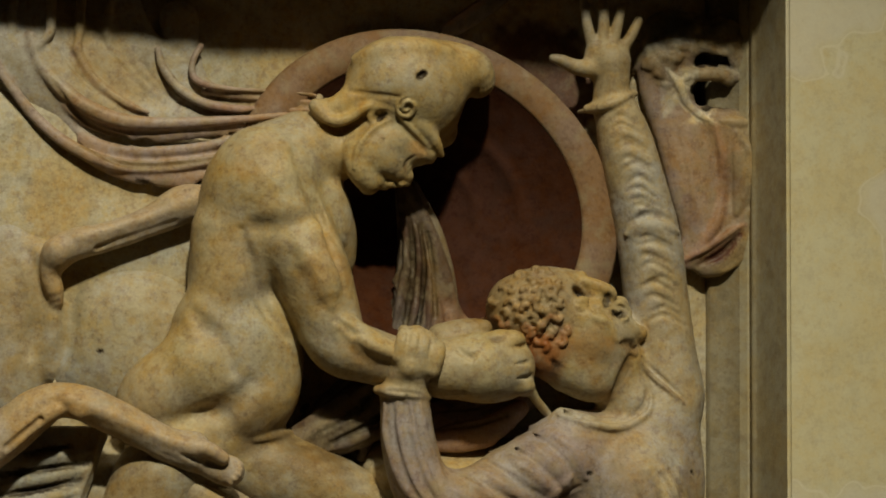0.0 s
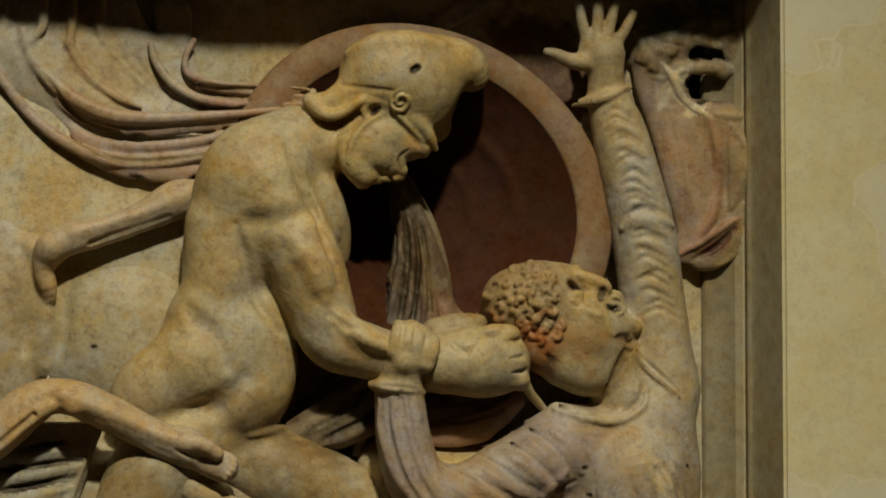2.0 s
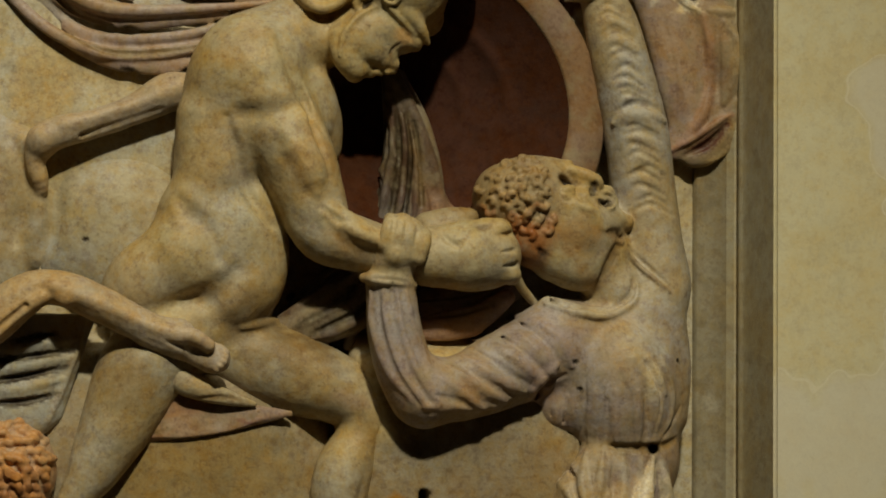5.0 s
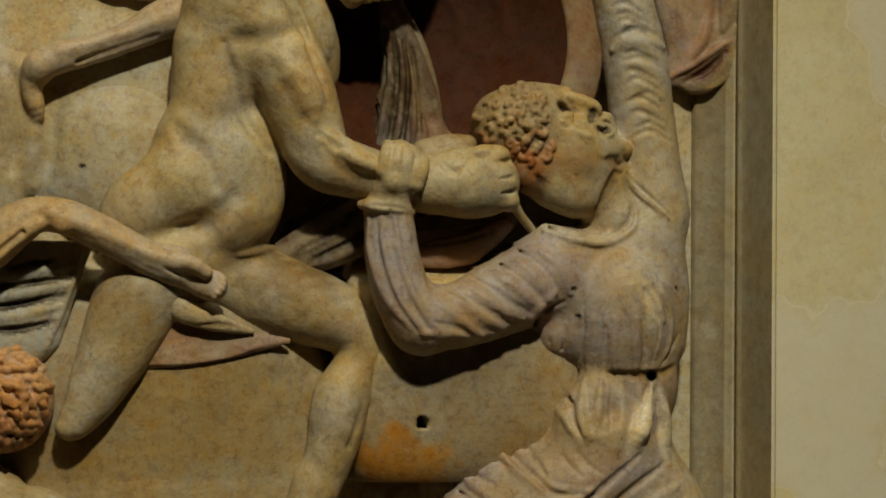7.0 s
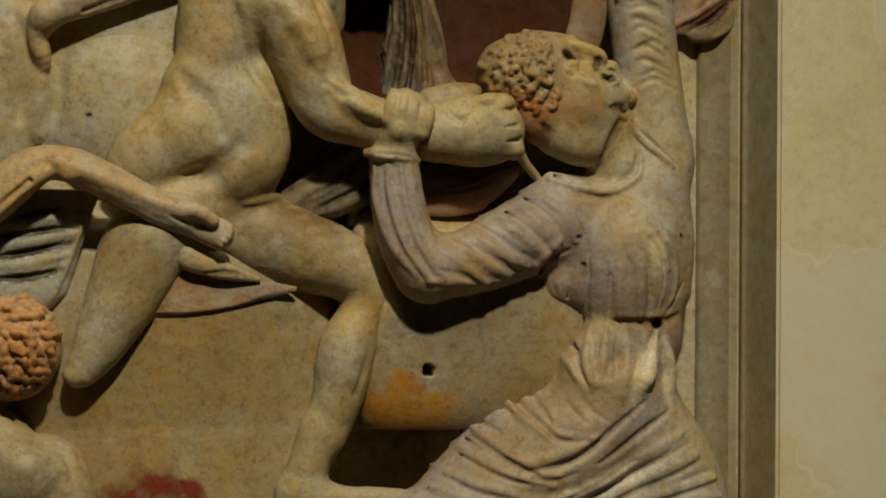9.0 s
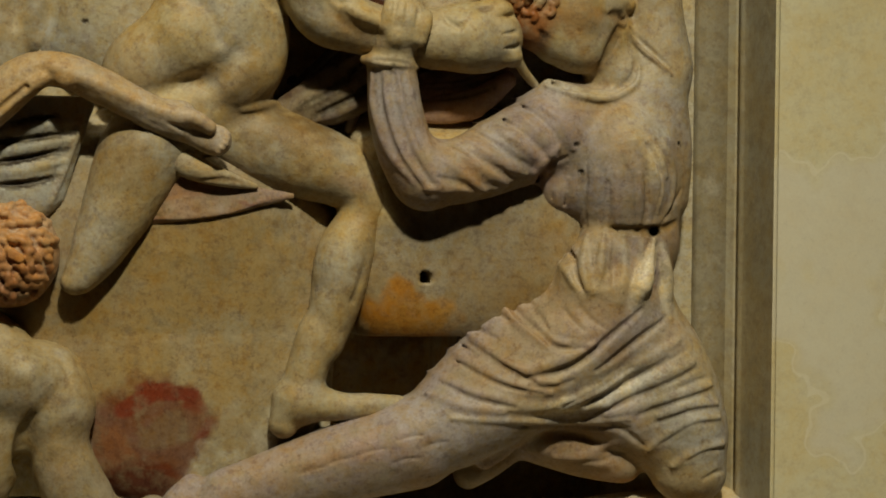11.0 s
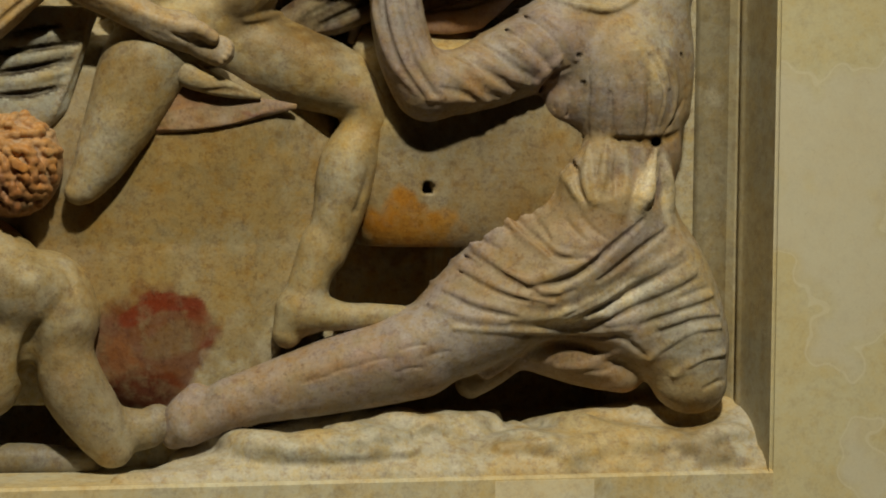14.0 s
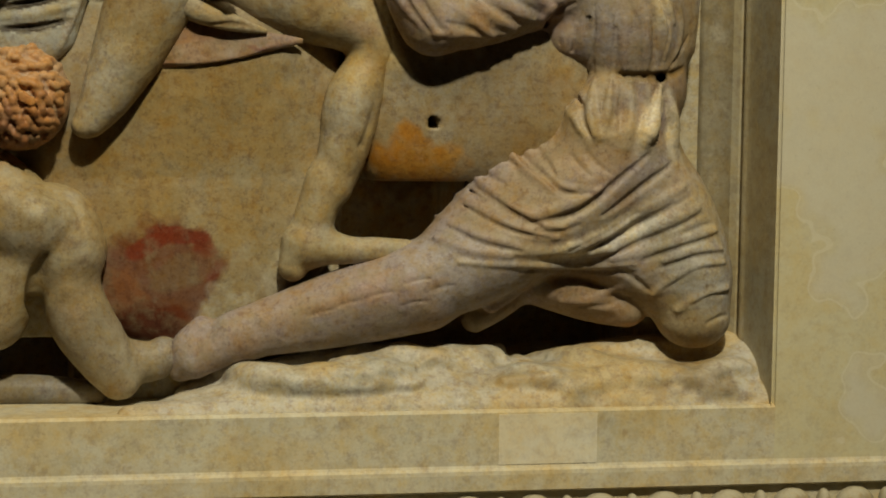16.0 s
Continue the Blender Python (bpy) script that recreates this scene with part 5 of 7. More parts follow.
p.crease(2.8, 0.12, (276.4, 1516.9, 0.4), (276.7, 1490.8, 1.1), (275.6, 1465.6, 0.5))
p.crease(2.8, 0.12, (288.8, 1508.3, 0.4), (289, 1486.5, 0.9), (287.9, 1465.7, 0.5))
p.crease(2.8, 0.12, (292.2, 1499.6, 0.4), (293.6, 1482.2, 1.1), (293.6, 1465.7, 0.5))
p.crease(2.8, 0.12, (302.2, 1519.3, 0.4), (307.6, 1492.1, 0.9), (311.5, 1465.7, 0.5))
p.crease(2.8, 0.12, (307.9, 1508.4, 0.4), (311.5, 1486.6, 0.7), (313.8, 1465.7, 0.5))
p.crease(2.8, 0.12, (322.6, 1508.5, 0.4), (323.4, 1486.7, 1.3), (322.8, 1465.7, 0.5))
p.crease(2.8, 0.12, (282.2, 1493, 0.4), (281.8, 1478.9, 0.7), (280.1, 1465.7, 0.5))
p.crease(2.8, 0.12, (253.1, 1490.7, 0.4), (256.1, 1477.7, 0.7), (257.8, 1465.6, 0.5))
p.fold("mauve", 4, -0.6, (269.8, 1506, 0.7), (269.6, 1484.3, 1.8), (269.4, 1466.9, 1.1))
p.fold("mauve", 4, -0.6, (283.2, 1506.1, 0.7), (282.8, 1484.3, 1.8), (282.3, 1467, 1.1))
p.fold("mauve", 4, -0.6, (297.8, 1506.2, 0.7), (299.6, 1484.4, 1.8), (301.4, 1467, 1.1))
p.fold("mauve", 4, -0.6, (315.8, 1506.3, 0.7), (316.8, 1484.5, 1.8), (317.9, 1467, 1.1))
p.fold("pale", 4, -0.6, (313.4, 1532.5, 1.4), (324.8, 1515.1, 2.2), (335.1, 1495.5, 1.8), (332.9, 1475.8, 1.1))
p.fold("pale", 4, -0.6, (338.3, 1528.3, 1.4), (347.5, 1508.7, 2.2), (347.6, 1489, 1.8), (340.9, 1469.3, 1.1))
p.fold("pale", 4, -0.6, (324.7, 1532.6, 1.1), (332.7, 1519.5, 1.8), (340.7, 1504.2, 1.4))
p.crease(2.8, 0.12, (322.4, 1528.2, 0.7), (333.9, 1508.6, 1.4), (336.2, 1493.3, 1.1), (330.7, 1469.2, 0.7))
p.crease(2.8, 0.12, (331.4, 1532.6, 0.7), (340.6, 1517.4, 1.4), (345.2, 1506.5, 0.7))
p.crease(2.8, 0.12, (357.8, 1493.4, 0.7), (347.7, 1478, 1.4), (338.7, 1467.1, 0.7))
p.crease(2.8, 0.12, (315.7, 1519.4, 0.7), (322.6, 1499.8, 1.1), (325.1, 1469.2, 0.7))
p.limb("pale", 6, (299.7, -41.6, 1605.8, 19), (309.8, -43.4, 1585.7, 20.8), (315.9, -41.6, 1572.4, 18.1))
p.crease(4, 0.1, (245, 1577.9, 2.3), (270, 1571.9, 3.2), (297.4, 1570.3, 3.2), (314.9, 1580.2, 2.7), (318.6, 1594.4, 1.8))
p.fold("pale", 2, 0, (246.3, 1574.3, 2.3), (268.9, 1567, 3.2), (296.2, 1564.9, 3.2), (317.3, 1575.7, 2.7), (321.9, 1589.9, 1.8))
p.fold("dun", 1.5, 0.2, (310.7, 1618.5, 1.8), (326.3, 1602.6, 2), (347.1, 1584.1, 1.8))
p.crease(2, 0, (314.4, 1620.4, 1.4), (330, 1604.5, 1.6), (350.4, 1585.9, 1.4))
p.blotch("pale", 0.75, 322.1, 1547.6, 27.1, 27.1)
p.blotch("white", 0.5, 331.5, 1516.7, 11.3, 27.1, -15)
p.blotch("dun", 0.4, 262.1, 1514, 22.6, 13.6, -20)
p.blotch("rose", 0.35, 244.1, 1507.3, 18.1, 22.6)
p.blotch("ochre", 0.25, 195, 1506.9, 31.6, 13.6)
# girdle and pouch folds
# girdle crease and hole, darkened by tint as if in shade
p.crease(3, 0, (252.2, 1466.9, 2.3), (290.7, 1462.6, 3.2), (331.8, 1461.8, 3.2), (357.1, 1468.9, 2.3), tint="dun")
p.groove(2, (328, -85.9, 1461.9, 3.6), (337.1, -54.2, 1460, 3.6), tint="dark")
p.limb("pale", 8, (293.4, -57.9, 1445.4, 20.8), (282, -58.8, 1421.2, 23.5), (307.1, -58.8, 1418.9, 21.7))
p.fold("pale", 3, -0.2, (256.8, 1458.1, 2.3), (252.4, 1437.1, 3.6), (248.1, 1413, 4.1))
p.fold("pale", 3, -0.2, (265.8, 1458.1, 2.3), (262.8, 1432.7, 3.6), (272.9, 1410.7, 3.6))
p.fold("pale", 3, -0.2, (279.4, 1458.2, 2.3), (273.7, 1434.9, 3.2), (277.4, 1417.3, 3.6), (292, 1415, 2.7))
p.fold("pale", 3, -0.2, (290.8, 1458.2, 2.3), (287.3, 1434.8, 3.2), (284.7, 1419.5, 2.7))
p.fold("pale", 3, -0.2, (306.7, 1458.2, 2.3), (306.9, 1432.6, 3.6), (302.5, 1408.4, 3.6))
p.fold("pale", 3, -0.2, (320.4, 1458.2, 2.3), (321.9, 1432.6, 3.2), (317.5, 1410.5, 2.7))
p.fold("pale", 3, -0.2, (338.7, 1454.7, 2.3), (346.7, 1428.1, 3.6), (345, 1406, 3.2))
p.crease(2.8, 0.05, (260, 1454.6, 1.4), (257, 1430.5, 2.3))
p.crease(2.8, 0.05, (271.7, 1454.6, 1.4), (267.4, 1428.3, 2.3), (277.5, 1408.5, 1.8))
p.crease(2.8, 0.05, (285.3, 1454.6, 1.4), (281, 1428.3, 2.3))
p.crease(2.8, 0.05, (299, 1454.7, 1.4), (297.3, 1426, 2.3), (293.8, 1406.2, 1.8))
p.crease(2.8, 0.05, (313.6, 1454.7, 1.4), (314.7, 1426, 2.3))
p.crease(2.8, 0.05, (328.7, 1454.7, 1.4), (326.4, 1445.8, 1.8))
p.crease(2.8, 0.05, (238.8, 1450.2, 2.3), (236.8, 1428.3, 3.2), (245.9, 1410.8, 2.3))
p.fold("white", 2.5, 0, (331.9, 1454.7, 2.3), (326.5, 1432.6, 6.8), (315.2, 1407, 8.6))
p.fold("white", 2.5, 0, (336.9, 1450.1, 2.3), (344.4, 1425.7, 6.3), (341.7, 1401.3, 7.7))
p.crease(3, 0, (334.2, 1450.3, 1.4), (331.1, 1423.8, 2.3), (327.6, 1401.7, 2.3))
p.crease(2, 0, (320.6, 1437.2, 1.1), (314.9, 1410.8, 1.4))
# hips, thighs, skirt
p.limb("mauve", 14, (297.7, -33.9, 1397.2, 47.5), (269.6, -36.2, 1365.8, 49.7), (223.2, -38.4, 1334.6, 42.9), (177.6, -38.4, 1308, 36.2), (141.5, -37.1, 1294.8, 31.6))
p.limb("mauve", 8, (150.9, -36.2, 1285.6, 28.9), (105.7, -36.2, 1271, 22.6), (60.8, -36.2, 1261.9, 19), (20.9, -35.3, 1255.3, 15.4))
p.limb("mauve", 10, (141.4, -38, 1294, 31.6), (105.3, -38, 1286.5, 28), (69.6, -37.1, 1277, 24.4), (29.7, -36.2, 1265.1, 20.8), (-1.3, -36.2, 1255.8, 18.1))
p.limb("pale", 14, (321.2, -33.9, 1388.1, 40.7), (348.8, -38.4, 1347.2, 39.8), (365.4, -40.7, 1306, 37.1), (370.7, -40.7, 1273.8, 31.6))
p.limb("mauve", 12, (271, -31.6, 1342.7, 40.7), (308.7, -31.6, 1324, 36.2), (342, -31.6, 1305.3, 36.2))
p.lump("dun", 6, (372.5, -42.9, 1264.9), (28, 25.3, 22.6), -10)
p.limb("mauve", 10, (247.7, -28, 1410.6, 23.5), (224.5, -29.8, 1388.1, 26.2), (201, -33.4, 1352.4, 27.1), (178, -35.3, 1325.7, 27.1))
# leg showing under the skirt
p.limb("mauve", 6, (249.3, -27.1, 1296.8, 22.6), (286.9, -27.1, 1282.5, 20.3), (319.4, -29.4, 1273.1, 16.3))
p.groove(8, (222.7, -54.2, 1268.8, 15.4), (248, -54.2, 1263.9, 15.4), (276.8, -49.7, 1262.8, 9.9), (301.2, -45.2, 1263.6, 3.6))
p.limb("dun", 6, (227.1, -22.6, 1287.4, 14.5), (208.7, -22.6, 1274, 13.6), (194.7, -23.5, 1265.2, 11.8))
p.limb("mauve", 4, (235.8, -45.2, 1308.1, 9.9), (218, -43.4, 1290, 9), (204.9, -40.7, 1278.6, 7.2))
# foot
p.limb("mauve", 6, (7.5, -36.2, 1254.3, 19), (-14.4, -35.3, 1245.7, 17.2), (-31.9, -33.4, 1236.9, 16.3))
p.limb("mauve", 5, (-25.1, -31.6, 1258.7, 11.8), (-38.4, -32.5, 1245.7, 11.8), (-42.6, -29.8, 1227.6, 9))
p.limb("pale", 3, (4, -45.2, 1255.6, 3.6), (3.3, -44.3, 1246.7, 3.6), (1.8, -41.6, 1238.8, 3.2))
# skirt folds
p.fold("pale", 6, -0.8, (210.9, 1324.2, 2.7), (241.4, 1325.7, 4.1), (269, 1326.6, 4.1), (296.9, 1323.9, 2.7))
p.fold("pale", 6, -0.8, (302.8, 1345, 2), (284.3, 1336.1, 3), (259.8, 1328.8, 3))
p.fold("pale", 6, -0.8, (352.2, 1374.8, 1.7), (321.3, 1356.9, 2.7), (290.5, 1339, 2.7), (269, 1328.7, 2))
p.fold("pale", 6, -0.8, (365, 1358.1, 1.7), (333.9, 1344.7, 2.7), (303, 1329.9, 2.7), (278.4, 1321.1, 2))
p.fold("pale", 6, -0.8, (381, 1339.7, 1.4), (352.9, 1332.4, 2.4), (321.8, 1322.1, 2.4), (297, 1316.4, 1.7))
p.fold("pale", 6, -0.8, (386, 1324.5, 1.4), (362.4, 1323.8, 2), (337.5, 1315.9, 1.7))
p.fold("pale", 6, -0.8, (388.4, 1313.8, 1), (365.8, 1311, 1.7), (344, 1299.1, 1.4), (331.7, 1287.1, 1))
p.fold("pale", 6, -0.8, (392.9, 1292.4, 1), (369.3, 1286.6, 1.7), (350.7, 1274.7, 1.4))
p.fold("mauve", 6, -0.8, (283.8, 1373.7, 2), (259.4, 1361.8, 3), (231.9, 1354.5, 2.4), (210.5, 1357.7, 1.4))
p.fold("mauve", 6, -0.8, (259.2, 1373.8, 1.7), (240.8, 1376.9, 2.4), (222.3, 1393.4, 2), (209.9, 1414.2, 1.4))
p.fold("mauve", 6, -0.8, (189.1, 1380.1, 1), (210.5, 1362.1, 1.7), (232, 1349.1, 1.7), (253.5, 1342.4, 1))
p.fold("mauve", 6, -0.8, (171.1, 1369.8, 1), (192.4, 1354.8, 1.7), (219.8, 1341.2, 1.7), (247.4, 1335.8, 1))
p.fold("mauve", 6, -0.8, (159.2, 1349.1, 1), (186.5, 1336.4, 1.7), (216.9, 1329.2, 1.7))
p.fold("mauve", 6, -0.8, (154.8, 1334.3, 1), (180.5, 1325.1, 1.4), (210.9, 1320.3, 1.4))
p.crease(3.5, 0.0, (320.6, 1399.7, 1.4), (296.1, 1379.6, 2.7), (271.7, 1360.2, 3.4), (250.3, 1350.8, 3), (222.8, 1346.8, 1.4))
p.crease(3.5, 0.0, (344.1, 1393.6, 1.4), (320.9, 1377.4, 2.4), (299.5, 1361.5, 2.4), (284.1, 1352.6, 1.4))
p.crease(3.5, 0.05, (205.3, 1424.6, 1), (219.1, 1405.3, 2), (237.7, 1384.4, 2.4), (253.1, 1370.8, 1.7), (274.6, 1370.7, 1))
p.crease(3.5, 0.68, (226.6, 1418.6, 0.7), (237.4, 1402.3, 1.7), (246.8, 1384.3, 1.4))
p.crease(3.5, 0.68, (257.6, 1402.2, 0.7), (265.1, 1391.7, 1.7), (272.9, 1384.2, 1))
p.crease(3.5, 0.68, (271.1, 1402.2, 0.7), (278.9, 1393.2, 1.4), (288.3, 1386.5, 0.7))
p.crease(3.5, 0.68, (191.7, 1417.2, 1), (207.1, 1399.4, 1.7), (219.3, 1390.4, 1))
p.crease(3.5, 0.68, (179.8, 1399.4, 0.7), (195.1, 1384.5, 1.4), (210.3, 1375.5, 0.7))
p.crease(3.5, 0.68, (170.9, 1384.6, 0.7), (189.2, 1366.7, 1), (216.7, 1351.7, 0.7))
p.crease(3.5, 0.68, (186.1, 1374.2, 0.5), (210.5, 1357.1, 0.8), (235.1, 1343.7, 0.7))
p.crease(3.5, 0.68, (169.6, 1364.5, 0.5), (195.4, 1348.2, 0.8), (226, 1336.6, 0.7))
p.crease(3.5, 0.68, (162.3, 1343.2, 0.5), (189.6, 1331, 0.8), (220, 1324.1, 0.5))
p.crease(3.5, 0.68, (278.3, 1324.1, 0.5), (309.1, 1340.4, 1), (343, 1361.3, 0.7))
p.crease(3.5, 0.68, (290.8, 1317.9, 0.5), (321.6, 1331.2, 0.8), (368.2, 1353.5, 0.5))
p.crease(3.5, 0.68, (321.9, 1315.2, 0.5), (349.8, 1327, 0.8), (382.7, 1335.8, 0.5))
p.crease(3.5, 0.68, (334.5, 1309, 0.5), (362.5, 1319.6, 1), (387, 1321.7, 0.5))
p.crease(3.5, 0.68, (339.4, 1291.6, 0.7), (362.7, 1308, 1), (388.5, 1310.7, 0.5))
p.crease(3.5, 0.68, (360, 1279.1, 0.5), (375.7, 1286.5, 0.8), (395.2, 1288.7, 0.5))
p.crease(3.5, 0.68, (376, 1265.1, 0.7), (387, 1269.5, 1), (396.5, 1269.4, 0.7))
p.crease(3.5, 0.68, (259.8, 1324.3, 0.3), (284.3, 1336.1, 0.7), (315.1, 1353.9, 0.3))
p.crease(3.5, 0.68, (352.8, 1338.5, 0.3), (371.5, 1344.4, 0.5), (379.4, 1345.8, 0.3))
p.crease(3.5, 0.68, (302.9, 1335.9, 0.3), (333.8, 1353.8, 0.5), (358.6, 1367.2, 0.3))
p.crease(3.5, 0.68, (232, 1341.1, 0.3), (247.4, 1339.4, 0.7), (265.7, 1345.3, 0.3))
p.crease(3.5, 0.68, (198.5, 1345.8, 0.3), (216.8, 1339.1, 0.5), (241.3, 1335, 0.3))
p.fold("pale", 4, -0.3, (171.6, 1315.7, 1.4), (220.1, 1313.6, 2), (272.3, 1310.3, 2), (315.7, 1312.8, 1.4))
p.crease(4, 0.1, (227.8, 1309, 1), (272.4, 1305.5, 1.7), (315.8, 1305.6, 1))
p.crease(4, 0.0, (303.3, 1308.7, 0.7), (317.4, 1299.5, 1.7), (326.9, 1291.8, 1))
p.fold("mauve", 6, -0.8, (260.4, 1280.6, 1), (285.1, 1281.8, 1.7), (309.8, 1293.5, 1))
p.crease(3.5, 0.68, (272.8, 1275.9, 0.5), (297.6, 1277, 0.8), (316.1, 1284.3, 0.5))
p.crease(2.5, 0.3, (86.6, 1301.9, 0.3), (96.7, 1305.3, 0.5), (107.4, 1306.4, 0.3))
p.crease(2.5, 0.3, (107.4, 1306.1, 0.3), (117.6, 1309.5, 0.7), (128.3, 1311.4, 0.3))
p.crease(2.5, 0.3, (128.4, 1298.4, 0.3), (138.6, 1301.8, 0.8), (149.4, 1302.9, 0.3))
p.crease(2.5, 0.3, (98.6, 1286.9, 0.3), (108.7, 1290.3, 0.5), (119.5, 1292.3, 0.3))
p.crease(2.5, 0.3, (125.5, 1280.6, 0.3), (135.7, 1284, 0.7), (146.5, 1285, 0.3))
p.crease(2.5, 0.3, (146.4, 1292.2, 0.3), (156.7, 1295.6, 0.8), (167.5, 1297.6, 0.3))
p.crease(2.5, 0.3, (63, 1293.4, 0.3), (73, 1296.8, 0.5), (83.7, 1297.8, 0.3))
p.crease(2.5, 0.3, (74.9, 1279.9, 0.3), (85, 1283.3, 0.7), (95.7, 1285.2, 0.3))
p.crease(2.5, 0.3, (42.4, 1284.8, 0.3), (52.4, 1288.2, 0.8), (63, 1289.2, 0.3))
p.crease(2.5, 0.3, (54.2, 1272.8, 0.3), (64.3, 1276.2, 0.5), (74.9, 1278.1, 0.3))
# white streaks paint highlights onto the skirt's ridges
p.blotch("white", 0.5, 259.8, 1324.3, 27, 6.1, -5)
p.blotch("white", 0.3, 321.5, 1338.8, 30.4, 6.1, 28)
p.blotch("white", 0.35, 284.3, 1342.1, 16.9, 4.7, 30)
p.blotch("pale", 0.4, 279.2, 1346.2, 63.3, 22.6, -15)
p.blotch("pale", 0.4, 344, 1323.3, 27.1, 31.6)
p.blotch("rose", 0.35, 119.2, 1293.8, 40.7, 18.1, 10)
p.blotch("ochre", 0.3, 83.8, 1285.5, 36.2, 8.1, 12)
p.blotch("ochre", 0.55, 329.1, 1258.3, 22.6, 6.3, -8)
# broader white highlights coloured into the skirt
p.blotch("white", 0.5, 252.2, 1322, 40.7, 9.9, 8)
p.blotch("white", 0.5, 311.4, 1341.5, 31.6, 11.3, 25)
p.blotch("grey", 0.4, 368.1, 1273.3, 18.1, 15.8)
p.blotch("dun", 0.4, 293.9, 1290.3, 27.1, 13.6, -10)
p.blotch("ochre", 0.5, 252.2, 1297.6, 6.3, 5.4)
p.blotch("white", 0.85, 322, 1426, 9, 26.2, -14)
p.blotch("white", 0.6, 342.6, 1416.8, 7.2, 20.3, 8)
# small holes, dark inside by colour as well as depth
p.crease(1, -0.2, (267.2, 1528.5, 1.1), (268.5, 1528.1, 1.4), (269.9, 1528.5, 1.1), tint="dark")
p.crease(1, -0.2, (271.8, 1507.4, 1.1), (273.2, 1507, 1.4), (274.6, 1507.4, 1.1), tint="dark")
p.crease(1, -0.2, (353.5, 1530.1, 1.1), (354.9, 1529.7, 1.4), (356.2, 1530.2, 1.1), tint="dark")
tagged(p.mesh("kneeling_statue", CARVED), "carved marble kneeling foe in a mauve-tinted pleated sleeved tunic", "relief statue")

h = Carving((-271, -93, 1483), (31, 8, 1757), 1.4)
# barrel and chest
h.lump("grey", 10, (-82, -4.5, 1627.1), (67.8, 28, 63.3))
h.lump("pale", 14, (-180, -4.5, 1652.1), (45.2, 18.1, 85.9))
h.limb("pale", 10, (-154.9, -9, 1687.3, 18.1), (-149.9, -11.8, 1652.1, 14.5), (-140.4, -9, 1608.6, 10.8))
h.limb("straw", 3, (-133.8, -18.1, 1665.1, 3.6), (-136.5, -19.9, 1625.7, 2.7), (-143.5, -19.9, 1586.6, 2.3))
h.groove(8, (-124.8, -27.1, 1677.8, 4.5), (-81.9, -27.1, 1691.7, 7.2), (-38.2, -27.1, 1683.8, 6.3))
h.crease(9, 0.4, (-163.6, 1695.2, 3.6), (-154.4, 1660.4, 5.4), (-162, 1616.8, 4.5))
h.crease(9, 0.3, (-137.7, 1687, 3.6), (-131.7, 1643.3, 4.5), (-138.2, 1599.7, 3.6))
h.crease(10, 0.4, (-181.8, 1743.5, 3.6), (-155.6, 1722.1, 5.4), (-133.8, 1713.8, 3.6))
h.blotch("grey", 0.5, -80.4, 1626.5, 54.2, 36.2)
h.blotch("straw", 0.4, -161.9, 1608.1, 22.6, 27.1)
# raised foreleg
h.limb("bone", 6, (-32.1, -22.6, 1737.4, 14.5), (-47.6, -26.2, 1734.4, 15.4), (-73.7, -28, 1720.4, 11.8), (-103.9, -29.8, 1708.6, 11.3), (-129.6, -32.5, 1701.3, 12.7), (-141.5, -33.4, 1694.4, 11.8))
h.limb("bone", 4, (-39.6, -35.3, 1738.1, 5.4), (-69.9, -38, 1725.2, 4.1), (-100, -38.9, 1714, 4.1), (-125.6, -41.6, 1706.2, 5))
h.groove(3, (-52.5, -38, 1719.9, 1.8), (-87, -38.9, 1707.3, 2.3), (-112.6, -38.9, 1698.9, 1.8))
h.limb("bone", 5, (-141.4, -31.6, 1694.6, 11.8), (-147.1, -28, 1679.5, 8.1), (-144.3, -26.2, 1666.6, 7.2), (-141.5, -24.4, 1658.1, 4.1))
h.lump("bone", 4, (-140.3, -39.8, 1697.4), (9, 6.3, 8.1))
# crossing foreleg and hoof
h.limb("bone", 8, (-201.6, -67.8, 1539.1, 19.9), (-177.3, -67.8, 1556, 18.1), (-156.9, -68.7, 1572.9, 16.3), (-140.5, -70.1, 1580.6, 13.6), (-119.6, -71.4, 1578.2, 13.6), (-94.4, -71.4, 1567, 13.6), (-60.4, -71.4, 1550.3, 12.7), (-39.2, -71.4, 1544.1, 14.5))
h.limb("bone", 4, (-132.4, -81.4, 1581.3, 6.3), (-99, -82.3, 1569, 4.1), (-65.3, -82.3, 1554.5, 3.6), (-40, -82.3, 1546.2, 5.4))
h.limb("bone", 4, (-185, -79.1, 1539.3, 6.3), (-160.8, -81.4, 1560.2, 5.4), (-140.5, -82.3, 1572.8, 5.4))
h.groove(3, (-115.5, -83.2, 1562.6, 2.3), (-86.2, -84.1, 1550.2, 2.3), (-52.5, -82.3, 1536.5, 1.8))
h.groove(3, (-176.8, -85.9, 1545.6, 2.3), (-152.7, -85, 1566.5, 2.3))
h.lump("bone", 4, (-124, -82.3, 1573.8), (8.1, 5.4, 7.2))
h.limb("bone", 6, (-60.9, -71, 1547.6, 10.1), (-45.6, -71, 1542.6, 11.1), (-32.6, -71, 1537.3, 10.1), (-20.8, -71, 1532, 11.6), (-11.3, -71, 1528.7, 12.1), flat=1.3)
h.limb("bone", 4, (-42.8, -82, 1547.6, 5.5), (-28.9, -84, 1545.4, 6), (-17, -82, 1538.5, 5))
h.fold("bone", 1.5, 0.0, (-4.8, 1535.3, 1.5), (-2.9, 1533.9, 2), (-1, 1532.8, 1.8))
h.fold("bone", 1.5, 0.0, (-5.7, 1531.5, 1.5), (-3.8, 1530.1, 2), (-1.9, 1529, 1.8))
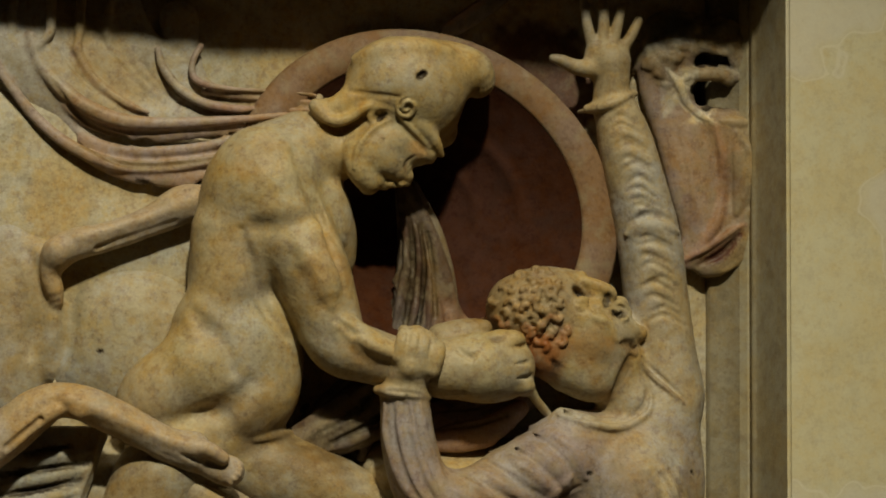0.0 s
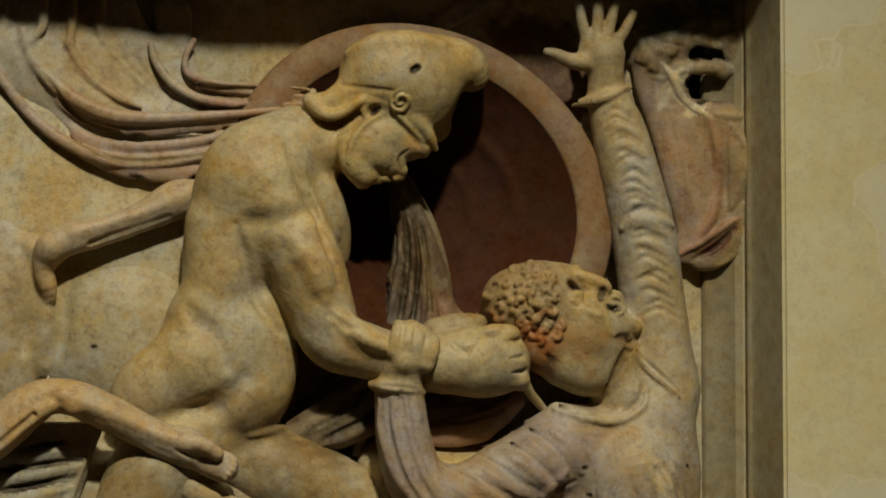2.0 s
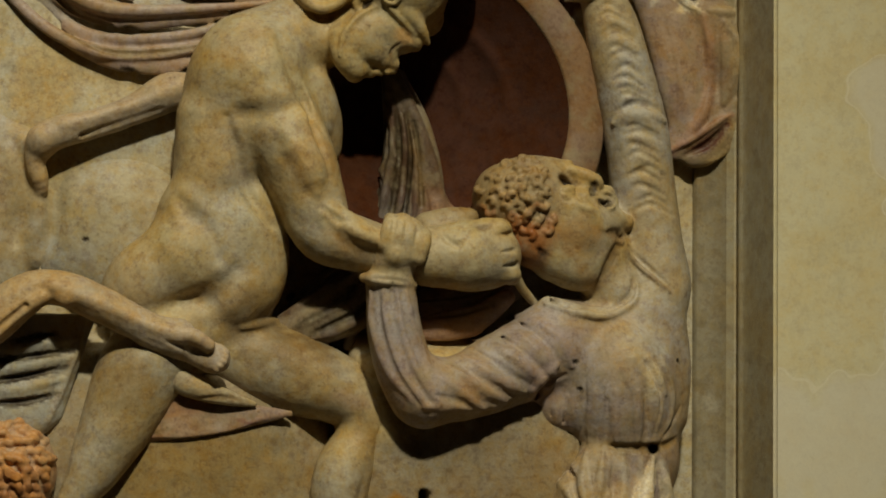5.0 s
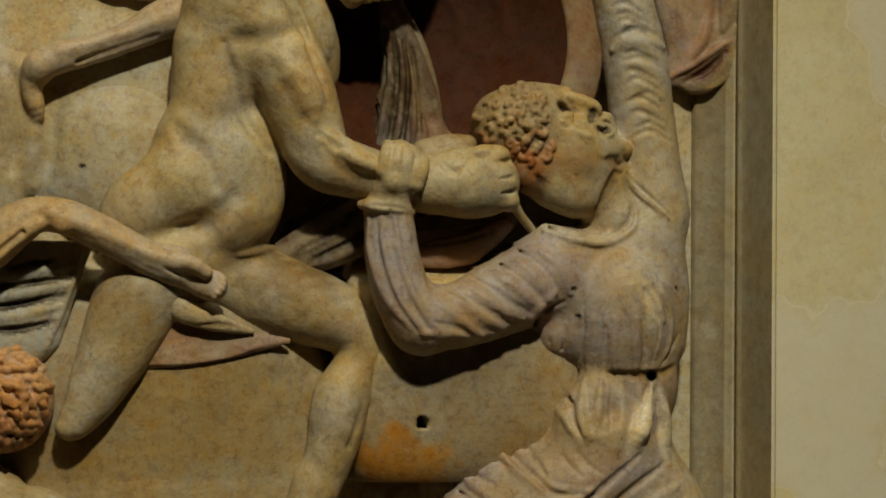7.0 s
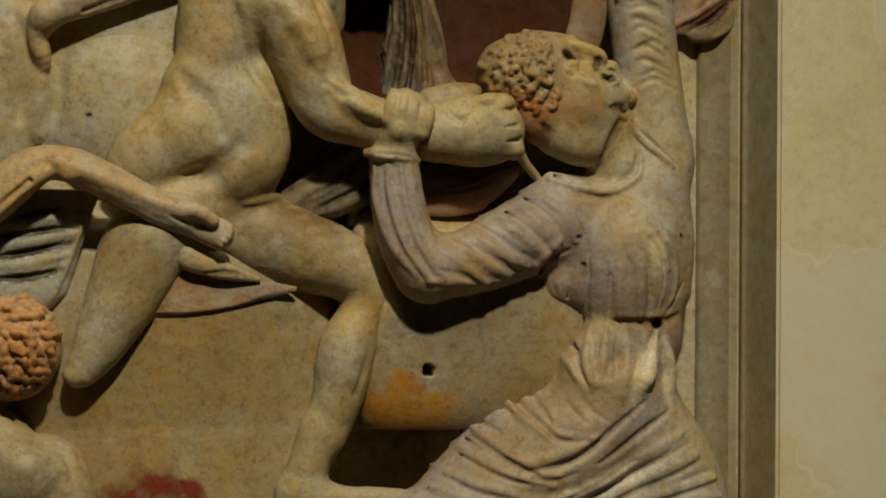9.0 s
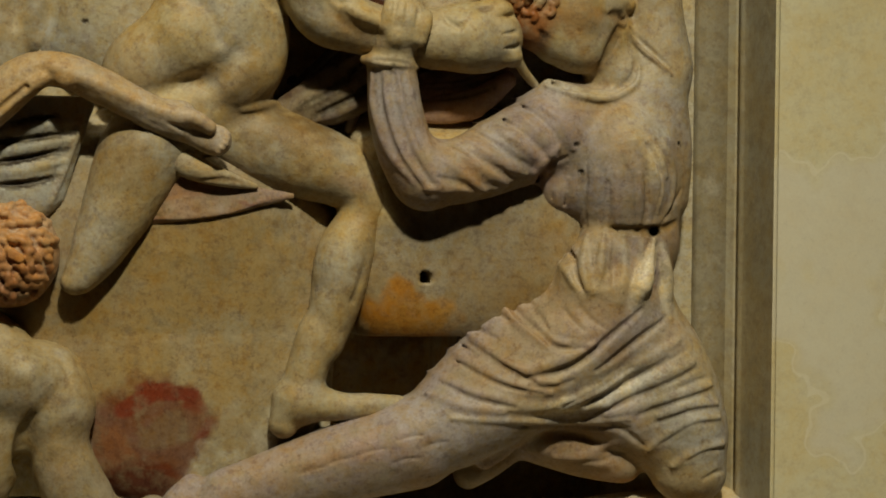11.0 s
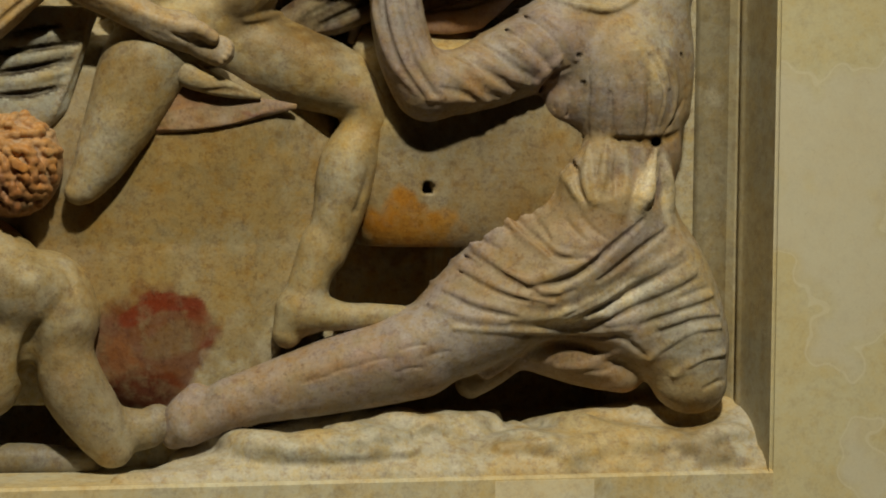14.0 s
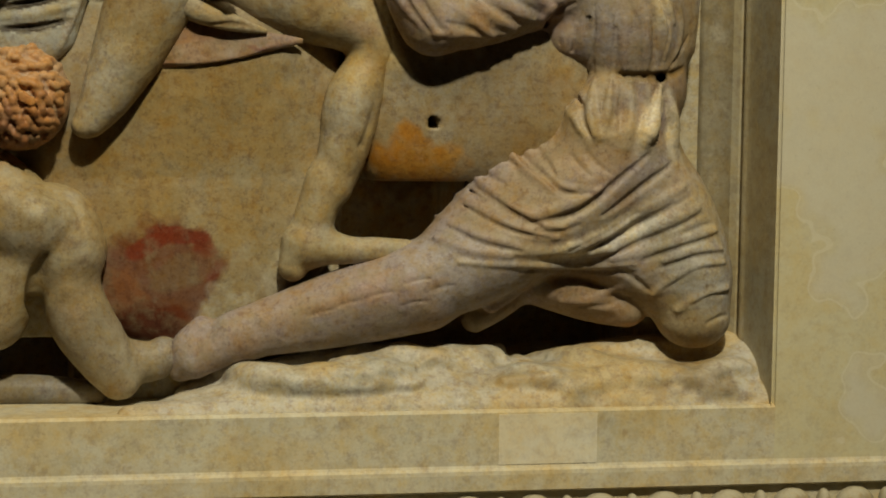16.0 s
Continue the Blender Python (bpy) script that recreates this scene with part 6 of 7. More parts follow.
h.fold("bone", 1.5, 0.0, (-7.1, 1527.8, 1.5), (-5.2, 1526.4, 2), (-3.3, 1525.2, 1.8))
h.fold("bone", 1.5, 0.0, (-9.5, 1524.4, 1.5), (-7.6, 1523, 2), (-5.7, 1521.9, 1.8))
h.fold("bone", 1.5, 0.0, (-12.7, 1521.6, 1.5), (-10.8, 1520.2, 2), (-8.9, 1519, 1.8))
h.crease(2, 0.1, (-47.2, 1540.6, 1.3), (-37.8, 1537.1, 1.8), (-30.7, 1531.3, 1.3))
h.limb("skin", 6, (-45.7, -58, 1519.5, 10.1), (-31.6, -60, 1510.1, 10.1), (-10.1, -60, 1501.8, 7.6), (6.8, -58, 1497.1, 5), (20.5, -56, 1494.1, 2.5), flat=1.2)
h.crease(2, 0.1, (-23.4, 1498.4, 1), (-4.5, 1499.4, 1.5), (14.4, 1497.4, 1), tint='dun')
# holes in the leg and flank with shade put into their colour
h.groove(3, (-35.1, -79.6, 1515.5, 2.3), (-30.7, -76.8, 1513.7, 2.7), tint="dark")
h.groove(1.5, (-103.5, -79.6, 1550.5, 2.3), (-98.5, -77.7, 1550.5, 2.3), tint="dark")
h.crease(1, -0.2, (-109.7, 1619.8, 1.1), (-108.4, 1619.4, 1.4), (-107.2, 1619, 1.1), tint="dark")
tagged(h.mesh("horse_carving", CARVED), "rearing marble horse with thin raised forelegs, carved in relief", "relief carving")

s = Carving((-210, -75, 1466), (-95, 8, 1562), 1.4)
s.limb("grey", 8, (-191, -34, 1549.3, 21.6), (-153.6, -38, 1553.2, 21.6), (-117.3, -38, 1557.2, 16.2), flat=1.4)
s.limb("grey", 8, (-190.8, -34, 1532.7, 21.6), (-153.5, -38, 1536.6, 21.6), (-122.6, -38, 1540.4, 16.2), flat=1.4)
s.limb("grey", 8, (-190.7, -34, 1516.1, 21.6), (-153.4, -38, 1519.9, 21.6), (-127.9, -38, 1523.7, 16.2), flat=1.4)
s.limb("grey", 8, (-190.6, -34, 1499.4, 21.6), (-153.2, -38, 1503.2, 21.6), (-133.1, -38, 1506.9, 16.2), flat=1.4)
s.limb("grey", 8, (-190.4, -34, 1482.8, 21.6), (-153.1, -38, 1486.6, 21.6), (-138.4, -38, 1490.2, 16.2), flat=1.4)
s.fold("pale", 3, -0.1, (-108.4, 1555, 1.9), (-114.6, 1533.4, 2.4), (-123.8, 1507, 2.4), (-134.2, 1480.6, 1.9))
# the creases' shade is put into their colour
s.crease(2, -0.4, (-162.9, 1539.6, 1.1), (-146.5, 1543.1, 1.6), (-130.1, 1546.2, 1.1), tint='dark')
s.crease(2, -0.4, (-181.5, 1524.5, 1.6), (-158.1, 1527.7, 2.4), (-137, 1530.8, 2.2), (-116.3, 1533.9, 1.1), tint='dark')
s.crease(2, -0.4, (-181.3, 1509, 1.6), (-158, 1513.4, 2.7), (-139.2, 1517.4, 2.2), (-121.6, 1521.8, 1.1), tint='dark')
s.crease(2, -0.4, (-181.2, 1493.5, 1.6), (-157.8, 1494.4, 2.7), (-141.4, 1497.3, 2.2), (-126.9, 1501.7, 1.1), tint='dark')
s.fold("grey", 4, -0.5, (-181.5, 1532.8, 1.6), (-153.5, 1536.4, 3.2), (-113.5, 1543, 1.6))
s.fold("grey", 4, -0.5, (-181.4, 1517.3, 1.6), (-153.4, 1521.1, 3.2), (-119.3, 1528.1, 1.6))
s.fold("grey", 4, -0.5, (-181.3, 1501.4, 1.6), (-153.2, 1504.9, 3.2), (-123.9, 1512.2, 1.6))
tagged(s.mesh("saddle_cloth_carving", CARVED), "grey marble folds of a saddle cloth, shade coloured into its deep creases", "relief carving")

q = Carving((-228, -83, 1201), (-35, 8, 1488), 1.2)
q.lump("gold", 6, (-165.1, -41.6, 1441.9), (38, 35.3, 40.7))
q.fold("gold", 1.0, 0.2, (-184, 1474, 2.7), (-181.5, 1476.5, 3.4), (-178.2, 1477.4, 2.7))
q.fold("gold", 1.0, 0.2, (-178.2, 1474.4, 2.7), (-175.3, 1477, 3.4), (-171.1, 1477, 2.7))
q.fold("gold", 1.0, 0.2, (-173.7, 1473.2, 2.7), (-170.7, 1477, 3.4), (-166.2, 1477.9, 2.7))
q.fold("gold", 1.0, 0.2, (-166.2, 1473.2, 2.7), (-164.5, 1477.9, 3.4), (-160.4, 1480, 2.7))
q.fold("gold", 1.0, 0.2, (-160, 1477.9, 2.7), (-156.2, 1480, 3.4), (-152.9, 1477.9, 2.7))
q.fold("gold", 1.0, 0.2, (-154.6, 1473.7, 2.7), (-150.4, 1475.4, 3.4), (-149.1, 1479.2, 2.7))
q.fold("gold", 1.0, 0.2, (-183.6, 1471.5, 2.7), (-180.7, 1468.1, 3.4), (-176.6, 1468.5, 2.7))
q.fold("gold", 1.0, 0.2, (-174.1, 1472.8, 2.7), (-170.8, 1471.1, 3.4), (-167.5, 1470.3, 2.7))
q.fold("gold", 1.0, 0.2, (-171.6, 1471.9, 2.7), (-167, 1472.4, 3.4), (-163.7, 1469.5, 2.7))
q.fold("gold", 1.0, 0.2, (-164.1, 1469.9, 2.7), (-160.8, 1466.9, 3.4), (-156.7, 1468.2, 2.7))
q.fold("gold", 1.0, 0.2, (-157.1, 1473.7, 2.7), (-152.9, 1472.9, 3.4), (-150, 1470.4, 2.7))
q.fold("gold", 1.0, 0.2, (-150.8, 1469.1, 2.7), (-147.1, 1470, 3.4), (-144.6, 1472.9, 2.7))
q.fold("gold", 1.0, 0.2, (-146.7, 1471.6, 2.7), (-142.5, 1470.4, 3.4), (-139.2, 1467.5, 2.7))
q.fold("gold", 1.0, 0.2, (-182.8, 1467.7, 2.7), (-179.5, 1464.7, 3.4), (-177.9, 1461, 2.7))
q.fold("gold", 1.0, 0.2, (-181.1, 1463, 2.7), (-177, 1461.8, 3.4), (-172.5, 1461.4, 2.7))
q.fold("gold", 1.0, 0.2, (-174.9, 1465.2, 2.7), (-170.8, 1463.5, 3.4), (-166.6, 1465.6, 2.7))
q.fold("gold", 1.0, 0.2, (-166.6, 1466.5, 2.7), (-163.3, 1464.8, 3.4), (-160, 1464, 2.7))
q.fold("gold", 1.0, 0.2, (-160.4, 1466.1, 2.7), (-155.8, 1466.1, 3.4), (-151.7, 1464.9, 2.7))
q.fold("gold", 1.0, 0.2, (-152.9, 1467.4, 2.7), (-149.2, 1465.3, 3.4), (-145, 1463.2, 2.7))
q.fold("gold", 1.0, 0.2, (-149.6, 1466.6, 2.7), (-145, 1467.4, 3.4), (-141.7, 1464.9, 2.7))
q.fold("gold", 1.0, 0.2, (-140.5, 1462.8, 2.7), (-136.7, 1464.9, 3.4), (-133.8, 1467.1, 2.7))
q.fold("gold", 1.0, 0.2, (-182.8, 1457.6, 2.7), (-178.7, 1455.9, 3.4), (-174.6, 1454.6, 2.7))
q.fold("gold", 1.0, 0.2, (-173.7, 1461.4, 2.7), (-172.5, 1457.6, 3.4), (-171.3, 1453.4, 2.7))
q.fold("gold", 1.0, 0.2, (-169.6, 1460.1, 2.7), (-166.7, 1456.8, 3.4), (-164.2, 1453.4, 2.7))
q.fold("gold", 1.0, 0.2, (-163.8, 1456.4, 2.7), (-159.6, 1455.5, 3.4), (-156.3, 1457.7, 2.7))
q.fold("gold", 1.0, 0.2, (-158, 1459.8, 2.7), (-153.4, 1458.1, 3.4), (-151.3, 1453.4, 2.7))
q.fold("gold", 1.0, 0.2, (-150.1, 1459.4, 2.7), (-146.7, 1458.5, 3.4), (-144.2, 1455.6, 2.7))
q.fold("gold", 1.0, 0.2, (-144.6, 1457.3, 2.7), (-140.9, 1458.6, 3.4), (-137.1, 1460.3, 2.7))
q.fold("gold", 1.0, 0.2, (-140.1, 1456.9, 2.7), (-136.7, 1454.8, 3.4), (-133.4, 1456.5, 2.7))
q.fold("gold", 1.0, 0.2, (-185.3, 1454.6, 2.7), (-182, 1452.5, 3.4), (-180.8, 1449.1, 2.7))
q.fold("gold", 1.0, 0.2, (-176.6, 1456.3, 2.7), (-177.9, 1452.5, 3.4), (-176.7, 1448.7, 2.7))
q.fold("gold", 1.0, 0.2, (-172.1, 1453.4, 2.7), (-168.8, 1452.1, 3.4), (-166.3, 1449.2, 2.7))
q.fold("gold", 1.0, 0.2, (-165.9, 1454.2, 2.7), (-162.1, 1453.8, 3.4), (-160.1, 1450.5, 2.7))
q.fold("gold", 1.0, 0.2, (-159.6, 1453.4, 2.7), (-155.5, 1453.9, 3.4), (-151.7, 1452.2, 2.7))
q.fold("gold", 1.0, 0.2, (-156.3, 1453, 2.7), (-152.2, 1450.9, 3.4), (-147.6, 1451.3, 2.7))
q.fold("gold", 1.0, 0.2, (-145.5, 1453.9, 2.7), (-141.3, 1450.9, 3.4), (-140.5, 1446.3, 2.7))
q.fold("gold", 1.0, 0.2, (-141.7, 1453.9, 2.7), (-139.2, 1450.9, 3.4), (-135.5, 1450.5, 2.7))
q.fold("gold", 1.0, 0.2, (-136.3, 1452.2, 2.7), (-132.1, 1452.2, 3.4), (-128, 1452.3, 2.7))
q.fold("gold", 1.0, 0.2, (-181.6, 1447.9, 2.7), (-179.6, 1444.9, 3.4), (-176.3, 1443.2, 2.7))
q.fold("gold", 1.0, 0.2, (-173.8, 1449.6, 2.7), (-172.5, 1445.8, 3.4), (-170.5, 1442.4, 2.7))
q.fold("gold", 1.0, 0.2, (-167.1, 1447.5, 2.7), (-164.7, 1444.1, 3.4), (-163.9, 1439.9, 2.7))
q.fold("gold", 1.0, 0.2, (-164.7, 1447.5, 2.7), (-162.6, 1443.7, 3.4), (-158.9, 1442.4, 2.7))
q.fold("gold", 1.0, 0.2, (-156.3, 1449.6, 2.7), (-152.2, 1447.5, 3.4), (-151.4, 1443.3, 2.7))
q.fold("rust", 1.0, 0.2, (-152.6, 1443.3, 2.7), (-149.3, 1445.4, 3.4), (-145.5, 1443.7, 2.7))
q.fold("gold", 1.0, 0.2, (-143.4, 1446.3, 2.7), (-140.1, 1443.3, 3.4), (-136.8, 1440.4, 2.7))
q.fold("gold", 1.0, 0.2, (-140.1, 1445.4, 2.7), (-136.3, 1445, 3.4), (-132.6, 1443.3, 2.7))
q.fold("gold", 1.0, 0.2, (-186.6, 1440.7, 2.7), (-183.8, 1437.3, 3.4), (-180.1, 1435.2, 2.7))
q.fold("rust", 1.0, 0.2, (-176.7, 1440.7, 2.7), (-174.7, 1437.3, 3.4), (-171.4, 1434.8, 2.7))
q.fold("gold", 1.0, 0.2, (-170.9, 1443.3, 2.7), (-170.5, 1439, 3.4), (-169.3, 1435.2, 2.7))
q.fold("gold", 1.0, 0.2, (-165.5, 1442, 2.7), (-160.9, 1442, 3.4), (-157.6, 1438.6, 2.7))
q.fold("gold", 1.0, 0.2, (-160.5, 1442.4, 2.7), (-157.2, 1440.3, 3.4), (-155.6, 1436.9, 2.7))
q.fold("gold", 1.0, 0.2, (-151.8, 1443.3, 2.7), (-151, 1438.6, 3.4), (-148.1, 1434.8, 2.7))
q.fold("gold", 1.0, 0.2, (-146.4, 1443.7, 2.7), (-144.7, 1439.9, 3.4), (-142.2, 1436.5, 2.7))
q.fold("gold", 1.0, 0.2, (-138, 1441.6, 2.7), (-135.9, 1438.7, 3.4), (-135.1, 1435.3, 2.7))
q.fold("gold", 1.0, 0.2, (-179.6, 1435.2, 2.7), (-177.6, 1431, 3.4), (-177.6, 1426.3, 2.7))
q.fold("rust", 1.0, 0.2, (-175.1, 1435.2, 2.7), (-173, 1431.4, 3.4), (-173.1, 1426.8, 2.7))
q.fold("gold", 1.0, 0.2, (-171.4, 1434.8, 2.7), (-167.6, 1433.1, 3.4), (-163.5, 1431.4, 2.7))
q.fold("rust", 1.0, 0.2, (-162.2, 1435.7, 2.7), (-158.1, 1434.8, 3.4), (-154.7, 1432.3, 2.7))
q.fold("gold", 1.0, 0.2, (-156, 1435.7, 2.7), (-154.8, 1431, 3.4), (-151, 1428.5, 2.7))
q.fold("rust", 1.0, 0.2, (-149.3, 1436.5, 2.7), (-148.9, 1432.7, 3.4), (-148.1, 1428.9, 2.7))
q.fold("rust", 1.0, 0.2, (-145.1, 1434.8, 2.7), (-142.7, 1431, 3.4), (-139.7, 1427.6, 2.7))
q.fold("rust", 1.0, 0.2, (-136.8, 1435.3, 2.7), (-134.7, 1432.3, 3.4), (-135.1, 1428.5, 2.7))
q.fold("rust", 1.0, 0.2, (-183.4, 1431.4, 2.7), (-181.8, 1427.6, 3.4), (-181.8, 1423.8, 2.7))
q.fold("rust", 1.0, 0.2, (-175.1, 1429.3, 2.7), (-176, 1425.1, 3.4), (-178.1, 1421.7, 2.7))
q.fold("gold", 1.0, 0.2, (-171, 1427.2, 2.7), (-167.2, 1427.6, 3.4), (-164.8, 1424.2, 2.7))
q.fold("rust", 1.0, 0.2, (-165.6, 1428.9, 2.7), (-165.6, 1424.7, 3.4), (-163.9, 1420.8, 2.7))
q.fold("gold", 1.0, 0.2, (-159.3, 1428.5, 2.7), (-158.5, 1425.1, 3.4), (-157.3, 1422.1, 2.7))
q.fold("gold", 1.0, 0.2, (-153.9, 1427.6, 2.7), (-150.2, 1425.1, 3.4), (-147.3, 1422.1, 2.7))
q.fold("gold", 1.0, 0.2, (-148.1, 1425.1, 2.7), (-144.4, 1424.7, 3.4), (-140.6, 1424.2, 2.7))
q.fold("gold", 1.0, 0.2, (-141.4, 1427.2, 2.7), (-139.8, 1423.8, 3.4), (-136.4, 1422.5, 2.7))
q.fold("rust", 1.0, 0.2, (-177.2, 1425.1, 2.7), (-177.6, 1420.4, 3.4), (-181, 1417, 2.7))
q.fold("rust", 1.0, 0.2, (-172.7, 1422.1, 2.7), (-171.9, 1418.7, 3.4), (-171.9, 1415.3, 2.7))
q.fold("gold", 1.0, 0.2, (-165.6, 1422.5, 2.7), (-165.6, 1417.9, 3.4), (-168.1, 1413.6, 2.7))
q.fold("rust", 1.0, 0.2, (-165.6, 1421.7, 2.7), (-161.5, 1421.3, 3.4), (-158.1, 1418.7, 2.7))
q.fold("gold", 1.0, 0.2, (-156.5, 1422.1, 2.7), (-154.4, 1418.7, 3.4), (-150.6, 1417.9, 2.7))
q.fold("gold", 1.0, 0.2, (-151.9, 1420.8, 2.7), (-147.3, 1420, 3.4), (-143.5, 1417.4, 2.7))
q.fold("gold", 1.0, 0.2, (-144.4, 1422.1, 2.7), (-141, 1419.6, 3.4), (-138.5, 1416.2, 2.7))
q.fold("rust", 1.0, 0.2, (-182.2, 1417, 2.7), (-183.1, 1413.7, 3.4), (-183.9, 1410.3, 2.7))
q.fold("rust", 1.0, 0.2, (-178.1, 1416.2, 2.7), (-175.6, 1412.8, 3.4), (-172.3, 1409.8, 2.7))
q.fold("rust", 1.0, 0.2, (-171.5, 1414.9, 2.7), (-166.9, 1414.5, 3.4), (-164.4, 1410.7, 2.7))
q.fold("rust", 1.0, 0.2, (-161.9, 1415.8, 2.7), (-163.2, 1412.4, 3.4), (-161.5, 1409, 2.7))
q.fold("rust", 1.0, 0.2, (-158.6, 1416.6, 2.7), (-157.7, 1412.8, 3.4), (-155.3, 1409.8, 2.7))
q.fold("rust", 1.0, 0.2, (-152.7, 1415.3, 2.7), (-153.2, 1411.1, 3.4), (-150.7, 1407.7, 2.7))
q.fold("gold", 1.0, 0.2, (-145.2, 1416.2, 2.7), (-146.1, 1412.3, 3.4), (-144.8, 1408.9, 2.7))
q.fold("rust", 1.0, 0.2, (-181.4, 1412.4, 2.7), (-179.4, 1408.2, 3.4), (-176.9, 1404.8, 2.7))
q.fold("rust", 1.0, 0.2, (-166.5, 1410.7, 2.7), (-166.1, 1407.3, 3.4), (-164, 1404.3, 2.7))
q.fold("rust", 1.0, 0.2, (-160.7, 1412.4, 2.7), (-162.8, 1408.5, 3.4), (-161.9, 1403.9, 2.7))
q.fold("rust", 1.0, 0.2, (-158.2, 1410.2, 2.7), (-155.7, 1406.4, 3.4), (-151.1, 1404.3, 2.7))
q.blotch("rust", 0.5, -173.5, 1421.7, 40.7, 27.1)
q.limb("skin", 10, (-186.7, -31.6, 1363.8, 36.2), (-161.4, -45.2, 1347.4, 32.5), (-135.9, -41.6, 1346.9, 27.1), (-127.4, -38.4, 1324.8, 28))
q.lump("skin", 6, (-157.1, -63.3, 1355.4), (19.9, 13.6, 18.1))
q.limb("skin", 8, (-131.6, -38.4, 1329.2, 26.2), (-127.5, -38.4, 1294.2, 23.5), (-118.9, -37.1, 1267.7, 25.3), (-101.7, -36.2, 1240.8, 22.6), (-90.9, -35.3, 1222.8, 17.2))
q.limb("skin", 8, (-161.4, -38.4, 1329.5, 27.1), (-174.3, -36.2, 1303.3, 27.1), (-187.2, -33.9, 1272.7, 27.1))
q.crease(6, 0.1, (-148, 1322.8, 3.6), (-155.3, 1297, 6.3), (-157.5, 1262.6, 7.2))
q.crease(5, 0.25, (-148.7, 1370.3, 1.8), (-127.7, 1365.9, 2.7), (-119.3, 1348.7, 2.3))
# glint on the shoulder, put into the colour as a white oval
q.blotch("white", 0.5, -155.1, 1355.8, 9.9, 9)
q.blotch("ochre", 0.3, -127.9, 1288, 22.6, 36.2)
q.blotch("dun", 0.55, -115, 1270, 60, 80, -15)
q.blotch("dun", 0.35, -175, 1330, 50, 60)
q.limb("dun", 6, (-88.4, -27.1, 1234.8, 18.1), (-66.5, -26.2, 1234.2, 16.3), (-55.5, -25.3, 1238.3, 15.4))
tagged(q.mesh("fallen_statue", CARVED), "fallen carved marble man with tight orange-tinted curls", "relief statue")

d = Carving((-74, -56, 1458), (246, 8, 1768), 1.4)
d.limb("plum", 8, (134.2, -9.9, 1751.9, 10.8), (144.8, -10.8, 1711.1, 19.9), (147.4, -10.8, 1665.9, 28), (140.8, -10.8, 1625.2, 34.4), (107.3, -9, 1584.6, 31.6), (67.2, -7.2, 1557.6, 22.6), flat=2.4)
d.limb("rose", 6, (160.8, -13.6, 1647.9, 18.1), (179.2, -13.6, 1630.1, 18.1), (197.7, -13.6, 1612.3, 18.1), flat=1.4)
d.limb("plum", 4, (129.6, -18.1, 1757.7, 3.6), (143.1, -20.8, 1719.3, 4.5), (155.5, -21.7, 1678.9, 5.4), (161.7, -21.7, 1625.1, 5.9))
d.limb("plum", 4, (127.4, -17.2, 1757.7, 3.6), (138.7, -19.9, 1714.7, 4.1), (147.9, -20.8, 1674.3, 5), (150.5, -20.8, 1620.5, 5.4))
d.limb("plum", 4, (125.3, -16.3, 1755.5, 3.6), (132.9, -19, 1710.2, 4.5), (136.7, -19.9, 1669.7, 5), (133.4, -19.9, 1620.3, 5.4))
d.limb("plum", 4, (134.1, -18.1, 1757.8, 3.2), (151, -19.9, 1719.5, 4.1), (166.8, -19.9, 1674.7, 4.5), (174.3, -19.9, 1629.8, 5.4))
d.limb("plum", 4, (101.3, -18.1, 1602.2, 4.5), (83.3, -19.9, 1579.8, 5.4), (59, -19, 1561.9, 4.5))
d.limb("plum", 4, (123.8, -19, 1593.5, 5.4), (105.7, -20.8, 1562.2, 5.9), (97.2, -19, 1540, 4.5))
d.fold("plum", 3, 0.2, (104.4, 1610.8, 3.6), (82.2, 1588.5, 5), (55.7, 1568.4, 4.1))
d.fold("plum", 3, 0.2, (117.9, 1602.1, 3.6), (100.2, 1575.4, 5.4), (82.6, 1551, 4.1))
d.fold("plum", 3, 0.2, (64.4, 1588.3, 3.6), (51.2, 1575, 4.5), (33.7, 1561.7, 3.2))
d.fold("plum", 3, 0.2, (127.1, 1575.6, 4.1), (113.8, 1553.4, 5), (105, 1540.1, 3.6))
d.crease(3, -0.1, (111.2, 1604.2, 2.3), (91.2, 1581.9, 3.2), (69.1, 1561.9, 2.3))
d.crease(3, -0.1, (122.5, 1588.8, 2.3), (107, 1564.4, 3.2), (93.8, 1546.6, 2.3))
d.crease(3, -0.1, (82.1, 1597.3, 2.3), (60.1, 1577.3, 3.2), (42.5, 1563.9, 2.3))
d.crease(3, -0.1, (132.7, 1743.2, 2.3), (148.9, 1705.3, 2.7), (160.5, 1665.1, 2.7), (165.2, 1638.3, 2.3))
d.crease(3, -0.1, (126.1, 1718.3, 1.8), (139, 1687.2, 2.3), (142.4, 1646.9, 2.3))
d.crease(3, -0.1, (121.8, 1686.8, 1.8), (122, 1655.6, 2.3), (112.3, 1630.9, 2.3))
# gaps between the strands, their shade painted in with the dark tint
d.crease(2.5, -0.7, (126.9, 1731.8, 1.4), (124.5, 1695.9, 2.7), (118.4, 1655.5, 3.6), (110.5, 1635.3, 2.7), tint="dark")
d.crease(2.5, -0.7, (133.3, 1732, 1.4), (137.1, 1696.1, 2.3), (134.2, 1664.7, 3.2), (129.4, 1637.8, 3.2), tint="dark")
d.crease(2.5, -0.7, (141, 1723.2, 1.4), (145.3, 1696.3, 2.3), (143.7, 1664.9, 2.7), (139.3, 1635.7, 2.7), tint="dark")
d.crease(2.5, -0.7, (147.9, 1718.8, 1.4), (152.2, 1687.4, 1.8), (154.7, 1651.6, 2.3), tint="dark")
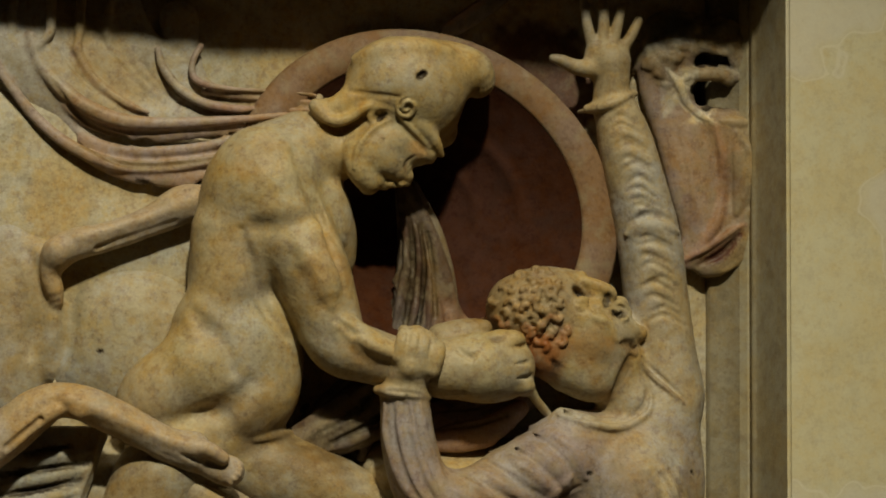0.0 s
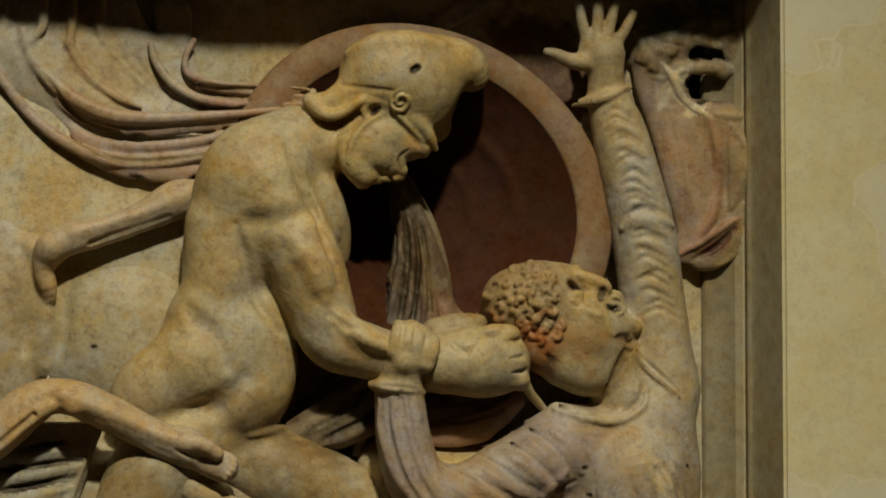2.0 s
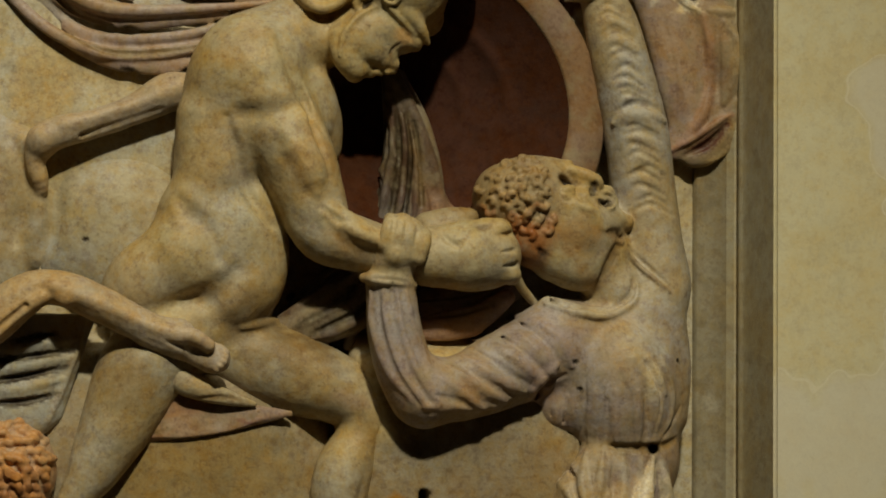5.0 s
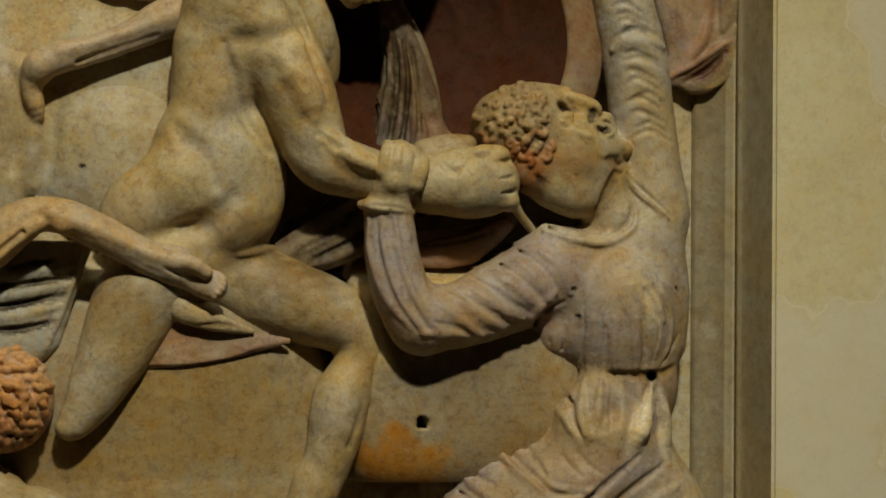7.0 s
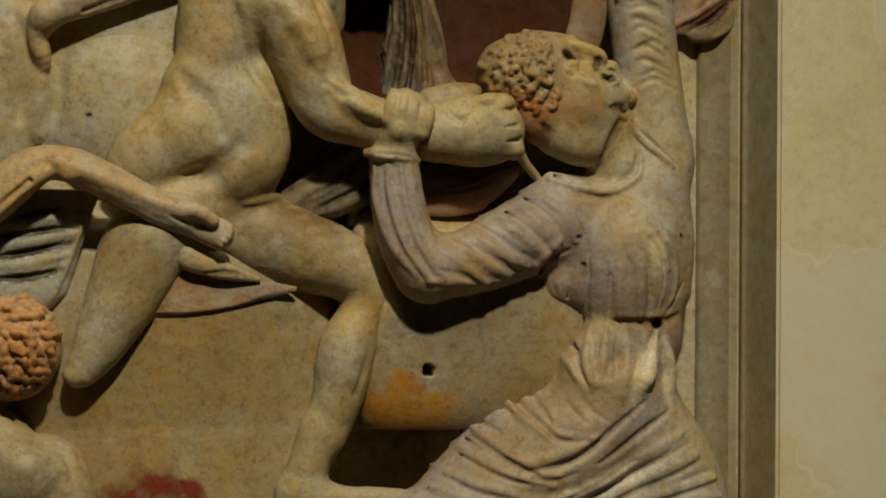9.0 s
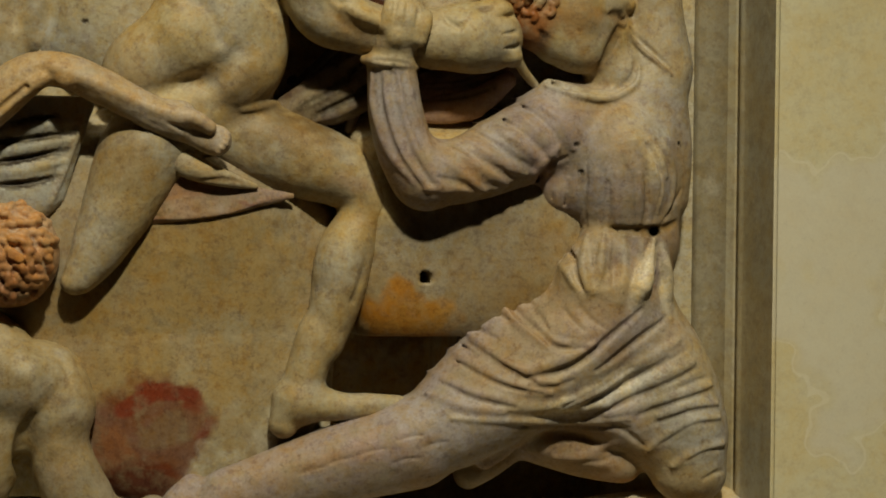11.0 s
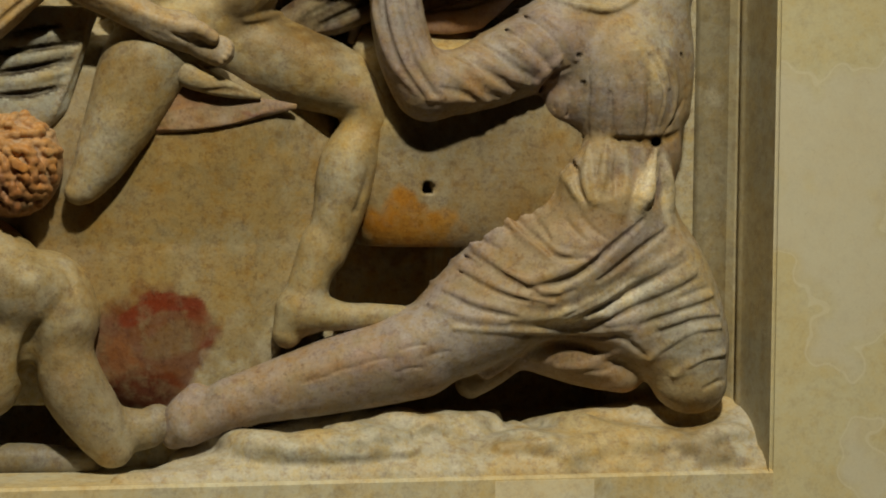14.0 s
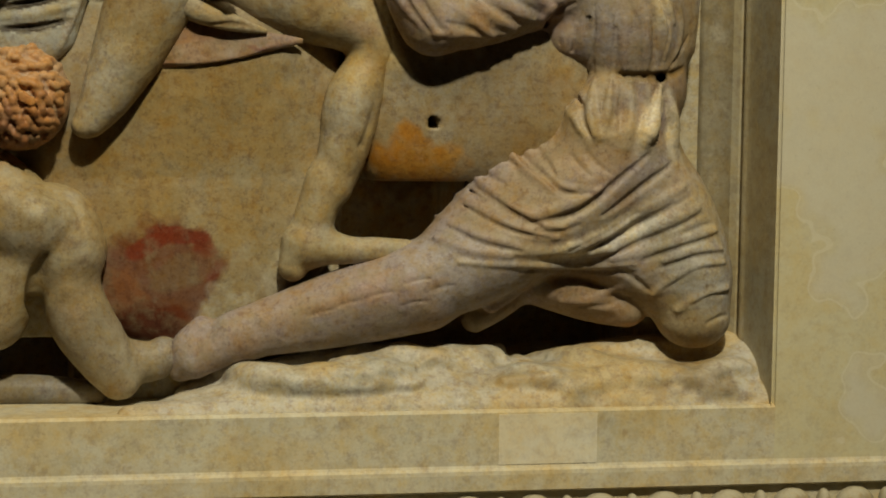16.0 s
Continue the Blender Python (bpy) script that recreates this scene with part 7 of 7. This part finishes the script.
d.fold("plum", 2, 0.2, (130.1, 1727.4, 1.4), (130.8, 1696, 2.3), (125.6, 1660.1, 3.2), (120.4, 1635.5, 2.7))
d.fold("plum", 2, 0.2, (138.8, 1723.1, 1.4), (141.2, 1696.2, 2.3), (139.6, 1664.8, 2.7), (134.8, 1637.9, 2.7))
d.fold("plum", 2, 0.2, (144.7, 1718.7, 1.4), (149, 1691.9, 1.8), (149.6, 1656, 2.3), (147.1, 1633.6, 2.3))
# dark ovals paint the shade of the cavity beside the strands
d.blotch("dark", 0.6, 117.4, 1677.8, 15.4, 49.7, -10)
d.blotch("dark", 0.4, 144.3, 1718.7, 9, 27.1, 10)
d.blotch("dun", 0.5, 152.8, 1673.7, 6.3, 40.7, 8)
d.limb("rose", 8, (147.1, -13.6, 1564.4, 18.1), (178.2, -18.1, 1564.7, 18.1), (210.5, -16.3, 1578.6, 13.6), (229.5, -13.6, 1588, 11.8))
d.limb("plum", 5, (164.4, -18.1, 1577.9, 9), (200.5, -19.9, 1587.4, 9.9), (228.5, -18.1, 1592.4, 7.2))
d.limb("rose", 5, (-73.1, -46, 1466.7, 4.1), (-49.6, -50, 1477.7, 12.1), (-26, -52, 1482.6, 14.2), (-2.1, -52, 1485, 12.8), (24.5, -50, 1485.8, 7.4), (49.2, -46, 1486.8, 2.7), flat=2)
d.limb("rose", 5, (-56.8, -50, 1483.6, 11.5), (-40.3, -51, 1490.9, 14.2), (-18.9, -52, 1492.9, 13.5), (7.6, -50, 1492.3, 9.4), flat=2)
d.fold("rose", 2.5, -0.1, (-71.2, 1466.1, 0.7), (-40.5, 1471.4, 1.2), (-7.2, 1473.9, 1.2), (23.9, 1482.1, 1), (48, 1487, 0.7))
d.fold("rose", 2.5, -0.1, (-66.5, 1471.8, 0.7), (-40.5, 1477.8, 1.2), (-7.2, 1482, 1.2), (16.7, 1487.6, 0.7))
d.fold("rose", 2.5, -0.1, (-61.8, 1478.9, 0.7), (-35.8, 1485, 1.2), (-7.3, 1489.9, 1), (9.5, 1491.6, 0.7))
d.fold("rose", 2.5, -0.1, (-54.8, 1487.3, 0.7), (-33.5, 1492.1, 1), (-12.1, 1495.4, 0.7))
# dun in the rose cloth's creases is painted shade
d.crease(2, 0, (-68.8, 1468.9, 0.5), (-40.5, 1474.7, 0.8), (-7.2, 1477.9, 0.8), (21.5, 1485, 0.5), tint='dun')
d.crease(2, 0, (-64.2, 1475.4, 0.5), (-38.2, 1481.4, 0.8), (-7.3, 1485.8, 0.8), (11.9, 1489.7, 0.5), tint='dun')
d.crease(2, 0, (-57.1, 1483.2, 0.5), (-33.5, 1488.6, 0.8), (-7.3, 1493, 0.5), tint='dun')
d.crease(1.2, 0.2, (-21.5, 1471.9, 0.5), (-9.5, 1466.7, 1), (-2.4, 1473.1, 0.5), tint='red')
d.blotch("red", 0.45, 16.7, 1479.7, 30.4, 2, -12)
d.blotch("red", 0.35, -49.9, 1466.6, 27, 1.7, -6)
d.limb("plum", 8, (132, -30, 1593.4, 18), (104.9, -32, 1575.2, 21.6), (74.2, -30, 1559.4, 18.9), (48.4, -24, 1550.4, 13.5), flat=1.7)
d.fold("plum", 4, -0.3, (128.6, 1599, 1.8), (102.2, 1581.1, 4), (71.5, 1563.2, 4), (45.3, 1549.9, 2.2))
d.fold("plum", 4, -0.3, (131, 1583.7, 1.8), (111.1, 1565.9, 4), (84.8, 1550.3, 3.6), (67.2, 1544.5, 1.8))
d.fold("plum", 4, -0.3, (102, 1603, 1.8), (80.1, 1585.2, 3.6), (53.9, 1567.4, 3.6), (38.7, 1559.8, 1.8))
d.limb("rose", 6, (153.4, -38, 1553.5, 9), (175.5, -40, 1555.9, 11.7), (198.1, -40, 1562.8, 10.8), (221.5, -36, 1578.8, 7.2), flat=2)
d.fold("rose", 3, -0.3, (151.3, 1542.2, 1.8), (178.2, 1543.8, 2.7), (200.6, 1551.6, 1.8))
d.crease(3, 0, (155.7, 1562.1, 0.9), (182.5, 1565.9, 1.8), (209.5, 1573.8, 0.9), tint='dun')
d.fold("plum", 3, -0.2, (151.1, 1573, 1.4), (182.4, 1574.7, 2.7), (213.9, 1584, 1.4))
# creases below the arm, coloured dark as if shaded
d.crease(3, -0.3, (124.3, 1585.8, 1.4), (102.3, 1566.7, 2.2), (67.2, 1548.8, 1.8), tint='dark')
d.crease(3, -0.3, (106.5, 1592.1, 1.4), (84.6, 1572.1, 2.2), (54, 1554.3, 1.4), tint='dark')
tagged(d.mesh("drapery_carving", CARVED), "plum-stained hanging folds with shade painted into the gaps, carved behind the fighters", "relief carving")

b = Carving((157, -35, 1663), (440, 8, 1935), 1.4)
b.limb("rose", 8, (344.2, -8, 1843.7, 18), (365.8, -10, 1797.6, 23.8), (375, -11, 1754.5, 22.3), (377.9, -12, 1723.7, 17.3), (365.1, -12, 1701.9, 7.9), flat=2)
b.limb("dun", 8, (394.6, -10, 1814.1, 21.6), (412.9, -13, 1786.3, 23.8), (418.8, -14, 1755.4, 21.6), (403.1, -13, 1724.2, 18), (381, -12, 1699.2, 10.8), flat=1.6)
b.limb("straw", 6, (432.8, -16, 1792.7, 14.4), (428.4, -16, 1755.4, 15.1), (412, -15, 1724.2, 14.4), (390.2, -13, 1699.3, 10.1), flat=1.6)
b.fold("rose", 4, -0.2, (386.7, 1812.5, 2.2), (394, 1778.7, 4.3), (391.3, 1741.7, 5), (378.6, 1716.9, 4.3), (364.3, 1701.3, 2.5))
b.fold("rose", 2.5, 0.2, (361.2, 1701.2, 1.8), (381.8, 1712.4, 2.5), (404, 1728.2, 2.5), (411, 1730.5, 1.4))
b.fold("straw", 3, -0.2, (445.3, 1792.6, 2.2), (441.2, 1758.5, 3.2), (430.2, 1730.4, 3.2), (408.7, 1702.2, 3.2), (378.5, 1684.8, 2.2))
b.fold("dun", 4, -0.4, (404.3, 1806.8, 2.9), (417, 1782.5, 4.3), (404.1, 1739, 2.5))
b.crease(3, -0.2, (372.2, 1696.9, 1.8), (391.3, 1706.5, 3.2), (407.8, 1723.7, 2.2), tint='wine')
b.lump("dun", 8, (361.3, -4, 1882.4), (34.2, 20, 27), -20)
b.lump("dun", 8, (400.2, -3, 1877.8), (27, 17, 30.6), 20)
b.lump("dun", 8, (345, -5, 1862.9), (21.6, 17, 21.6), 0)
b.lump("dun", 6, (415.9, -4, 1837.5), (21.6, 14, 21.6), 0)
b.lump("pale", 6, (357.5, -6, 1844.5), (16.2, 16, 19.8), -35)
b.limb("grey", 5, (398.4, -14, 1894.6, 4.3), (410.6, -16, 1872.9, 5), (421.8, -16, 1848.4, 5), (429.4, -12, 1827.4, 4.3), flat=1.4)
b.limb("pale", 4, (363.6, -18, 1853.4, 5), (385.3, -20, 1855.1, 5.8), (405.7, -16, 1854, 4.3), flat=1.2)
chips = random.Random(7)
for _ in range(110):
    u, v = chips.uniform(-1, 1), chips.uniform(-1, 1)
    if u * u + v * v > 1:
        continue
    x, z, turn, r = 366 + 50 * u + 8 * v, 1878 + 36 * v, chips.uniform(0, 6.28), chips.uniform(1.6, 6.5)
    b.fold(chips.choice(("dun", "dun", "grey", "pale")), 1.2, -0.65, (x, z, r), (x + 4 * math.cos(turn), z + 4 * math.sin(turn), r), (x + 8 * math.cos(turn), z + 8 * math.sin(turn), 0.6 * r))
b.fold("white", 2, 0.0, (346.5, 1856.8, 2.2), (356.6, 1843.9, 4), (363.6, 1830.2, 3.6), (374, 1821.3, 3.6), (386.8, 1814, 2.2))
b.fold("pale", 3, -0.2, (391.5, 1816.3, 3.6), (410.7, 1814.8, 5), (429.9, 1813.9, 3.2))
b.blotch("white", 0.95, 358.2, 1840.8, 7.9, 25.2, -38)
b.blotch("white", 0.8, 375.6, 1820.7, 18, 5.8, 30)
# here and below, a darker tone towards the top of the broken mass
b.blotch("dark", 0.5, 350.3, 1891.6, 28.8, 18, 0)
b.blotch("wine", 0.5, 391.3, 1711.1, 13.7, 7.9, -35)
b.blotch("wine", 0.3, 366, 1741.1, 9.4, 21.6, 0)
b.blotch("mauve", 0.2, 372.4, 1784.3, 18, 21.6, 0)
b.blotch("pale", 0.4, 417, 1782.5, 10.8, 21.6, 0)
b.blotch("dark", 0.3, 385.3, 1896.1, 21.6, 9.4, 0)
b.blotch("rose", 0.7, 437.5, 1783.1, 3.2, 14.4, 0)
b.crease(3, 0, (397.9, 1806.6, 0.7), (399.7, 1775.8, 1.4), (400.9, 1734.3, 0.7))
b.crease(3, 0.1, (404.1, 1735.9, 0.7), (420.1, 1754.8, 1.1), (433, 1779.9, 0.7))
b.crease(3, 0.2, (353.4, 1811.4, 0.7), (362.9, 1765.5, 1.1), (365.9, 1716.6, 0.7))
# break holes, their inside coloured dark to read as deep shade
b.groove(3, (370.1, -28, 1865.6, 5.8), (379.6, -28, 1869.1, 6.1), (390.8, -28, 1865.2, 5), tint='dark')
b.groove(3, (365.4, -28, 1862.4, 2.5), (398.7, -28, 1861.2, 2.2), tint='dark')
b.groove(3, (366.9, -28, 1840.9, 5), (382.7, -28, 1835.3, 9), (401.8, -28, 1834.1, 9), (413, -28, 1833.2, 7.2), tint='dark')
b.groove(3, (378, -28, 1824, 2.9), (389.1, -28, 1823.1, 2.9), tint='dark')
b.groove(3, (374.3, -14, 1868.1, 5.8), (383.9, -14, 1871.6, 6.1), (395.1, -14, 1867.7, 5), tint='dark')
b.groove(3, (369.5, -14, 1864.8, 2.5), (403.2, -14, 1863.6, 2.2), tint='dark')
b.groove(3, (371.1, -14, 1843.1, 5), (387.1, -14, 1837.5, 9), (406.3, -14, 1836.3, 9), (417.5, -14, 1835.4, 7.2), tint='dark')
b.groove(3, (382.2, -14, 1826.1, 2.9), (393.4, -14, 1825.3, 2.9), tint='dark')
b.groove(3, (377.6, -3, 1870.1, 5.8), (387.3, -3, 1873.6, 6.1), (398.6, -3, 1869.6, 5), tint='dark')
b.groove(3, (372.8, -3, 1866.7, 2.5), (406.6, -3, 1865.5, 2.2), tint='dark')
b.groove(3, (374.4, -3, 1844.9, 5), (390.5, -3, 1839.2, 9), (409.8, -3, 1838, 9), (421.1, -3, 1837.2, 7.2), tint='dark')
b.groove(3, (385.6, -3, 1827.8, 2.9), (396.9, -3, 1827, 2.9), tint='dark')
b.limb("wine", 3, (159.9, -14, 1880.4, 6.5), (182.4, -16, 1894.7, 7.9), (203.5, -18, 1910.5, 7.9), (218.9, -18, 1923.5, 7.2), flat=1.6)
b.fold("rose", 2, 0, (160.3, 1886.4, 1.8), (181.6, 1900.7, 2.5), (200, 1916.1, 1.8))
tagged(b.mesh("broken_standard_carving", CARVED), "broken pink-tinted carved panel with two dark break holes", "relief carving")

r = Carving((-224, -94, 1145), (440, 8, 1259), 1.8)
r.limb("chalk", 10, (-117.8, -54.2, 1172.9, 22.6), (-70, -54.2, 1180.7, 23.5), (-8.2, -49.7, 1189.8, 28), (54.6, -45.2, 1194.4, 32.5), (118.2, -42.9, 1199.6, 32.5), (187.1, -42.9, 1193.7, 31.6), (242.7, -42.9, 1197.2, 32.5), (303.6, -42.9, 1205.3, 29.8), (360.2, -45.2, 1195.3, 31.6), (404, -42.9, 1201.1, 34.4), (426.5, -31.6, 1217.7, 25.3), (433.1, -36.2, 1190, 22.6))
r.limb("chalk", 8, (-39.4, -54.2, 1193.4, 18.1), (26.7, -54.2, 1203.3, 20.8), (103.1, -52, 1208.2, 20.8), (171.3, -52, 1207, 20.8), (245.1, -52, 1207.9, 20.8), (320, -52, 1208.8, 20.8), (400.9, -52, 1207.3, 20.8))
r.limb("chalk", 8, (-27.9, -18.1, 1198.2, 20.3), (39.7, -18.1, 1208.4, 27.1), (131.9, -13.6, 1219.8, 24.9), (225.6, -13.6, 1208.9, 24.9), (320.6, -13.6, 1221.4, 24.9), (393.2, -13.6, 1224.9, 24.9), (432.1, -13.6, 1233.8, 20.3))
r.limb("chalk", 8, (-84.1, -75.9, 1197.3, 10.8), (33.6, -72.3, 1197.8, 16.3), (145, -72.3, 1198.7, 16.3), (259, -72.3, 1198.7, 16.3), (352.2, -72.3, 1197.8, 16.3), (423.2, -72.3, 1198.2, 16.3))
r.fold("grey", 12, -0.78, (211, 1219.3, 4.5), (229.3, 1223, 9.5), (250.1, 1218.6, 4.5))
r.fold("grey", 12, -0.78, (-45.6, 1231.7, 4.5), (-28.2, 1232.7, 10.4), (-8.6, 1235.9, 4.5))
r.fold("chalk", 12, -0.78, (143.2, 1233.5, 4.5), (161.2, 1234.1, 6.3), (181.6, 1236.4, 4.5))
r.fold("grey", 12, -0.78, (61, 1225.4, 4.5), (78.7, 1222, 9.9), (98.8, 1224.8, 4.5))
r.fold("chalk", 12, -0.78, (208.5, 1232.4, 4.5), (226.8, 1235.3, 7.2), (247.4, 1237.7, 4.5))
r.fold("chalk", 12, -0.78, (373.4, 1213.6, 4.5), (392.3, 1217.5, 8.6), (413.8, 1215.2, 4.5))
r.fold("chalk", 12, -0.78, (29.2, 1218, 4.5), (46.8, 1222.1, 10.4), (66.7, 1223.6, 4.5))
r.fold("chalk", 12, -0.78, (96, 1240.5, 4.5), (113.9, 1236.6, 7.7), (134.1, 1235, 4.5))
r.fold("chalk", 12, -0.78, (-56.4, 1230.5, 4.5), (-39.1, 1228.5, 9.9), (-19.5, 1228.6, 4.5))
r.fold("chalk", 12, -0.78, (76.4, 1234.5, 4.5), (94.3, 1230.2, 10.8), (114.4, 1234.4, 4.5))
r.fold("chalk", 12, -0.78, (267.6, 1217.3, 4.5), (286.1, 1219.8, 8.1), (307.1, 1218.5, 4.5))
r.fold("chalk", 12, -0.78, (-53.8, 1237.5, 4.5), (-36.5, 1241.2, 7.2), (-16.9, 1238.7, 4.5))
r.fold("chalk", 12, -0.78, (349.3, 1218.2, 4.5), (368.2, 1216.5, 8.6), (389.6, 1213.4, 4.5))
r.fold("grey", 12, -0.78, (-12.1, 1223.6, 4.5), (5.4, 1226.4, 6.3), (25.2, 1222.1, 4.5))
r.fold("chalk", 12, -0.78, (-19.5, 1231.2, 4.5), (-2.1, 1234.9, 7.7), (17.7, 1230.6, 4.5))
r.fold("chalk", 12, -0.78, (176.6, 1235.2, 4.5), (194.8, 1232.2, 6.8), (215.3, 1235, 4.5))
r.fold("chalk", 12, -0.78, (240.3, 1221.5, 4.5), (258.9, 1217, 10.8), (279.7, 1216.2, 4.5))
r.fold("chalk", 12, -0.78, (115.7, 1232.1, 4.5), (133.7, 1234.5, 8.6), (154, 1235.1, 4.5))
r.fold("chalk", 12, -0.78, (-34.3, 1224, 4.5), (-16.9, 1223.7, 9.9), (2.8, 1226.4, 4.5))
r.fold("chalk", 12, -0.78, (259.8, 1215.2, 4.5), (278.3, 1217.6, 6.8), (299.2, 1218.2, 4.5))
r.fold("chalk", 12, -0.78, (5.4, 1225.1, 4.5), (23, 1224.3, 10.8), (42.8, 1220.9, 4.5))
r.fold("chalk", 12, -0.78, (370.3, 1224.3, 4.5), (389.2, 1226.3, 8.6), (410.6, 1227.7, 4.5))
r.fold("chalk", 12, -0.78, (114.8, 1232.6, 4.5), (132.8, 1236.3, 10.8), (153.1, 1235.1, 4.5))
r.fold("chalk", 12, -0.78, (156.2, 1234.2, 4.5), (174.4, 1232.1, 9.9), (194.9, 1228.1, 4.5))
r.fold("grey", 12, -0.78, (96.1, 1222.6, 4.5), (114, 1224.1, 9.5), (134.3, 1221, 4.5))
r.fold("chalk", 12, -0.78, (97.4, 1226.2, 4.5), (115.4, 1225.4, 9.9), (135.6, 1223.3, 4.5))
r.fold("chalk", 12, -0.78, (67.2, 1220.9, 4.5), (85, 1221, 6.3), (105.1, 1220.7, 4.5))
r.fold("chalk", 12, -0.78, (48.6, 1224.3, 4.5), (66.3, 1227.1, 9), (86.3, 1224.1, 4.5))
r.fold("chalk", 12, -0.78, (90.3, 1224.1, 4.5), (108.2, 1226.9, 8.1), (128.4, 1223.4, 4.5))
r.fold("grey", 12, -0.78, (322.1, 1218.2, 4.5), (340.7, 1222, 8.6), (361.9, 1221.2, 4.5))
r.fold("grey", 12, -0.78, (12.4, 1225, 4.5), (30, 1224.2, 9.5), (49.9, 1222.1, 4.5))
r.fold("grey", 12, -0.78, (258.6, 1233.4, 4.5), (277.1, 1233.6, 9.5), (297.9, 1234.1, 4.5))
r.fold("chalk", 12, -0.78, (211.4, 1220.6, 4.5), (229.8, 1222.1, 6.3), (250.4, 1224.9, 4.5))
r.fold("chalk", 12, -0.78, (131.1, 1224.7, 4.5), (149.1, 1226.2, 9), (169.4, 1229.9, 4.5))
r.fold("chalk", 12, -0.78, (144, 1237.9, 4.5), (162.1, 1234.5, 7.7), (182.5, 1236.9, 4.5))
r.fold("chalk", 12, -0.78, (24.2, 1241.6, 4.5), (41.8, 1240, 9), (61.8, 1239.2, 4.5))
r.fold("chalk", 12, -0.78, (43.3, 1223.5, 4.5), (61, 1222.3, 7.7), (81, 1222.9, 4.5))
r.fold("chalk", 12, -0.78, (-9.1, 1229.3, 4.5), (8.5, 1225, 9), (28.2, 1228.2, 4.5))
r.fold("chalk", 12, -0.78, (176.7, 1228, 4.5), (194.8, 1231.7, 9.9), (215.4, 1231.8, 4.5))
r.fold("chalk", 12, -0.78, (296.2, 1226.9, 4.5), (314.9, 1223.4, 9), (336, 1222.6, 4.5))
r.crease(8, 0.4, (380.3, 1203.8, 1.8), (394.5, 1204, 3.2), (410.7, 1205.1, 1.8))
r.crease(8, 0.4, (349.2, 1241.1, 1.8), (363.4, 1238.2, 3.2), (379.5, 1237.4, 1.8))
r.crease(8, 0.4, (220.4, 1234.5, 1.8), (234.1, 1235.2, 3.2), (249.8, 1232.2, 1.8))
r.crease(8, 0.4, (112.2, 1229.5, 1.8), (125.7, 1227.5, 3.2), (141, 1228.6, 1.8))
r.crease(8, 0.4, (387, 1221.2, 1.8), (401.1, 1224.7, 3.2), (417.4, 1221.2, 1.8))
r.crease(8, 0.4, (211.8, 1228.3, 1.8), (225.5, 1231.7, 3.2), (241.1, 1231.4, 1.8))
r.crease(8, 0.4, (129.7, 1227.4, 1.8), (143.2, 1230.8, 3.2), (158.5, 1230.5, 1.8))
r.crease(8, 0.4, (72, 1229.3, 1.8), (85.4, 1226.4, 3.2), (100.6, 1225.2, 1.8))
r.crease(8, 0.4, (142.3, 1229.9, 1.8), (155.8, 1231.5, 3.2), (171.2, 1229, 1.8))
r.limb("dark", 8, (-208.2, -13.6, 1211.2, 10.8), (-156, -13.6, 1211.2, 11.8), (-107.9, -18.1, 1207.9, 9.9))
r.blotch("grey", 0.5, 60.5, 1220.6, 67.8, 10.8)
r.blotch("dun", 0.35, 213.7, 1222.4, 72.3, 9.9)
r.blotch("dun", 0.6, 370.5, 1220.4, 36.2, 18.1, -10)
r.blotch("dun", 0.4, 337.8, 1211.8, 22.6, 8.1)
r.blotch("grey", 0.4, 122.2, 1233.6, 54.2, 9)
r.blotch("straw", 0.5, -53.7, 1196.9, 45.2, 9)
tagged(r.mesh("rock_carving", CARVED), "weathered rocky ground carved in pale marble under the figures", "relief carving")
